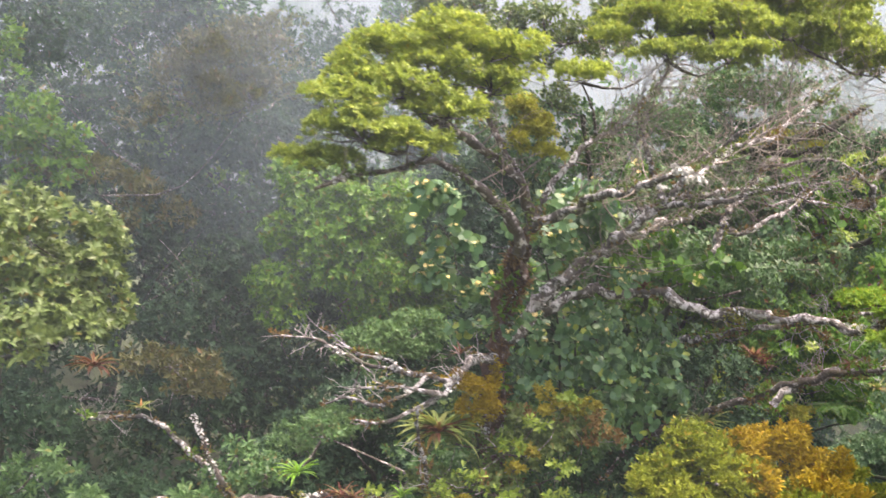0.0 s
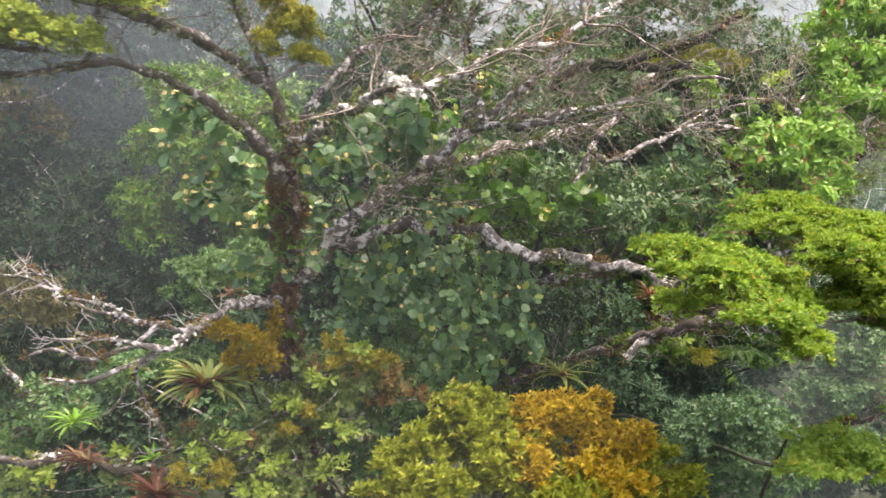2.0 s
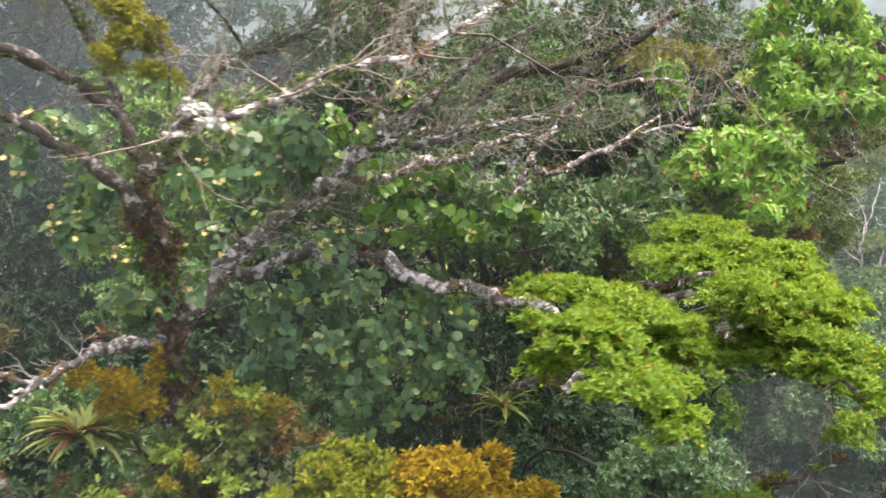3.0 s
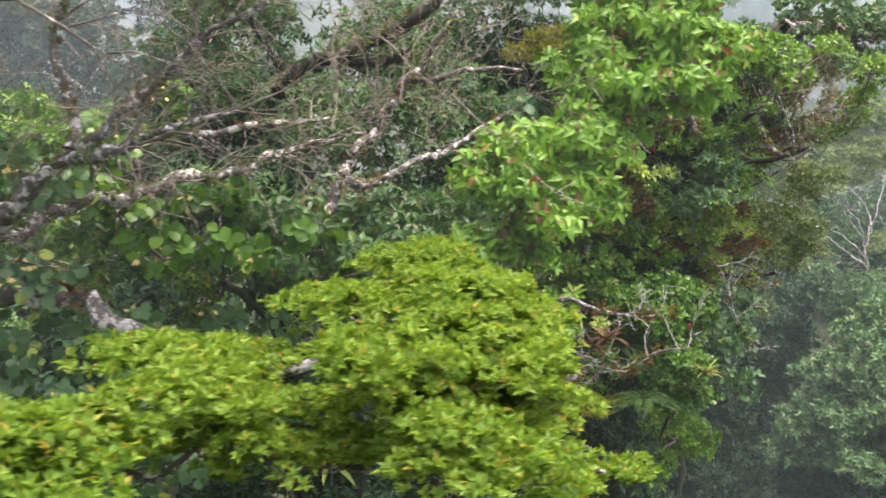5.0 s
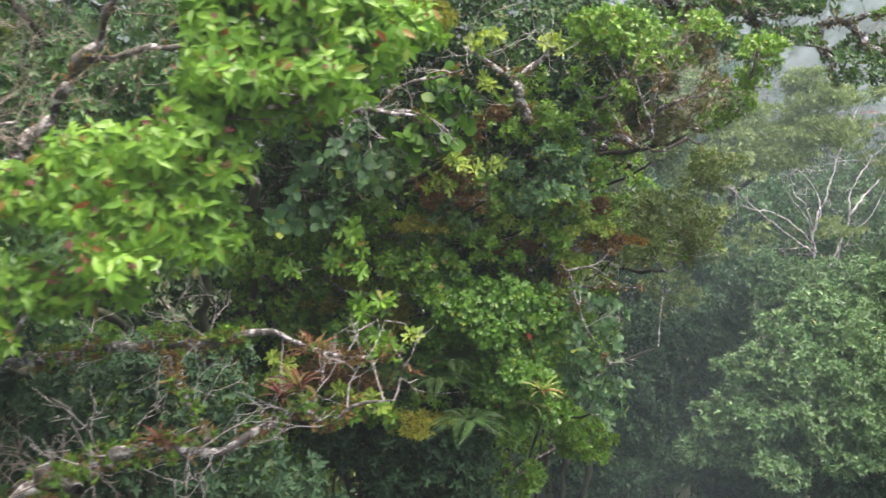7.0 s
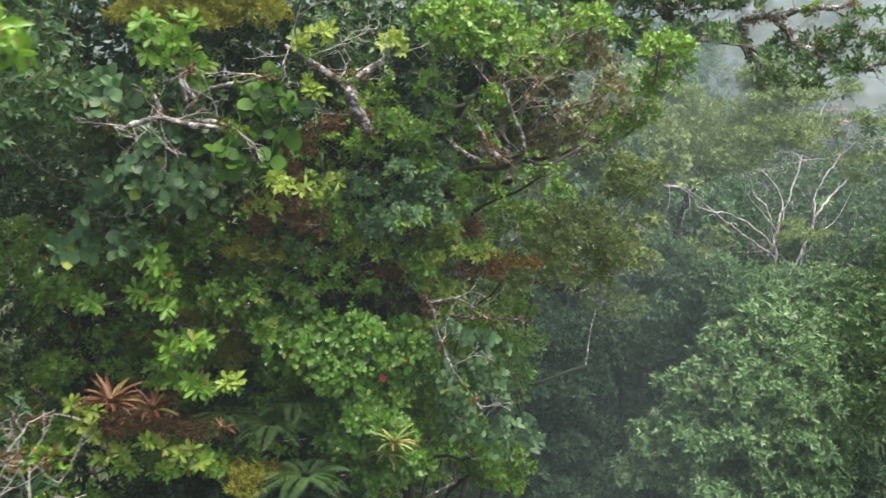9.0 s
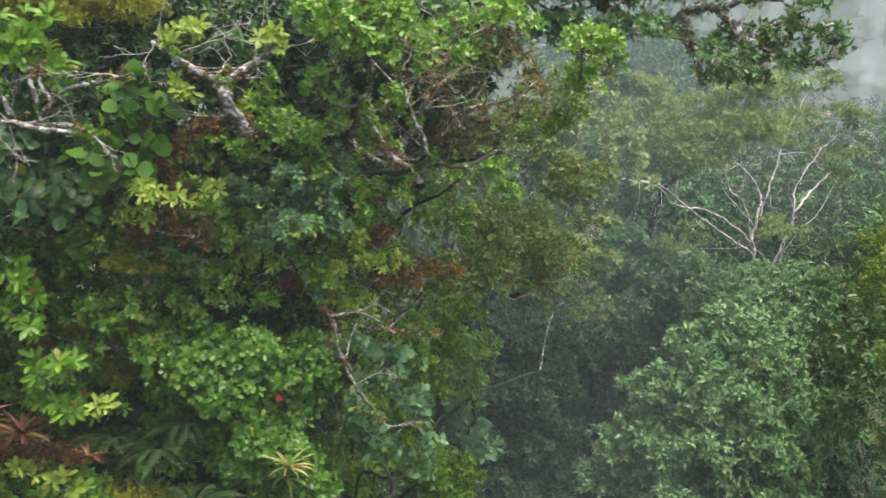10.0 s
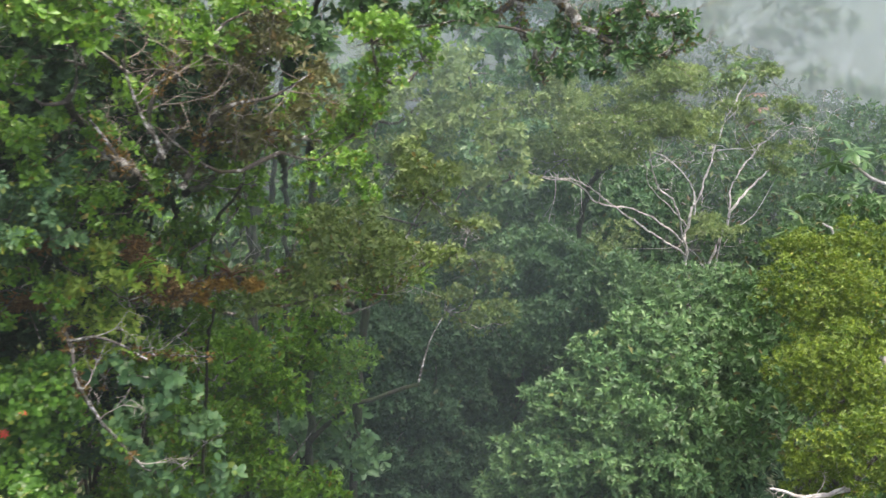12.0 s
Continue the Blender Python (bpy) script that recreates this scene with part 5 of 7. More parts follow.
leafy_plant("rusty_moss", (5.6, 17.4), [
    (6.28, 15.60, 8.04, 0.14, 0.03), (6.48, 15.90, 8.02, 0.15, 0.03), (6.68, 16.10, 7.98, 0.13, 0.03), (6.11, 15.60, 7.97, 0.12, 0.04),
    (6.34, 15.80, 7.9, 0.1, 0.04),
], RUST_BRIGHT, 116, 0.07, 0.018, "rust-orange moss along a bough", "moss", 8, 1.4, LEAF_TINY, stem=0.02, rise=-0.2, spread=(10, 80))
leafy_plant("edge_shrub", (4.8, 16.2), [
    (5.76, 14.30, 9.12, 0.21, 0.15), (5.83, 14.50, 8.76, 0.21, 0.16), (5.73, 14.10, 8.66, 0.21, 0.15), (5.81, 14.80, 8.34, 0.21, 0.14),
    (5.70, 14.50, 8.18, 0.19, 0.11), (5.87, 15.40, 8.51, 0.21, 0.15), (5.82, 15.00, 8.95, 0.20, 0.15), (5.80, 15.20, 7.86, 0.21, 0.14),
    (5.89, 15.60, 7.43, 0.20, 0.14), (5.88, 15.60, 8.93, 0.16, 0.14), (5.75, 14.20, 9.38, 0.18, 0.12),
], GREEN, 117, 0.066, 0.031, "vivid green shrub with leaf whorls", "shrub", 7, 0.8, LEAF_BLUNT, **WHORL)
leafy_plant("fresh_shrub", (3.2, 16.4), [
    (4.70, 14.10, 8.32, 0.22, 0.13), (4.96, 14.30, 8.20, 0.22, 0.13), (5.11, 14.20, 8.57, 0.20, 0.12), (4.70, 14.30, 7.98, 0.23, 0.12),
    (4.02, 13.80, 8.58, 0.22, 0.13), (3.61, 13.80, 8.50, 0.20, 0.12), (4.39, 14.20, 8.08, 0.23, 0.12), (4.18, 14.10, 8.14, 0.21, 0.12),
    (5.18, 14.40, 7.99, 0.22, 0.12), (4.96, 14.00, 8.79, 0.17, 0.11), (5.51, 14.50, 8.34, 0.18, 0.10), (3.78, 14.20, 7.57, 0.16, 0.13),
    (4.38, 14.40, 7.67, 0.16, 0.11),
], GREEN, 113, 0.066, 0.03, "fresh green shrub with small leaf whorls", "shrub", 7, 0.8, LEAF_BLUNT, **WHORL)
leafy_plant("canopy_edge_tree", (6.0, 20.4), [
    (5.77, 16.00, 10.70, 0.44, 0.26), (6.47, 16.20, 10.59, 0.45, 0.30), (7.23, 16.80, 10.87, 0.56, 0.27), (8.00, 17.20, 11.03, 0.50, 0.22),
    (6.93, 16.40, 10.19, 0.46, 0.26), (7.64, 17.00, 10.50, 0.41, 0.21), (8.92, 17.50, 11.18, 0.52, 0.17), (8.27, 17.20, 11.07, 0.56, 0.24),
    (7.34, 16.60, 11.16, 0.52, 0.26),
], DARK, 114, 0.1, 0.045, "dark spreading tree at the top of the slope", "tree", 7, 1.1, LEAF_BLUNT, hub=(6.2, 17.2, 10.6), stem=0.06, bark=BARK_PALE, inner=10)
leafy_plant("brown_moss", (3.4, 16.2), [
    (4.74, 13.75, 8.99, 0.19, 0.23), (4.54, 13.80, 8.70, 0.21, 0.17), (5.13, 13.60, 9.52, 0.15, 0.07), (4.85, 13.90, 8.66, 0.16, 0.17),
    (4.94, 13.60, 9.37, 0.09, 0.12), (5.68, 14.60, 8.64, 0.15, 0.10), (5.76, 14.70, 7.35, 0.07, 0.14), (3.38, 13.60, 6.83, 0.27, 0.11),
    (3.78, 13.70, 6.72, 0.32, 0.12), (6.26, 15.20, 8.14, 0.19, 0.16), (5.29, 14.80, 8.03, 0.26, 0.09), (6.19, 15.00, 8.50, 0.15, 0.10),
], BROWN, 110, 0.07, 0.018, "hanging mass of red-brown moss and dead fronds", "moss", 8, 1.4, LEAF_TINY, stem=0.025, rise=-0.4, spread=(10, 70))
leafy_plant("olive_moss", (2.7, 16.4), [
    (4.35, 13.90, 8.39, 0.28, 0.09), (4.02, 14.20, 7.38, 0.22, 0.24), (4.11, 14.20, 7.65, 0.21, 0.13), (3.50, 14.30, 7.63, 0.22, 0.13),
    (4.54, 15.00, 7.46, 0.23, 0.09), (3.17, 14.20, 7.42, 0.19, 0.14), (4.38, 13.80, 6.33, 0.37, 0.09),
], GOLD_GREEN, 111, 0.06, 0.016, "hanging olive moss between the shrubs", "moss", 8, 1.3, LEAF_TINY, stem=0.02, rise=-0.4, spread=(10, 70))
leafy_plant("grey_moss", (5.2, 18.2), [
    (6.34, 15.40, 10.06, 0.33, 0.22), (6.77, 15.50, 9.92, 0.39, 0.28), (7.08, 15.40, 10.19, 0.33, 0.22), (6.56, 15.60, 9.48, 0.34, 0.22),
    (7.00, 15.70, 9.44, 0.34, 0.23), (6.20, 15.50, 9.13, 0.28, 0.17), (7.36, 15.80, 9.78, 0.23, 0.28),
], BROWNISH, 112, 0.08, 0.03, "grey-brown moss among bare twigs", "moss", 6, 0.8, LEAF_TINY, stem=0.025, inner=4, bark=BARK_PALE)
leafy_plant("round_leaf_shrub", (2.6, 15.6), [
    (3.39, 13.00, 9.53, 0.21, 0.17), (3.85, 13.10, 9.40, 0.22, 0.13), (3.64, 13.00, 9.04, 0.25, 0.17), (3.40, 13.00, 8.83, 0.21, 0.17),
    (3.87, 13.10, 8.93, 0.21, 0.17), (3.28, 13.00, 9.19, 0.17, 0.17), (4.17, 13.20, 9.07, 0.17, 0.15), (3.59, 13.10, 9.79, 0.21, 0.12),
    (3.10, 13.10, 8.50, 0.22, 0.18), (3.55, 13.20, 8.45, 0.2, 0.16),
], ROUND, 151, 0.125, 0.1, "shrub with dark round leaves in loose sprays", "shrub", 5, 0.75, LEAF_BROAD, spread=(40, 95), lumps=8, stem=0.025, single=150)
leafy_plant("star_whorl_sapling", (2.7, 15.4), [
    (3.80, 13.20, 8.38, 0.12, 0.13), (3.86, 13.20, 8.18, 0.12, 0.12), (3.90, 13.20, 8.00, 0.12, 0.11), (3.89, 13.20, 7.63, 0.09, 0.09),
    (4.18, 13.20, 7.66, 0.09, 0.10), (4.00, 13.20, 7.36, 0.20, 0.08), (3.07, 13.20, 7.94, 0.18, 0.11), (3.62, 13.20, 8.07, 0.11, 0.08),
], BRIGHT, 152, 0.12, 0.045, "sapling with bright star-shaped leaf whorls", "sapling", 8, 0.8, LEAF_BLUNT, spread=(55, 95), lumps=4, stem=0.018)
leafy_plant("yellow_whorl_shrub", (2.4, 15.0), [
    (3.09, 13.20, 7.05, 0.12, 0.09), (3.08, 13.20, 6.82, 0.13, 0.09), (4.41, 13.20, 7.40, 0.07, 0.06), (3.71, 13.20, 6.74, 0.16, 0.08),
    (4.02, 13.3, 6.62, 0.12, 0.08), (3.3, 13.3, 6.6, 0.14, 0.08),
], YELLOW_GREEN, 153, 0.1, 0.042, "low shrub with yellow-green leaf whorls", "shrub", 7, 0.9, LEAF_BLUNT, spread=(45, 90), lumps=5, stem=0.018)
leafy_plant("hazy_leafy_tree", (-8.2, 13.2), [
    (-6.92, 12.00, 10.30, 0.49, 0.32), (-7.16, 12.00, 9.73, 0.49, 0.37), (-6.49, 12.00, 9.66, 0.36, 0.28), (-6.70, 12.00, 10.06, 0.41, 0.24),
    (-7.36, 12.00, 11.10, 0.28, 0.57),
], GREEN, 154, 0.12, 0.055, "leafy green tree standing in thin mist", "tree", 7, 1.0, LEAF_SMALL, grow=(1.15, 1.2), lumps=10)
leafy_plant("fern_green_shrub", (-3.6, 10.4), [
    (-3.06, 9.60, 6.38, 0.19, 0.16), (-2.85, 9.60, 6.06, 0.26, 0.16), (-3.44, 9.60, 5.84, 0.28, 0.12),
    (-5.46, 9.60, 6.06, 0.39, 0.20), (-4.85, 9.60, 5.7, 0.28, 0.12), (-5.73, 9.60, 5.8, 0.24, 0.2),
], SOFT, 155, 0.11, 0.038, "fresh green shrub at the edge of the hollow", "shrub", 8, 0.9, LEAF_BLUNT, spread=(40, 85), lumps=6)
leafy_plant("layered_shrub", (-1.6, 11.4), [
    (-2.37, 10.60, 6.44, 0.42, 0.16), (-2.65, 10.60, 6.14, 0.35, 0.16), (-1.95, 10.60, 6.60, 0.35, 0.14), (-1.56, 10.60, 7.60, 0.42, 0.15),
    (-1.14, 10.60, 7.75, 0.42, 0.15), (-1.83, 10.60, 7.31, 0.28, 0.12), (-0.99, 10.60, 7.41, 0.35, 0.16),
], SOFT, 156, 0.062, 0.022, "fresh green shrub in flat feathery layers", "shrub", 8, 1.0, LEAF_TINY, grow=(1.1, 1.3), spread=(30, 80), rise=0.8, lumps=12)
# foliage behind the foremost plants
leafy_plant("slender_tree", (2.4, 14.2), [
    (3.29, 14.60, 10.78, 0.93, 0.68), (2.47, 12.80, 9.85, 0.80, 0.51), (4.21, 15.00, 10.04, 0.97, 0.70), (1.52, 12.20, 9.51, 0.62, 0.41),
    (3.15, 13.60, 9.17, 0.78, 0.47), (1.95, 13.40, 10.30, 0.76, 0.53), (4.60, 15.20, 10.73, 0.81, 0.72), (0.73, 13.00, 10.15, 0.67, 0.45),
    (4.25, 14.60, 8.64, 0.68, 0.51), (-0.19, 13.50, 10.53, 0.63, 0.47),
], DARK, 60, 0.09, 0.038, "slender green tree behind the bare limbs", "tree", 5, 0.75, LEAF_TINY, grow=FULL)
# These backing shrubs and thickets carry the gaps' shade in their leaf colour.
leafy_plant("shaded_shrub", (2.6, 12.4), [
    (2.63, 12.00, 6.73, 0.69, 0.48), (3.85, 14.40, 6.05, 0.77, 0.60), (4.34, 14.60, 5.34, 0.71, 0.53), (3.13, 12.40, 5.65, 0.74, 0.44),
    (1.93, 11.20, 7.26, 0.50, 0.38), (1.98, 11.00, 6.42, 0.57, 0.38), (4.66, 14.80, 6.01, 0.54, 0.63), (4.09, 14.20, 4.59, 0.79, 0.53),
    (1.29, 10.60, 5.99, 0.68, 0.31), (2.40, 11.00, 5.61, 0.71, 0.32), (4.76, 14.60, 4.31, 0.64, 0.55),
], SHADE_LEAF, 61, 0.1, 0.042, "shaded shrub under the canopy", "shrub", 5, 0.9, LEAF_TINY, grow=FULL)
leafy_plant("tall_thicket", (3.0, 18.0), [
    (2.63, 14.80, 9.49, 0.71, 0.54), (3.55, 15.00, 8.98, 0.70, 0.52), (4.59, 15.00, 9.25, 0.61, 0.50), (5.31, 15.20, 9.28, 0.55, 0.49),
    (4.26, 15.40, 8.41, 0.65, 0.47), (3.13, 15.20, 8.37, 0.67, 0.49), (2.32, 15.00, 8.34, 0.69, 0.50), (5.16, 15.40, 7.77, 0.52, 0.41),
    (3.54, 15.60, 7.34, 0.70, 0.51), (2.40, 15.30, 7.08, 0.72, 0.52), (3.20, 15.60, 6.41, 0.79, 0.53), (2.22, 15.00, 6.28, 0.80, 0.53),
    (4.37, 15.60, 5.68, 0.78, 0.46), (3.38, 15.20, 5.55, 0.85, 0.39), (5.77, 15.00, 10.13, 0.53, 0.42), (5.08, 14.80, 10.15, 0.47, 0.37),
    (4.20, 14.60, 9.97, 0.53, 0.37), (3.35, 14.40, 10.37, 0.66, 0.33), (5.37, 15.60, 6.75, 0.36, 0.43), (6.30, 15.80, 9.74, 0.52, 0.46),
], SHADE_LEAF, 62, 0.1, 0.046, "tall dark thicket on the slope", "thicket", 6, 0.64, LEAF_TINY, grow=FULL, lumps=11)
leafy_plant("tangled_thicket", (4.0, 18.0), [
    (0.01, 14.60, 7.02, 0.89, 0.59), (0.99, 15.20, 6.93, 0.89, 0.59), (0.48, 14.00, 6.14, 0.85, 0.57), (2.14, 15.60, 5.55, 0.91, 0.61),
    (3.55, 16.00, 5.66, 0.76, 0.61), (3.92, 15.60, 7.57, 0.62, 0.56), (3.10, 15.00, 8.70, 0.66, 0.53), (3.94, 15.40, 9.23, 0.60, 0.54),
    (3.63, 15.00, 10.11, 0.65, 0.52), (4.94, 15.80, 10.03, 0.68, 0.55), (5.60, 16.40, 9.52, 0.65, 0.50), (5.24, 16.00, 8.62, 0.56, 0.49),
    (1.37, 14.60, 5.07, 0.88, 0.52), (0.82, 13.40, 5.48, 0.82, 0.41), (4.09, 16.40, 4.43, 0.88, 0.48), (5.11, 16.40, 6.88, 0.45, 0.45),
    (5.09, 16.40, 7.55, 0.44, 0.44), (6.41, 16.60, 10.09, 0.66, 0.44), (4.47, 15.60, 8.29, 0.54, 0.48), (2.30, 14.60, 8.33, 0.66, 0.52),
], SHADE_LEAF, 63, 0.1, 0.046, "tangled dark green thicket behind branches", "thicket", 6, 0.64, LEAF_TINY, grow=FULL, lumps=11)
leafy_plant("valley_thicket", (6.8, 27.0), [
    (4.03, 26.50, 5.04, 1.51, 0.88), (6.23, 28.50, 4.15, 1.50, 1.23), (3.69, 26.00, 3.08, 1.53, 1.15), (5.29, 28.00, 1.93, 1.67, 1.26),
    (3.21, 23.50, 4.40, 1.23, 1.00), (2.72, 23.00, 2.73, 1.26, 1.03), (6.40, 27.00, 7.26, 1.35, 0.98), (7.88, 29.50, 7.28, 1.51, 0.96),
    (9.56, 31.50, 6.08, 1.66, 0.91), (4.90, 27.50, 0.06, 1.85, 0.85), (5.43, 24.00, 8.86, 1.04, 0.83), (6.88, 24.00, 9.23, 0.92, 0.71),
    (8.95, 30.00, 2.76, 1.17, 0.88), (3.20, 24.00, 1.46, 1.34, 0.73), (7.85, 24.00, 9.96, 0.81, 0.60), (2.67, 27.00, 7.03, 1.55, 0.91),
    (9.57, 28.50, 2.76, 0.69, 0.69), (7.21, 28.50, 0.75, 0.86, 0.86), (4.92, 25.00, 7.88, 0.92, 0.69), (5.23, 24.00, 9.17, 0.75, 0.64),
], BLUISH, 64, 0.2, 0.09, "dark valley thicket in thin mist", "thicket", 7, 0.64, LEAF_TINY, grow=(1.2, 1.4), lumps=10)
leafy_plant("hazy_tree", (13.2, 26.0), [
    (13.03, 25.00, 4.84, 1.02, 0.80), (13.16, 23.00, 4.64, 0.92, 0.72), (12.77, 24.60, 3.73, 0.79, 0.68), (14.31, 24.00, 6.12, 1.18, 0.75),
    (12.44, 24.00, 3.17, 0.67, 0.55), (14.22, 26.50, 6.23, 0.98, 0.61), (15.13, 26.00, 7.08, 1.08, 0.60), (16.17, 33.00, 5.96, 1.49, 0.66),
], DARK, 65, 0.17, 0.07, "hazy green tree in the valley", "tree", 5, 1.0, LEAF_TINY, grow=(1.2, 1.4))
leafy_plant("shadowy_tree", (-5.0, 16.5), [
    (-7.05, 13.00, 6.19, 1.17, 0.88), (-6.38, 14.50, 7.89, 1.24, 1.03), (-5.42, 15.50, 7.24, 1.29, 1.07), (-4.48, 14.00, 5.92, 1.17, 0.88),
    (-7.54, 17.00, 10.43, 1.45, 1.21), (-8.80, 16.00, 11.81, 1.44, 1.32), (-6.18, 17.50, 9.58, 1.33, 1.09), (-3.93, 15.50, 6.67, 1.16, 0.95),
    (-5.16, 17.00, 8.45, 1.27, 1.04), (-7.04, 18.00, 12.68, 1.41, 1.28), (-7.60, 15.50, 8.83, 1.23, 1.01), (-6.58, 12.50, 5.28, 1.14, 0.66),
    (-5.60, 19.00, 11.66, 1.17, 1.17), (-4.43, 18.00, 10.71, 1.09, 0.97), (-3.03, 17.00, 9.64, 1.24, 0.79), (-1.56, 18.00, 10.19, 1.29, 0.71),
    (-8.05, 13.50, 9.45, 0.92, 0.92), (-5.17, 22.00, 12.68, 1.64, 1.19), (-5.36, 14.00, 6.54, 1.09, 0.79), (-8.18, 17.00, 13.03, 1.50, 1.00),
], SHADE_LEAF, 66, 0.14, 0.055, "tall shadowy tree in mist", "tree", 6, 0.44, LEAF_TINY, grow=(1.2, 1.3), stem=0.12, lumps=10)
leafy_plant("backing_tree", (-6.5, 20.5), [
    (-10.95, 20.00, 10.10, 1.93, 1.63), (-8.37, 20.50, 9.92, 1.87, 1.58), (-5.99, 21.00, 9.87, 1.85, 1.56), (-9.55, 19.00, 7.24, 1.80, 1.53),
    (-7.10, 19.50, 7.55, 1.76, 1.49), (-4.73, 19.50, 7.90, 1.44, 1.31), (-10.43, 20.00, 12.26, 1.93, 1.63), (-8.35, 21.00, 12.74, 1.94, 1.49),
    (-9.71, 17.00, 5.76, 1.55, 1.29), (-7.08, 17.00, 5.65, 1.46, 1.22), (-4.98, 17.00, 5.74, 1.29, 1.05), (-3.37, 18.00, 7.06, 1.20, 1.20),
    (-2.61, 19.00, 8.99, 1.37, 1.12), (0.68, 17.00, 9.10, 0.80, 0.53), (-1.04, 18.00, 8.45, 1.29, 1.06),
], SHADE_LEAF, 166, 0.19, 0.075, "dim forest tree in bluish mist", "tree", 6, 0.6, LEAF_TINY, grow=(1.1, 1.2), stem=0.14, lumps=10)
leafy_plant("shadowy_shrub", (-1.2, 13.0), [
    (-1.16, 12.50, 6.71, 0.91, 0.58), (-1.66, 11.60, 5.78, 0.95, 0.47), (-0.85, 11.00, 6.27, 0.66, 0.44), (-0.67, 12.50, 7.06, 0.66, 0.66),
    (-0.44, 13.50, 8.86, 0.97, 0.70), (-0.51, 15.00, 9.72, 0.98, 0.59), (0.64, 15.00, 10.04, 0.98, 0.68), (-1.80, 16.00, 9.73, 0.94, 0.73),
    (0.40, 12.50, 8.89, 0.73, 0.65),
], SHADE_LEAF, 67, 0.134, 0.059, "shadowy green shrub behind the trunk", "shrub", 6, 1.0, LEAF_TINY, grow=(1.2, 1.4), lumps=10)


leafy_plant("edge_thicket", (4.8, 22.6), [
    (5.59, 17.00, 7.33, 0.50, 0.38), (5.69, 17.80, 6.70, 0.48, 0.41), (5.20, 17.20, 6.32, 0.54, 0.47), (5.38, 17.50, 5.38, 0.57, 0.43),
    (5.06, 16.80, 5.67, 0.61, 0.40), (6.16, 18.20, 7.15, 0.28, 0.28), (6.37, 18.20, 8.03, 0.40, 0.34), (6.01, 17.40, 8.58, 0.44, 0.38),
    (6.22, 17.20, 9.27, 0.48, 0.36), (6.53, 19.50, 8.47, 0.52, 0.45), (5.71, 16.80, 8.18, 0.36, 0.24), (6.70, 18.00, 9.43, 0.51, 0.38),
    (5.42, 16.80, 6.80, 0.35, 0.46), (5.43, 16.60, 5.75, 0.36, 0.46), (5.23, 16.60, 4.77, 0.48, 0.48), (5.41, 17.00, 7.69, 0.38, 0.46),
], GREEN, 68, 0.078, 0.037, "green thicket at the edge of the valley", "thicket", 7, 0.52, LEAF_BLUNT, grow=(1.1, 1.3), lumps=8)
leafy_plant("slope_tree", (4.5, 21.0), [
    (5.30, 16.60, 9.49, 0.53, 0.41), (4.92, 16.80, 8.71, 0.50, 0.43), (4.96, 16.00, 9.39, 0.51, 0.40), (5.34, 17.20, 8.87, 0.50, 0.44),
    (5.64, 17.00, 9.60, 0.48, 0.36), (4.72, 15.80, 8.83, 0.46, 0.40), (5.28, 15.80, 10.06, 0.49, 0.33), (5.77, 16.00, 10.23, 0.49, 0.27),
    (6.16, 16.80, 9.95, 0.52, 0.35), (4.87, 16.40, 7.91, 0.55, 0.43), (5.32, 16.00, 7.25, 0.53, 0.41), (5.41, 16.20, 6.48, 0.55, 0.43),
], GREEN, 91, 0.078, 0.037, "green tree on the slope edge", "tree", 7, 0.52, LEAF_BLUNT, grow=(1.1, 1.3), lumps=8)
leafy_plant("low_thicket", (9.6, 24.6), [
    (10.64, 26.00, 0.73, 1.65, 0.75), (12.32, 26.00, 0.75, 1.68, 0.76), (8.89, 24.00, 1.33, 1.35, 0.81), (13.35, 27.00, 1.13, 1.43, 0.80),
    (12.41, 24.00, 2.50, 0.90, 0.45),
], SHADE_LEAF, 92, 0.24, 0.09, "low dark green thicket in the valley", "thicket", 5, 1.0, LEAF_TINY, grow=(1.3, 1.4))
leafy_plant("tall_tree", (1.2, 13.4), [
    (-0.32, 12.00, 11.82, 0.40, 0.19), (0.29, 12.00, 11.98, 0.40, 0.19), (0.62, 12.20, 11.64, 0.41, 0.19), (1.05, 12.00, 11.91, 0.40, 0.21),
    (0.32, 12.40, 11.36, 0.33, 0.16), (-0.74, 12.40, 12.11, 0.50, 0.17), (1.58, 12.00, 12.07, 0.49, 0.21), (0.50, 12.60, 10.84, 0.30, 0.20),
    (1.28, 12.60, 11.58, 0.42, 0.17), (-1.33, 12.60, 12.19, 0.51, 0.14), (3.08, 13.00, 12.33, 0.72, 0.23), (4.21, 13.50, 12.05, 0.85, 0.38),
], OLIVE, 93, 0.09, 0.04, "tall sparse tree against the bright mist", "tree", 5, 0.9, LEAF_TINY, grow=(1.1, 1.2), inner=10, hub=(0.9, 12.2, 10.6))
leafy_plant("distant_tree", (16.0, 40.0), [
    (10.75, 34.00, 6.88, 1.66, 1.00), (13.23, 35.00, 6.91, 1.74, 1.05), (12.35, 33.00, 5.69, 1.62, 0.81), (15.57, 34.00, 5.41, 1.72, 0.69),
    (18.60, 42.00, 7.37, 2.48, 1.13), (16.40, 44.00, 7.50, 2.58, 1.17), (9.77, 40.00, 9.45, 2.24, 1.22), (14.72, 36.00, 6.52, 1.64, 0.91),
    (8.59, 42.00, 11.41, 2.39, 1.30), (20.27, 44.00, 7.92, 2.40, 1.20),
], DARK, 69, 0.26, 0.1, "distant dark tree crown in pale cloud", "tree", 6, 0.4, LEAF_TINY, grow=(1.4, 1.5), stem=0.2, shell=True, spread=(30, 85))
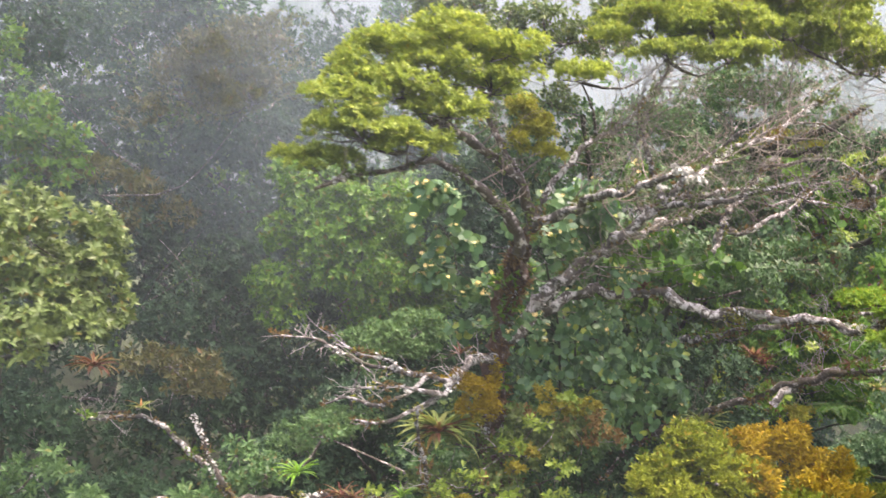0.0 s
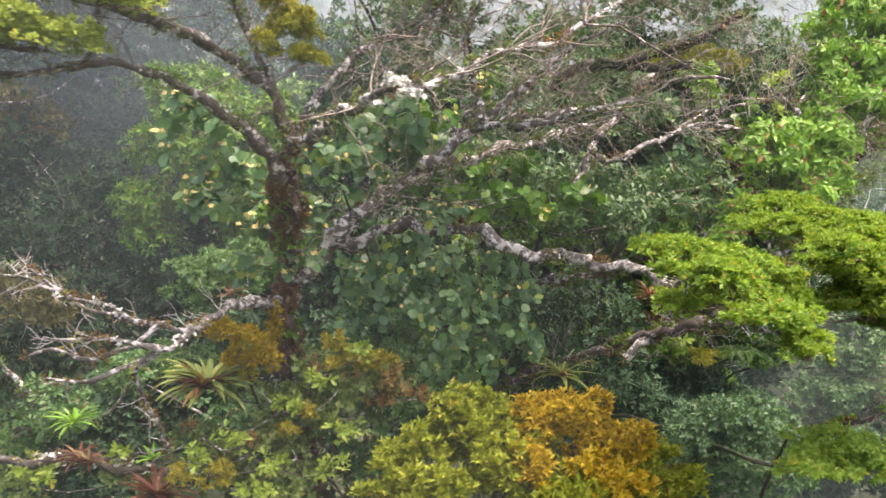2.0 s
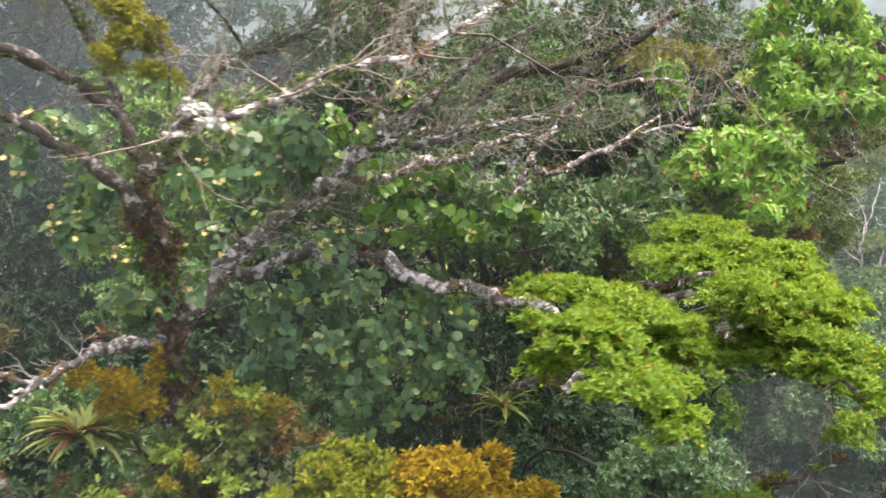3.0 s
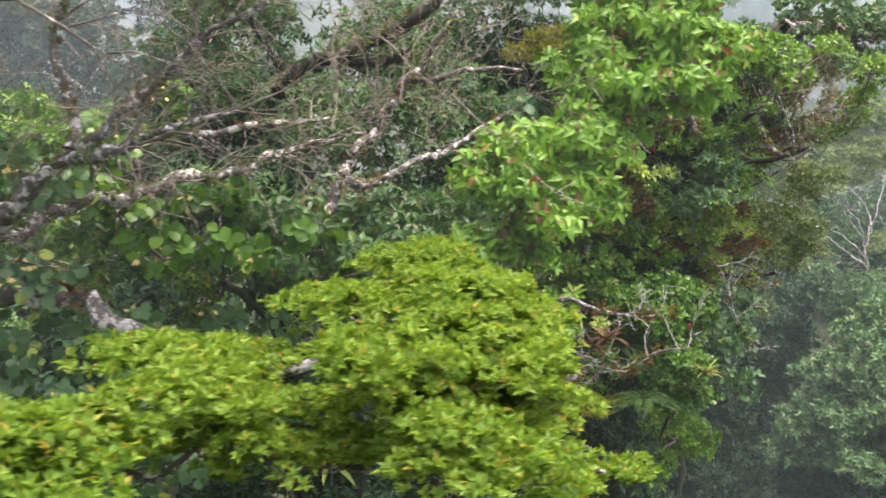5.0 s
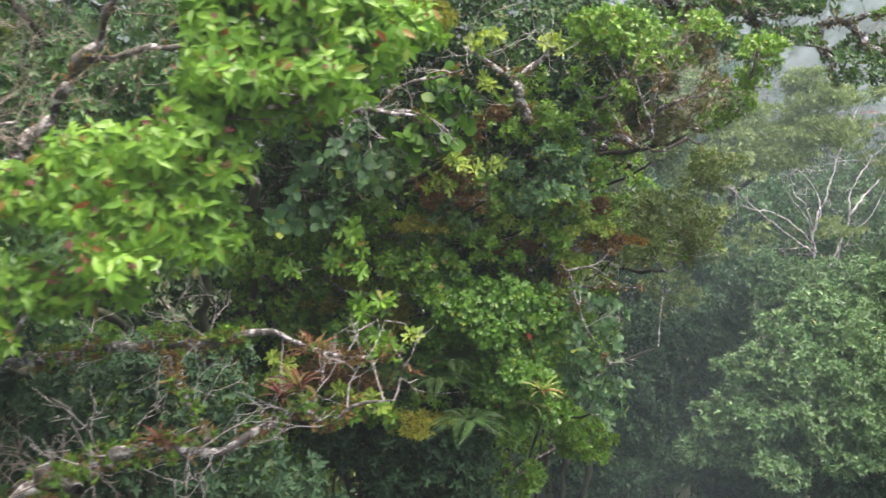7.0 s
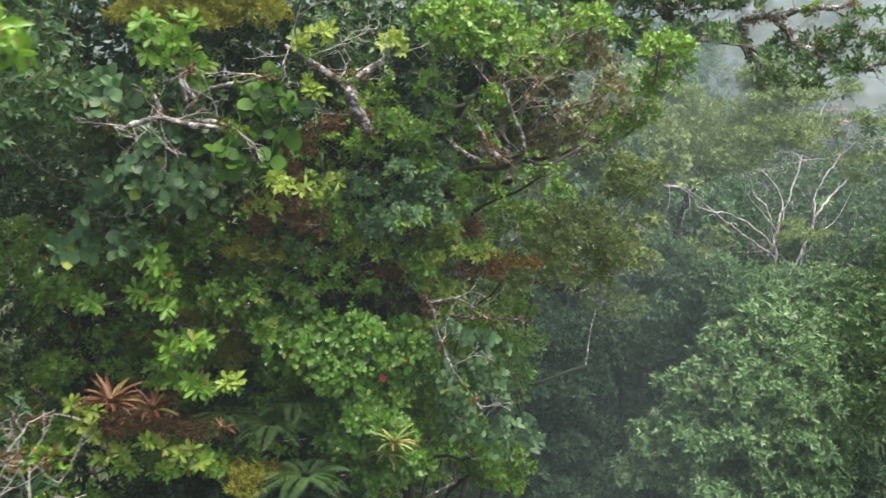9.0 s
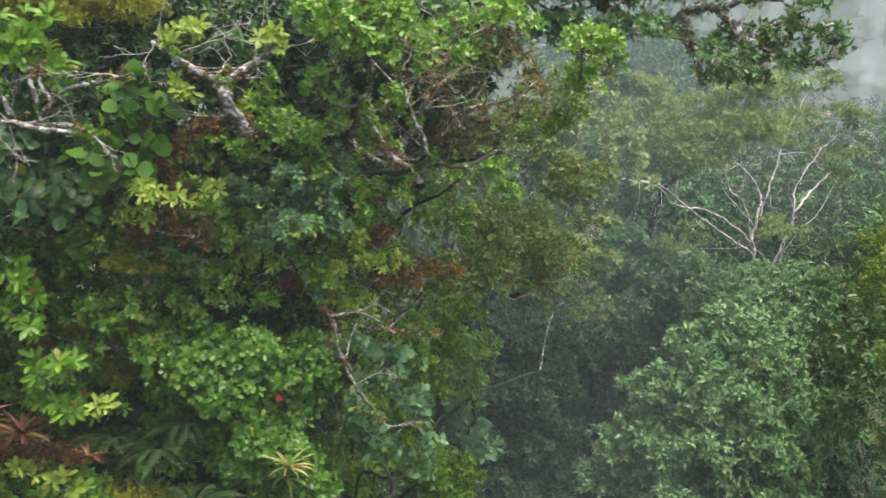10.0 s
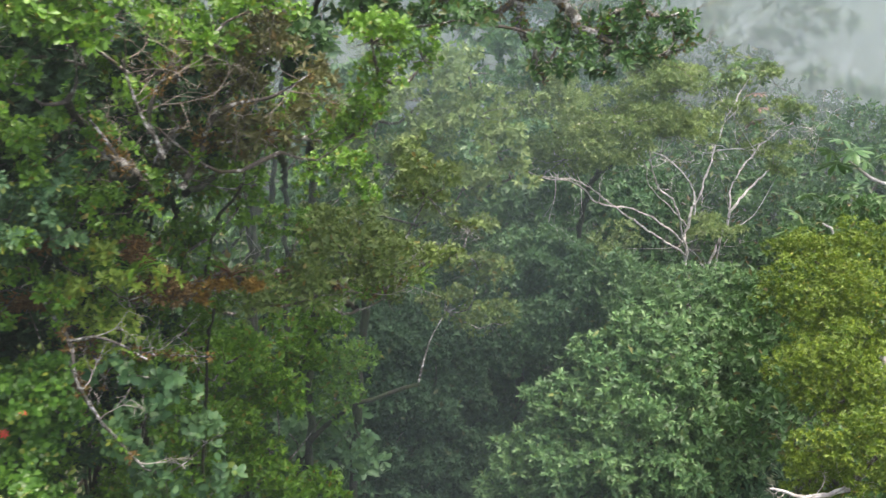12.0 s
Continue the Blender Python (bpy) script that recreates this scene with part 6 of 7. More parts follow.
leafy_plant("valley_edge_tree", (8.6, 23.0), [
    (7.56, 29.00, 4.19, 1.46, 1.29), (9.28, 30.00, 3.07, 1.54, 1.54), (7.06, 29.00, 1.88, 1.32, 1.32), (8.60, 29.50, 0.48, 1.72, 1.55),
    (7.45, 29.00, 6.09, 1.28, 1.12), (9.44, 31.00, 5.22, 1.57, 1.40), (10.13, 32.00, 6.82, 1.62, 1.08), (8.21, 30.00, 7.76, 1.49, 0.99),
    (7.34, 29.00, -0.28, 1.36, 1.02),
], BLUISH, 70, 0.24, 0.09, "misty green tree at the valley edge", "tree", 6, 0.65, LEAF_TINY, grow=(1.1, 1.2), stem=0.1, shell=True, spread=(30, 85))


# ---- branches with epiphytes ----
def bough_tree(name, foot, lines, bark, label, seed, rust=1.0, twigs=0, span=0.3, twig_material=TWIG_PALE):
    rng = np.random.default_rng(seed)
    z = float(ground_height(*foot))
    t = thing(name, (*foot, z), label, "tree")
    x, y, top, r = lines[0][0]
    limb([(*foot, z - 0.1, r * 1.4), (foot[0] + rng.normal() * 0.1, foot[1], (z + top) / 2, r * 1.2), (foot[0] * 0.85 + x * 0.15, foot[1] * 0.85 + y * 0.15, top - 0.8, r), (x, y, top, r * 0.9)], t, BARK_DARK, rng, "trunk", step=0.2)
    for pts in lines:
        arm = limb(pts, t, bark, rng)
        moss_on([pts], arm, rng, RUST, rust, 0.05, 0.014, 0.035, "moss", "rust-brown hanging moss", up=-0.1)
        moss_on([pts], arm, rng, GREEN, rust + 0.3, 0.05, 0.024, 0.05, "moss", "small green epiphytes")
    if twigs:
        spots = [p for pts in lines for p in spline(pts, 0.05)[3:]]
        starts = np.array([spots[i][:3] for i in rng.integers(0, len(spots), twigs)])
        mesh_part("twig_tangle", *twig_spray(rng, starts, rng.normal(size=(twigs, 3)) + (0.2, 0, 0.3), span, 2, 0.006), twig_material, t, "bare pale twigs", kind="stuff")
    return t


bough_tree("leaning_tree", (1.2, 12.2), (
    [(1.77, 10.80, 7.61, 0.046), (2.89, 10.50, 7.92, 0.034), (3.56, 10.30, 8.03, 0.028), (4.01, 10.20, 8.16, 0.021), (4.27, 10.20, 8.11, 0.017), (4.61, 10.10, 8.07, 0.011), (4.89, 10.10, 8.11, 0.006)],
    [(2.74, 9.40, 7.22, 0.043), (3.17, 9.50, 7.49, 0.039), (3.59, 9.60, 7.60, 0.034), (3.98, 9.70, 7.60, 0.030), (4.19, 9.85, 7.70, 0.025), (4.35, 9.95, 7.77, 0.022), (4.44, 10.00, 7.83, 0.014)],
    [(4.39, 9.95, 7.78, 0.020), (4.54, 9.90, 7.72, 0.014), (4.71, 9.90, 7.85, 0.011), (4.94, 9.90, 7.89, 0.006)],
    [(3.91, 9.70, 7.63, 0.020), (3.71, 9.90, 7.74, 0.017), (3.56, 10.00, 7.87, 0.015), (3.42, 10.20, 7.98, 0.012)],
), BARK_PALE, "leaning tree with mossy pale boughs and bromeliads", 71, 0.0, 34)
bough_tree("dead_tree", (-3.4, 11.5), ([(-3.53, 11.40, 5.12, 0.051), (-3.90, 11.30, 5.59, 0.043), (-4.30, 11.30, 5.91, 0.040), (-4.62, 11.30, 6.20, 0.036), (-5.01, 11.30, 6.34, 0.030), (-5.44, 11.20, 6.28, 0.022), (-5.83, 11.20, 6.36, 0.011)],), BARK_PALE, "dead leaning tree with bleached bough", 72, 0.9, 8)
bough_tree("arching_tree", (1.7, 11.6), ([(1.14, 10.80, 5.93, 0.029), (1.58, 10.60, 6.46, 0.036), (2.10, 10.30, 6.86, 0.038), (2.54, 10.00, 7.10, 0.041), (2.99, 9.50, 7.43, 0.039), (3.17, 9.20, 7.56, 0.045), (3.62, 8.80, 7.73, 0.037)],), BARK, "arching tree with one long dark bough", 73, 0.7, 14, 0.3, TWIG)
bough_tree("crooked_sapling", (2.3, 11.0), ([(3.71, 7.40, 6.97, 0.018), (3.84, 7.20, 7.33, 0.016), (4.00, 7.00, 7.50, 0.013), (4.22, 7.00, 7.61, 0.009)],), BARK, "crooked dark sapling below the lime crown", 74, 0.9, 14, 0.25, TWIG)
bough_tree("twig_tree", (4.4, 17.6), ([(5.43, 13.70, 9.51, 0.054), (5.34, 13.55, 9.69, 0.049), (5.23, 13.50, 9.85, 0.035), (5.04, 13.40, 10.01, 0.022), (4.82, 13.40, 10.13, 0.013)], [(5.27, 13.50, 9.81, 0.035), (5.41, 13.60, 9.95, 0.027), (5.56, 13.70, 10.08, 0.018), (5.69, 13.70, 10.21, 0.009)]), BARK_PALE, "half-dead tree with a fan of pale twigs", 75, 0.9, 8, 0.45)
bough_tree("thin_tree", (4.4, 22.0), ([(6.47, 15.20, 8.96, 0.032), (6.66, 15.20, 9.45, 0.027), (6.92, 15.10, 9.67, 0.021), (7.27, 15.20, 9.79, 0.011), (7.51, 15.30, 9.95, 0.005)],), BARK, "thin tree with a haze of bare twigs", 76, 0.9, 9, 0.45, TWIG)
bough_tree("rusty_tree", (4.6, 17.6), ([(5.11, 15.60, 7.47, 0.060), (5.70, 16.20, 7.75, 0.062), (6.13, 16.70, 7.83, 0.065), (6.55, 17.00, 7.87, 0.053), (6.93, 17.30, 7.80, 0.034), (7.41, 17.50, 7.59, 0.021), (7.81, 17.80, 7.76, 0.014)],), BARK, "tree with a bough of rust-red moss", 77, -0.6, 20, 0.4)
bough_tree("gnarled_tree", (4.9, 18.4), (
    [(5.99, 15.40, 8.81, 0.042), (6.29, 15.30, 9.32, 0.041), (6.46, 15.40, 9.67, 0.036), (6.82, 15.60, 10.05, 0.026), (7.18, 15.80, 10.14, 0.016)],
    [(6.19, 15.30, 9.17, 0.036), (6.64, 15.50, 9.35, 0.031), (7.01, 15.70, 9.42, 0.021), (7.38, 16.00, 9.37, 0.016)],
    [(6.46, 15.40, 9.65, 0.031), (6.38, 15.20, 9.96, 0.025), (6.20, 15.00, 10.23, 0.015)],
    [(5.83, 14.90, 9.40, 0.020), (6.03, 14.90, 9.25, 0.030), (6.27, 14.90, 9.16, 0.029), (6.40, 15.00, 9.01, 0.015)],
), BARK_PALE, "gnarled tree with dark mossy limbs and pale scars", 79, 0.5, 11, 0.4, TWIG)
bough_tree("lichened_tree", (2.4, 15.2), (
    [(3.62, 13.20, 9.53, 0.019), (4.05, 13.10, 9.52, 0.018), (4.39, 13.05, 9.51, 0.017), (4.59, 13.00, 9.48, 0.009)],
    [(3.98, 13.20, 9.47, 0.018), (4.21, 13.10, 9.69, 0.018), (4.36, 13.05, 9.77, 0.017), (4.55, 13.05, 9.82, 0.017), (4.88, 13.00, 9.90, 0.008)],
    [(4.21, 13.10, 9.67, 0.018), (4.15, 13.10, 9.76, 0.013), (4.08, 13.10, 9.88, 0.009)],
), BARK_PALE, "small tree with white-lichened bare branches", 80, 1.0, 5, 0.25)
bough_tree("twiggy_snag", (4.9, 16.8), (
    [(5.58, 14.60, 8.12, 0.015), (5.84, 14.50, 7.86, 0.015), (5.95, 14.40, 7.59, 0.015), (6.13, 14.50, 7.16, 0.012), (6.37, 14.60, 6.82, 0.007)],
    [(5.84, 14.50, 7.86, 0.015), (6.12, 14.50, 7.91, 0.012), (6.38, 14.70, 7.69, 0.006)],
), BARK_PALE, "dead snag with pale twigs beside the bush", 83, 1.0, 5, 0.3)
bough_tree("bare_shrub", (5.2, 17.0), ([(6.66, 14.5, 9.30, 0.022), (6.60, 14.4, 9.63, 0.016), (6.78, 14.4, 9.97, 0.006)], [(6.62, 14.4, 9.5, 0.014), (6.5, 14.4, 9.75, 0.01), (6.42, 14.4, 10.0, 0.005)]), BARK_PALE, "leafless shrub with an upright fan of twigs", 84, 1.2, 11, 0.42, TWIG)
bough_tree("scarred_tree", (4.6, 16.6), ([(6.53, 14.4, 9.20, 0.034), (6.33, 14.4, 9.31, 0.026), (6.15, 14.4, 9.40, 0.012)], [(6.36, 14.4, 9.3, 0.018), (6.3, 14.35, 9.45, 0.012), (6.2, 14.3, 9.6, 0.006)]), BARK_PALE, "small tree with pale scarred broken boughs", 85, 0.9, 7, 0.35, TWIG)
bough_tree("straggling_snag", (4.9, 17.3), ([(5.74, 14.9, 7.77, 0.016), (5.84, 14.9, 7.52, 0.016), (5.91, 14.9, 7.32, 0.010)], [(5.69, 15.2, 7.62, 0.016), (6.11, 15.2, 7.55, 0.012), (6.69, 15.2, 7.58, 0.005)]), BARK_PALE, "straggling snag with rust moss and pale twigs", 87, 0.6, 8, 0.36)
bough_tree("knotted_tree", (2.7, 15.3), ([(3.56, 12.9, 9.58, 0.014), (3.66, 12.9, 9.44, 0.018), (4.03, 12.85, 9.54, 0.022), (4.47, 12.9, 9.48, 0.02)], [(4.21, 12.9, 9.67, 0.02), (4.19, 12.9, 9.85, 0.014), (4.31, 12.9, 9.97, 0.008)], [(3.90, 12.9, 9.80, 0.01), (4.01, 12.9, 9.60, 0.018)]), BARK_PALE, "knotted tree with white-lichened short branches", 88, 1.2, 8, 0.3)
bough_tree("bleached_tree", (12.6, 19.6), ([(12.61, 17.5, 5.92, 0.03), (12.18, 17.5, 5.82, 0.024), (11.83, 17.5, 5.85, 0.01)],), BARK_WHITE, "tree with one bare bleached bough", 89, 1.6, 4, 0.3)
bough_tree("crooked_tree", (4.0, 23.0), (
    [(6.90, 16.40, 10.90, 0.100), (7.63, 16.80, 11.00, 0.049), (8.00, 17.10, 10.78, 0.051), (8.22, 17.20, 10.65, 0.045), (8.49, 17.30, 10.57, 0.039), (8.79, 17.30, 10.59, 0.039), (8.99, 17.40, 10.75, 0.039), (9.37, 17.40, 10.81, 0.040), (9.66, 17.40, 10.86, 0.033), (10.13, 17.50, 10.95, 0.027)],
    [(9.26, 17.40, 10.79, 0.046), (9.42, 17.40, 10.63, 0.053), (9.55, 17.40, 10.45, 0.046), (9.73, 17.40, 10.38, 0.040), (9.91, 17.40, 10.31, 0.033), (10.26, 17.50, 10.24, 0.020), (10.54, 17.50, 10.30, 0.014)],
    [(8.94, 17.40, 10.70, 0.039), (8.92, 17.40, 10.53, 0.039), (9.03, 17.40, 10.38, 0.039), (9.13, 17.40, 10.29, 0.046), (9.11, 17.40, 10.08, 0.039), (9.21, 17.40, 9.96, 0.020)],
    [(9.73, 17.40, 10.38, 0.033), (9.80, 17.40, 10.58, 0.033), (10.04, 17.50, 10.67, 0.027), (10.28, 17.50, 10.59, 0.020), (10.56, 17.50, 10.66, 0.014)],
), BARK_PALE, "crooked overhanging tree with curling pale limbs", 78, 0.5, 46, 0.4, TWIG)


# ---- tufts, bromeliads, ferns, flowers ----
def tuft(name, clumps, material, seed, size, width, label, category, k=8, dense=2.2, **more):
    x, y, z, rx, rz = clumps[0]
    crown(clumps, thing(name, (x, y, z), label, category), material, np.random.default_rng(seed), size, width, k, dense, **more)


tuft("moss_tuft", [
    (0.13, 7.00, 9.78, 0.17, 0.17), (0.24, 7.00, 9.61, 0.12, 0.09), (0.04, 7.00, 9.91, 0.13, 0.15), (0.01, 6.90, 9.66, 0.09, 0.11),
], GOLD_GREEN, 81, 0.05, 0.014, "hanging tuft of yellow-green moss on a limb", "moss", rise=-0.2, spread=(20, 80))
tuft("lichen_tuft", [
    (1.06, 5.62, 9.38, 0.06, 0.04), (1.12, 5.60, 9.33, 0.07, 0.04), (1.01, 5.65, 9.41, 0.03, 0.03), (0.94, 5.70, 9.28, 0.03, 0.02),
], LICHEN_WHITE, 82, 0.017, 0.013, "white lichen tuft on a mossy limb", "lichen", 6, 1.6)


def strap_mesh(material, seed, wide=0.09, arch=0.75):
    """A long arching leaf, a unit long, channelled along its middle."""
    rng = np.random.default_rng(seed)
    v, f = [], []
    steps = 7
    turn = rng.uniform(-0.1, 0.1)
    for i in range(steps + 1):
        t = i / steps
        a = 1.15 - arch * t * 1.9
        x = t * math.cos(a * 0.55) * 0.95
        z = 0.62 * t - arch * 0.78 * t * t
        w = wide * (1 - t**2.2) * (0.75 + 0.5 * t) + 0.004
        v += [(x, -w + turn * t, z + 0.025), (x, turn * t, z), (x, w + turn * t, z + 0.025)]
    for i in range(steps):
        for j in (0, 1):
            a = i * 3 + j
            f.append((a, a + 1, a + 4, a + 3))
    me = bpy.data.meshes.new("strap_leaf")
    me.from_pydata(v, [], f)
    me.materials.append(material)
    return me


STRAPS = {m.name: [strap_mesh(m, i, 0.066 + 0.02 * (i % 2), 0.45 + 0.2 * i) for i in range(3)] for m in (BROM, BROM_RED, BRIGHT, GREEN)}


def rosette(name, at, size, count, material, seed, label, category="bromeliad"):
    rng = np.random.default_rng(seed)
    t = thing(name, at, label, category)
    for i in range(count):
        ob = new("leaf", STRAPS[material.name][i % 3])
        ob.parent = t
        s = size * rng.uniform(0.75, 1.15)
        ob.matrix_basis = Matrix.LocRotScale((0, 0, 0), Euler((rng.normal() * 0.12, rng.uniform(-0.55, 0.35), i * 2.4 + rng.normal() * 0.2)), (s, s, s))
    return t


for at, size, count, material, label in (
    ((-0.62, 7.7, 7.13), 0.42, 64, BROM, "large grey-green bromeliad with arching leaves"), ((-0.61, 7.56, 7.19), 0.22, 34, BROM_RED, "red young bromeliad in the heart of another"), ((2.23, 10.10, 6.80), 0.34, 26, BROM, "spiky olive bromeliad on a bough"),
    ((-0.79, 7.20, 6.44), 0.3, 60, BROM_RED, "broad red bromeliad on a mossy limb"), ((1.23, 8.30, 8.47), 0.15, 16, BROM_RED, "small orange-red bromeliad on a pale limb"),
    ((3.12, 13.60, 6.69), 0.3, 24, BROM_RED, "spiky red bromeliad in the thicket"), ((-0.44, 7.65, 7.88), 0.14, 14, BROM_RED, "small red bromeliad on the trunk"),
    ((5.53, 14.20, 6.42), 0.24, 18, BROM, "yellow bromeliad under the bush"), ((4.40, 14.00, 8.71), 0.26, 18, BROM_RED, "brown-red bromeliad in the thicket"),
    ((4.79, 14.30, 8.10), 0.3, 16, BRIGHT, "fresh green strap-leaved epiphyte"), ((4.37, 9.90, 7.93), 0.2, 18, BROM_RED, "reddish bromeliad on a pale bough"),
    ((3.63, 9.60, 7.65), 0.16, 14, BROM_RED, "small rusty bromeliad on a bough"), ((6.19, 14.90, 8.32), 0.3, 18, BRIGHT, "bright green strap-leaved epiphyte"),
    ((7.87, 18.20, 7.60), 0.3, 20, GREEN, "green strap-leaved epiphyte on a trunk"), ((-1.38, 7.20, 6.69), 0.2, 16, BROM_RED, "small red bromeliad on a limb"),
    ((4.27, 9.90, 7.85), 0.18, 14, BROM_RED, "reddish bromeliad on a pale bough"), ((2.51, 13.20, 6.84), 0.26, 18, BROM_RED, "brown-red bromeliad in the thicket"),
    ((-0.57, 7.90, 6.49), 0.22, 18, BROM, "yellow-green bromeliad among shrubs"), ((6.27, 16.60, 7.90), 0.26, 16, BROM_RED, "rusty bromeliad on a mossed bough"),
    ((-0.50, 7.80, 6.62), 0.16, 22, BROM, "small yellow-green bromeliad in the shrub"), ((-2.06, 8.40, 6.51), 0.26, 26, BRIGHT, "fresh green strap-leaved epiphyte"),
    ((-1.27, 7.10, 6.71), 0.16, 24, BROM_RED, "small orange-red bromeliad on a limb"), ((-0.88, 7.30, 6.69), 0.16, 18, BRIGHT, "small bright strap-leaved epiphyte"),
    ((3.52, 12.90, 7.22), 0.3, 40, BROM_RED, "spiky wine-red bromeliad on the slope"), ((4.47, 12.9, 7.10), 0.13, 16, BROM_RED, "small orange-red bromeliad in the thicket"),
    ((-4.47, 9.00, 7.38), 0.3, 36, BROM_RED, "dusky red bromeliad under a leafy tree"), ((-4.89, 11.20, 6.45), 0.22, 18, BROM, "yellow-green bromeliad on a dead bough"),
    ((3.73, 13.20, 7.08), 0.26, 26, BROM_RED, "dark red bromeliad in the thicket"), ((5.66, 13.90, 6.68), 0.24, 24, BROM, "yellow-green bromeliad in the thicket")):
    rosette("bromeliad", at, size, count, material, int(abs(at[0]) * 100 + at[2] * 37), label)


def fern(at, size, seed):
    rng = np.random.default_rng(seed)
    t = thing("fern", at, "feathery green tree fern in the thicket", "fern", "ferns in the thicket")
    for i in range(8):
        a, ln = i * 0.8 + rng.uniform(-0.2, 0.2), size * rng.uniform(0.8, 1.1)
        s = np.linspace(0.08, 1, 44)
        spine = np.stack([np.cos(a) * s * ln, np.sin(a) * s * ln, (0.55 * s - 0.75 * s * s) * ln], -1)
        way = np.gradient(spine, axis=0)
        side = unit(np.cross(way, (0, 0, 1.0)))
        span = ln * 0.24 * np.sin(np.pi * (0.12 + 0.86 * s))
        at2 = np.concatenate([spine, spine]) + np.array(t.location)
        ways = np.concatenate([side, -side]) + 0.35 * unit(np.concatenate([way, way])) - (0, 0, 0.15)
        span = np.concatenate([span, span])
        ups = np.tile((0, 0, 1.0), (88, 1)) + rng.normal(size=(88, 3)) * 0.15
        mesh_part("frond", *leaves(at2, ways, ups, span, np.full(88, ln * 0.012), LEAF_SMALL), DARK, t)


for at, size, seed in (((4.55, 13.80, 6.78), 0.45, 1), ((4.94, 13.60, 6.42), 0.5, 2), ((4.10, 13.90, 6.8), 0.4, 3), ((4.72, 13.95, 6.95), 0.4, 4)):
    fern(at, size, seed)

def flowers(parent, count, seed, low, high, petal=PETAL, name="flower"):
    """Small yellow star flowers among the round leaves."""
    rng = np.random.default_rng(seed)
    v, f = [], []
    for i in range(7):
        a = i * 2 * math.pi / 7
        c, s = math.cos(a), math.sin(a)
        n = len(v)
        v += [(0, 0, 0), (0.5 * c - 0.16 * s, 0.5 * s + 0.16 * c, 0.12), (c, s, 0.05), (0.5 * c + 0.16 * s, 0.5 * s - 0.16 * c, 0.12)]
        f.append((n, n + 3, n + 2, n + 1))
    me = bpy.data.meshes.new(name)
    me.from_pydata(v, [], f)
    me.materials.append(petal)
    spots = sorted((o for o in parent.children if o.name.startswith("leaf")), key=lambda o: o.matrix_basis.translation.y)[:240]
    for i in range(count):
        o = spots[int(rng.integers(0, len(spots)))]
        ob = new(name, me)
        ob.parent = parent
        s = rng.uniform(low, high)
        p = o.matrix_basis.translation + Vector((rng.normal() * 0.03, -0.12 + rng.normal() * 0.04, 0.05))
        ob.matrix_basis = Matrix.LocRotScale(p, Euler((rng.uniform(0.3, 1.4), rng.normal() * 0.4, rng.uniform(0, 6))), (s, s, s))


flowers(climber, 230, 5, 0.018, 0.03)
flowers(twining, 70, 9, 0.018, 0.03)
flowers(hanging, 110, 6, 0.018, 0.03)
flowers(broadleaf, 240, 8, 0.015, 0.026, RED_FRUIT, "fruit")
flowers(bush, 12, 7, 0.03, 0.05, RED_PETAL)


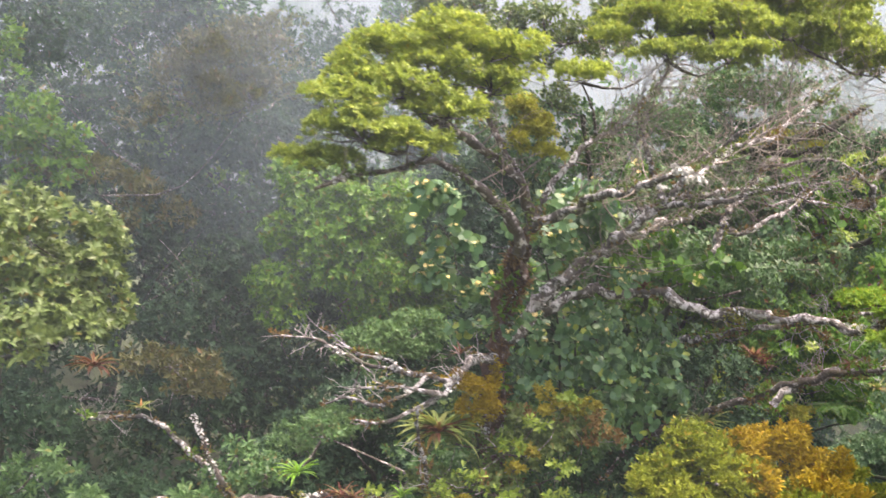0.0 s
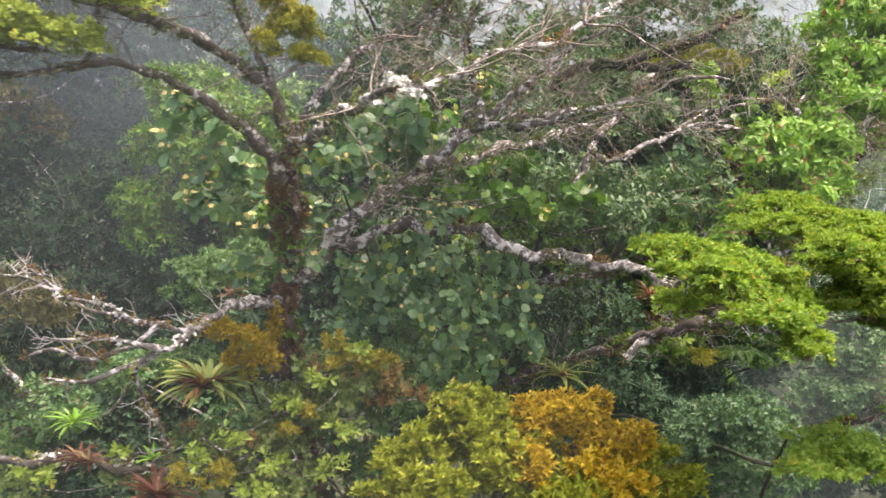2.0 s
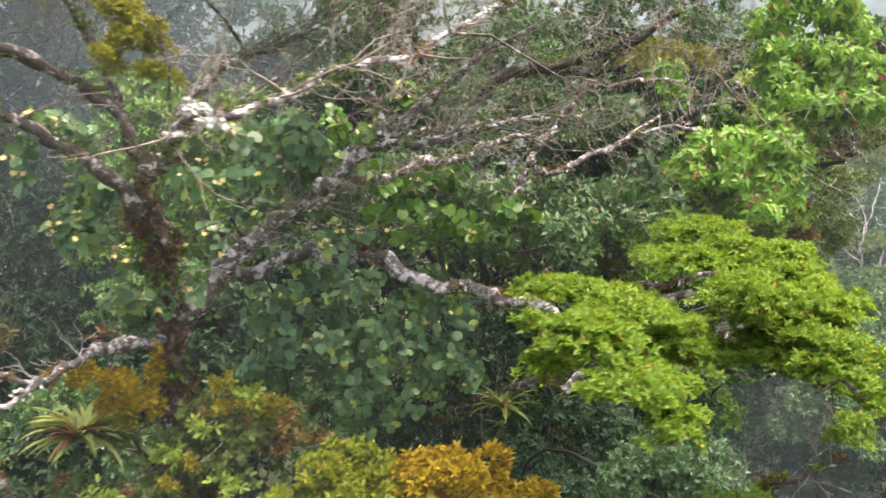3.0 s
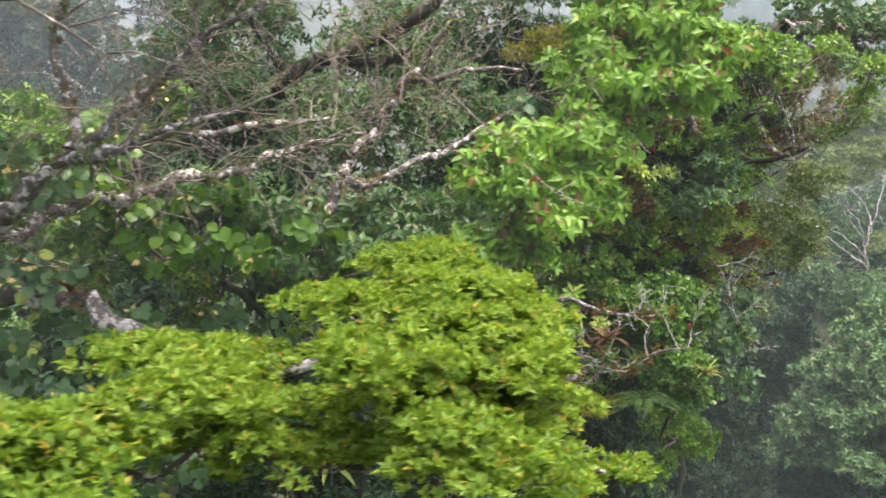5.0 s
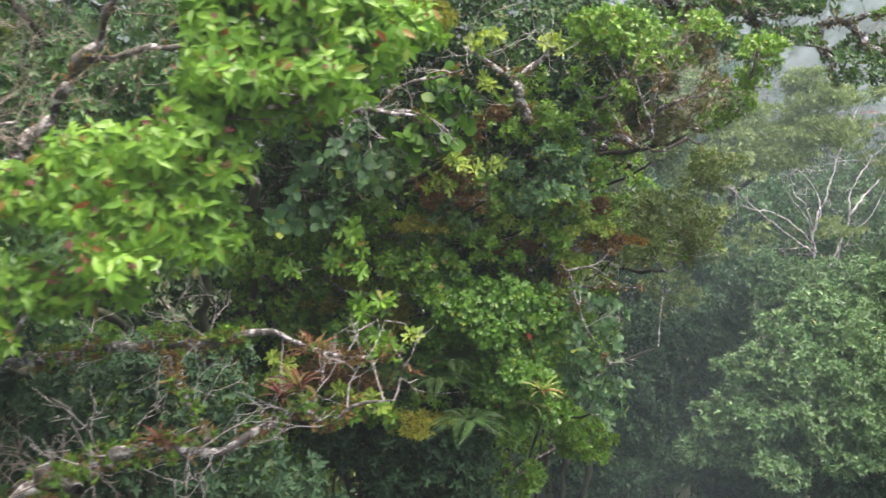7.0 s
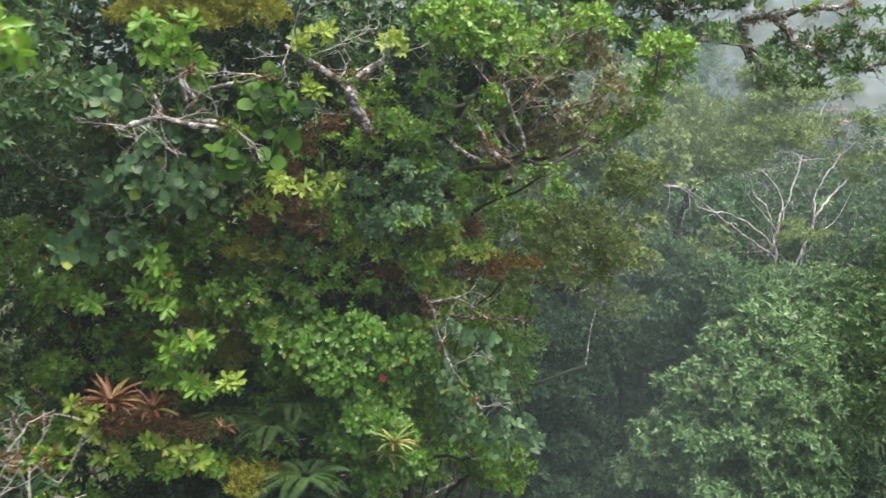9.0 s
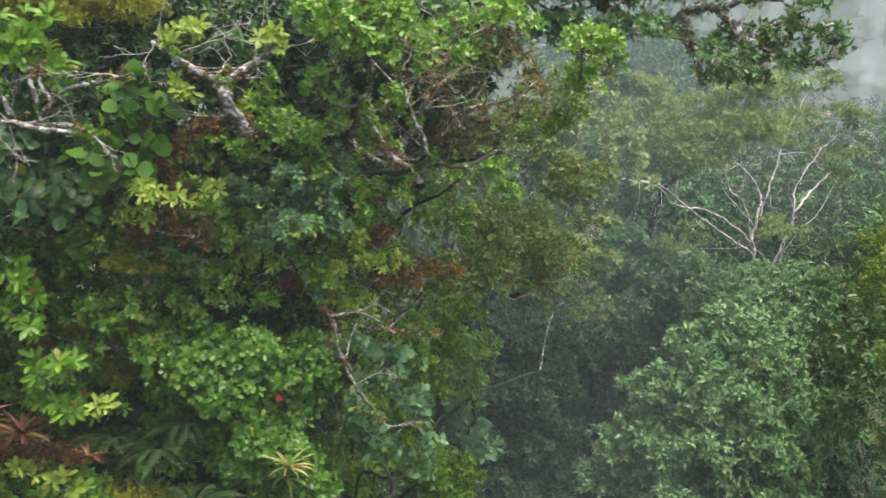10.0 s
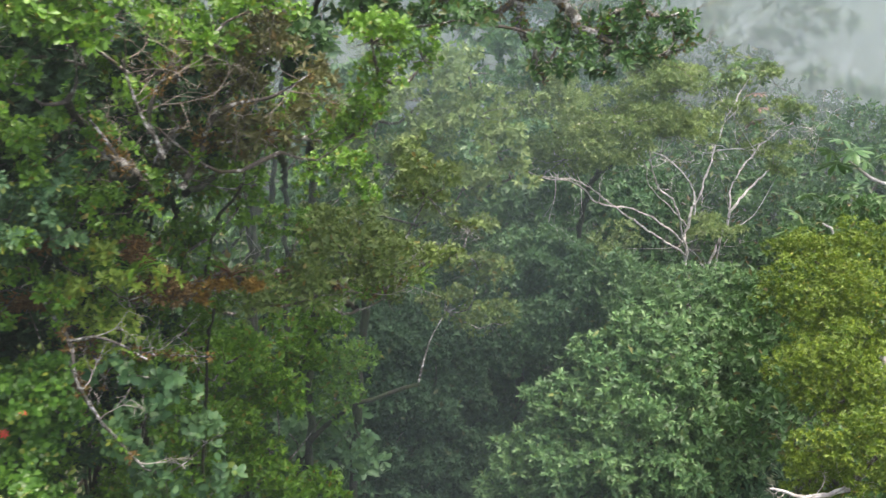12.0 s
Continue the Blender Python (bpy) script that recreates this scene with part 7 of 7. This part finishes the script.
def white_stems():
    rng = np.random.default_rng(50)
    tree = thing("white_barked_tree", (12.2, 29.3, float(ground_height(12.2, 29.3))), "slender tree with crooked white stems", "tree")
    for pts in (
        [(12.20, 29.30, 0.50, 0.104), (12.32, 29.20, 4.48, 0.044), (12.16, 29.10, 5.73, 0.037), (12.11, 29.20, 6.65, 0.034), (12.35, 29.30, 7.44, 0.024), (12.54, 29.40, 8.23, 0.019), (12.79, 29.60, 9.13, 0.019), (13.31, 30.00, 10.17, 0.014)],
        [(12.60, 29.30, 1.00, 0.071), (12.48, 29.40, 4.86, 0.031), (12.73, 29.50, 5.75, 0.028), (13.06, 29.70, 6.63, 0.028), (13.22, 29.80, 7.10, 0.028), (13.74, 30.20, 7.68, 0.023), (14.20, 30.50, 8.08, 0.014)],
        [(13.10, 29.70, 6.83, 0.023), (13.11, 29.80, 7.56, 0.018), (13.40, 30.00, 8.09, 0.018), (13.96, 30.60, 8.67, 0.019), (14.81, 31.20, 9.22, 0.014)],
        [(13.97, 30.60, 8.63, 0.013), (13.43, 30.40, 8.43, 0.013), (12.76, 30.20, 8.37, 0.009)],
        [(12.08, 29.10, 6.26, 0.022), (11.46, 28.60, 6.77, 0.021), (10.78, 28.00, 7.14, 0.016), (10.02, 27.40, 7.31, 0.016), (9.52, 26.60, 7.81, 0.015), (8.86, 25.80, 7.98, 0.012), (8.54, 25.40, 8.17, 0.007)],
        [(12.11, 29.20, 6.65, 0.018), (11.70, 28.80, 7.08, 0.014), (11.10, 28.00, 7.67, 0.012), (10.90, 27.40, 8.21, 0.009), (10.35, 26.40, 8.73, 0.007)],
        [(12.12, 29.10, 6.13, 0.024), (11.73, 28.60, 7.24, 0.020), (11.29, 28.20, 7.65, 0.018), (11.01, 27.60, 8.44, 0.013), (11.02, 27.00, 9.18, 0.008)],
        [(12.11, 29.10, 6.00, 0.024), (11.21, 28.40, 6.60, 0.021), (10.40, 27.80, 7.18, 0.017), (9.76, 27.20, 7.69, 0.016), (9.40, 26.80, 7.86, 0.013), (8.74, 26.00, 7.98, 0.010)],
        [(12.27, 29.30, 6.91, 0.020), (12.16, 29.40, 7.55, 0.018), (11.49, 29.00, 8.21, 0.014), (10.69, 28.40, 8.45, 0.010)],
    ):
        limb(pts, tree, BARK_WHITE, rng, "stem", "", 0.1, 7, wiggle=0.9)
        line = spline(pts, 0.2)
        spots = line[len(line) // 2 :, :3]
        starts = spots[rng.integers(0, len(spots), 5)]
        mesh_part("twig_tangle", *twig_spray(rng, starts, rng.normal(size=(5, 3)) + (0, 0, 0.6), 0.8, 2, 0.009, 3, 0.9), BARK_WHITE, tree, "fine white twigs", kind="stuff")
    umbrella_leaves(tree, ((13.33, 30.3, 10.5), (12.93, 30.3, 10.38), (13.77, 30.3, 10.45), (13.57, 30.2, 10.03), (12.67, 30.3, 10.09), (14.37, 30.6, 9.6), (14.68, 30.9, 9.43), (14.91, 31.1, 9.33), (12.89, 30.2, 9.77),
        (13.61, 30.3, 9.07), (14.13, 30.5, 8.97), (14.24, 30.5, 8.58), (14.3, 30.5, 8.1), (13.4, 30.0, 7.38), (13.1, 30.0, 10.2), (13.5, 30.3, 10.25), (14.5, 30.8, 9.2)), 0.28, PALE, 61)
    umbrella_leaves(tree, ((13.48, 30.1, 9.73), (13.58, 30.1, 9.39), (13.49, 30.1, 9.08)), 0.26, WITHERED, 62, "withered pinkish umbrella leaf")


def umbrella_mesh(material, seed):
    """A leaf of nine drooping lobes that spread from its middle, a unit across."""
    rng = np.random.default_rng(seed)
    v, f = [], []
    for i in range(9):
        a = i * 2 * math.pi / 9 + rng.normal() * 0.07
        ln, fall = rng.uniform(0.85, 1.1), rng.uniform(0.15, 0.4)
        c, q, n = math.cos(a), math.sin(a), len(v)
        for t, w in ((0.06, 0.02), (0.35, 0.1), (0.7, 0.15), (0.92, 0.09), (1.0, 0.01)):
            x, z = t * ln, 0.06 * t - fall * t * t
            v += [(x * c - w * q, x * q + w * c, z - 0.03 * t), (x * c, x * q, z), (x * c + w * q, x * q - w * c, z - 0.03 * t)]
        for t in range(4):
            for u in (0, 1):
                b = n + t * 3 + u
                f.append((b, b + 1, b + 4, b + 3))
    me = bpy.data.meshes.new("umbrella_leaf")
    me.from_pydata(v, [], f)
    me.materials.append(material)
    return me


def umbrella_leaves(tree, spots, size, material, seed, label=""):
    rng = np.random.default_rng(seed)
    made = [umbrella_mesh(material, seed + i) for i in range(3)]
    for i, p in enumerate(spots):
        ob = tagged(new("leaf", made[i % 3]), label)
        ob.parent = tree
        s = size * rng.uniform(0.8, 1.15)
        ob.matrix_basis = Matrix.LocRotScale(Vector(p) - tree.location, Euler((rng.normal() * 0.3 + 0.3, rng.normal() * 0.3, rng.uniform(0, 6))), (s, s, s))


white_stems()


def umbrella_tree():
    rng = np.random.default_rng(58)
    foot = (15.6, 25.6)
    z = float(ground_height(*foot))
    tree = thing("umbrella_leaf_tree", (*foot, z), "pale-stemmed tree with lobed umbrella leaves", "tree")
    limb([(*foot, z - 0.1, 0.09), (15.5, 25.5, 4.0, 0.07), (15.4, 25.2, 7.6, 0.05), (15.26, 25.0, 8.2, 0.04), (14.66, 25.0, 8.42, 0.03), (14.25, 25.0, 8.71, 0.02)], tree, BARK_WHITE, rng, "stem", step=0.2)
    limb([(15.45, 25.3, 6.4, 0.04), (14.34, 25.0, 7.22, 0.03), (14.12, 25.0, 7.46, 0.024), (13.96, 25.0, 7.56, 0.014)], tree, BARK_WHITE, rng, "stem", step=0.15)
    umbrella_leaves(tree, ((13.61, 25.0, 8.05), (13.51, 25.0, 7.7), (13.47, 25.0, 7.37), (13.84, 25.0, 7.37), (14.11, 25.0, 9.06), (13.95, 25.0, 8.83), (14.34, 25.0, 8.87), (14.07, 25.0, 8.63), (14.28, 25.0, 8.09), (14.6, 25.2, 8.7), (15.0, 25.0, 8.9)), 0.32, PALE, 71)


umbrella_tree()


# ---- forest behind, from the near slope to the far hillside ----
def forest():
    rng = np.random.default_rng(77)
    spots = []
    for x0, x1, y0, y1, n, h0, h1, r0, r1, size in (
        (-16, -5, 17.5, 27, 13, 8, 15, 1.2, 2.0, 0.19), (-6, 4, 17.5, 24, 9, 5.5, 9, 1.0, 1.6, 0.18), (-2, 8, 28, 36, 8, 6, 10, 1.4, 2.2, 0.26),
        (8, 26, 33, 43, 12, 6, 9, 1.5, 2.3, 0.24), (-28, 45, 44, 75, 34, 8, 13, 2.2, 3.6, 0.42), (15, 21, 23, 31, 4, 7, 10, 1.2, 1.8, 0.22), (8, 46, 50, 60, 14, 8, 12, 2.2, 3.4, 0.4)):
        for _ in range(n):
            spots.append((rng.uniform(x0, x1), rng.uniform(y0, y1), rng.uniform(h0, h1), rng.uniform(r0, r1), size))
    spots += [(2.0, 32.0, 14.0, 1.9, 0.24), (5.0, 35.0, 16.0, 2.1, 0.26), (8.0, 38.5, 17.5, 2.3, 0.28), (12.0, 46.0, 20.0, 2.8, 0.36), (-5.4, 25.0, 16.0, 1.7, 0.2), (-3.6, 29.0, 17.5, 1.9, 0.22), (-7.4, 28.0, 18.5, 2.0, 0.22)]
    for x, y, h, r, size in spots:
        g = float(ground_height(x, y))
        mat = (GREEN, DARK, OLIVE, DARK)[rng.integers(0, 4)]
        clumps = []
        for i in range(9):
            a, q, u = rng.uniform(0, 6.28), rng.uniform(0.2, 1.0), (i + rng.uniform(0, 1)) / 9
            q *= 1.15 - 0.6 * u
            clumps.append((x + r * q * math.cos(a), y + r * q * math.sin(a), g + h * (0.12 + 0.88 * u), r * rng.uniform(0.4, 0.65), r * rng.uniform(0.35, 0.55)))
        leafy_plant("forest_tree", (x, y), clumps, mat, int(rng.integers(1, 9999)), size * (1.5 if y < 43 else 1.0), size * (0.65 if y < 43 else 0.45), "misty forest tree with a dense uneven crown", "tree", 5, 0.33, LEAF_TINY, stem=0.14, hub=(x, y, g + h * 0.4), inner=1)


forest()


# ---- sheets that stand in for haze ----
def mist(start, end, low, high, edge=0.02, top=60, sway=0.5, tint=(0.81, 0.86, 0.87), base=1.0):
    """A slightly billowing sheet over the line from start to end, standing in for haze."""
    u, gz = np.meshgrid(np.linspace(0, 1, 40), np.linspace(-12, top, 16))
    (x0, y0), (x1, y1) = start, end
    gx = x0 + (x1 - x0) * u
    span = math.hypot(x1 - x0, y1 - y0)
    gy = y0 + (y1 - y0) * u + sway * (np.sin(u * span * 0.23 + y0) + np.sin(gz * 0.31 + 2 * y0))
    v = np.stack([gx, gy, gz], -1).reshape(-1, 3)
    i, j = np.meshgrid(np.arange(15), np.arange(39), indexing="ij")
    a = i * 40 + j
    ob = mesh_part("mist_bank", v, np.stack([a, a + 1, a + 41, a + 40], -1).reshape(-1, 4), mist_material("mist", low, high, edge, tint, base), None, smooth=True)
    tagged(ob, "pale sheet standing in for drifting mist", "mist", kind="structure")


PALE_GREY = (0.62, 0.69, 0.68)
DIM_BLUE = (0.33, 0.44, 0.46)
# Faint sheet just ahead of the path, added to lift the darks.
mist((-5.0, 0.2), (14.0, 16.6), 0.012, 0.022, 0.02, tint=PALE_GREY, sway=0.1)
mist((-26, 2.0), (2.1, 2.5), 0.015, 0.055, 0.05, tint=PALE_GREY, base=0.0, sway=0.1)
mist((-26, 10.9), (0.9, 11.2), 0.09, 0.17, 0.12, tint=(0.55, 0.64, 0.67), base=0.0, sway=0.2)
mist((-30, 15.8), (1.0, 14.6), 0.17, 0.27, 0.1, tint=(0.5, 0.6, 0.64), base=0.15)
# Valley haze: the weaker light down there is put into these darker tints.
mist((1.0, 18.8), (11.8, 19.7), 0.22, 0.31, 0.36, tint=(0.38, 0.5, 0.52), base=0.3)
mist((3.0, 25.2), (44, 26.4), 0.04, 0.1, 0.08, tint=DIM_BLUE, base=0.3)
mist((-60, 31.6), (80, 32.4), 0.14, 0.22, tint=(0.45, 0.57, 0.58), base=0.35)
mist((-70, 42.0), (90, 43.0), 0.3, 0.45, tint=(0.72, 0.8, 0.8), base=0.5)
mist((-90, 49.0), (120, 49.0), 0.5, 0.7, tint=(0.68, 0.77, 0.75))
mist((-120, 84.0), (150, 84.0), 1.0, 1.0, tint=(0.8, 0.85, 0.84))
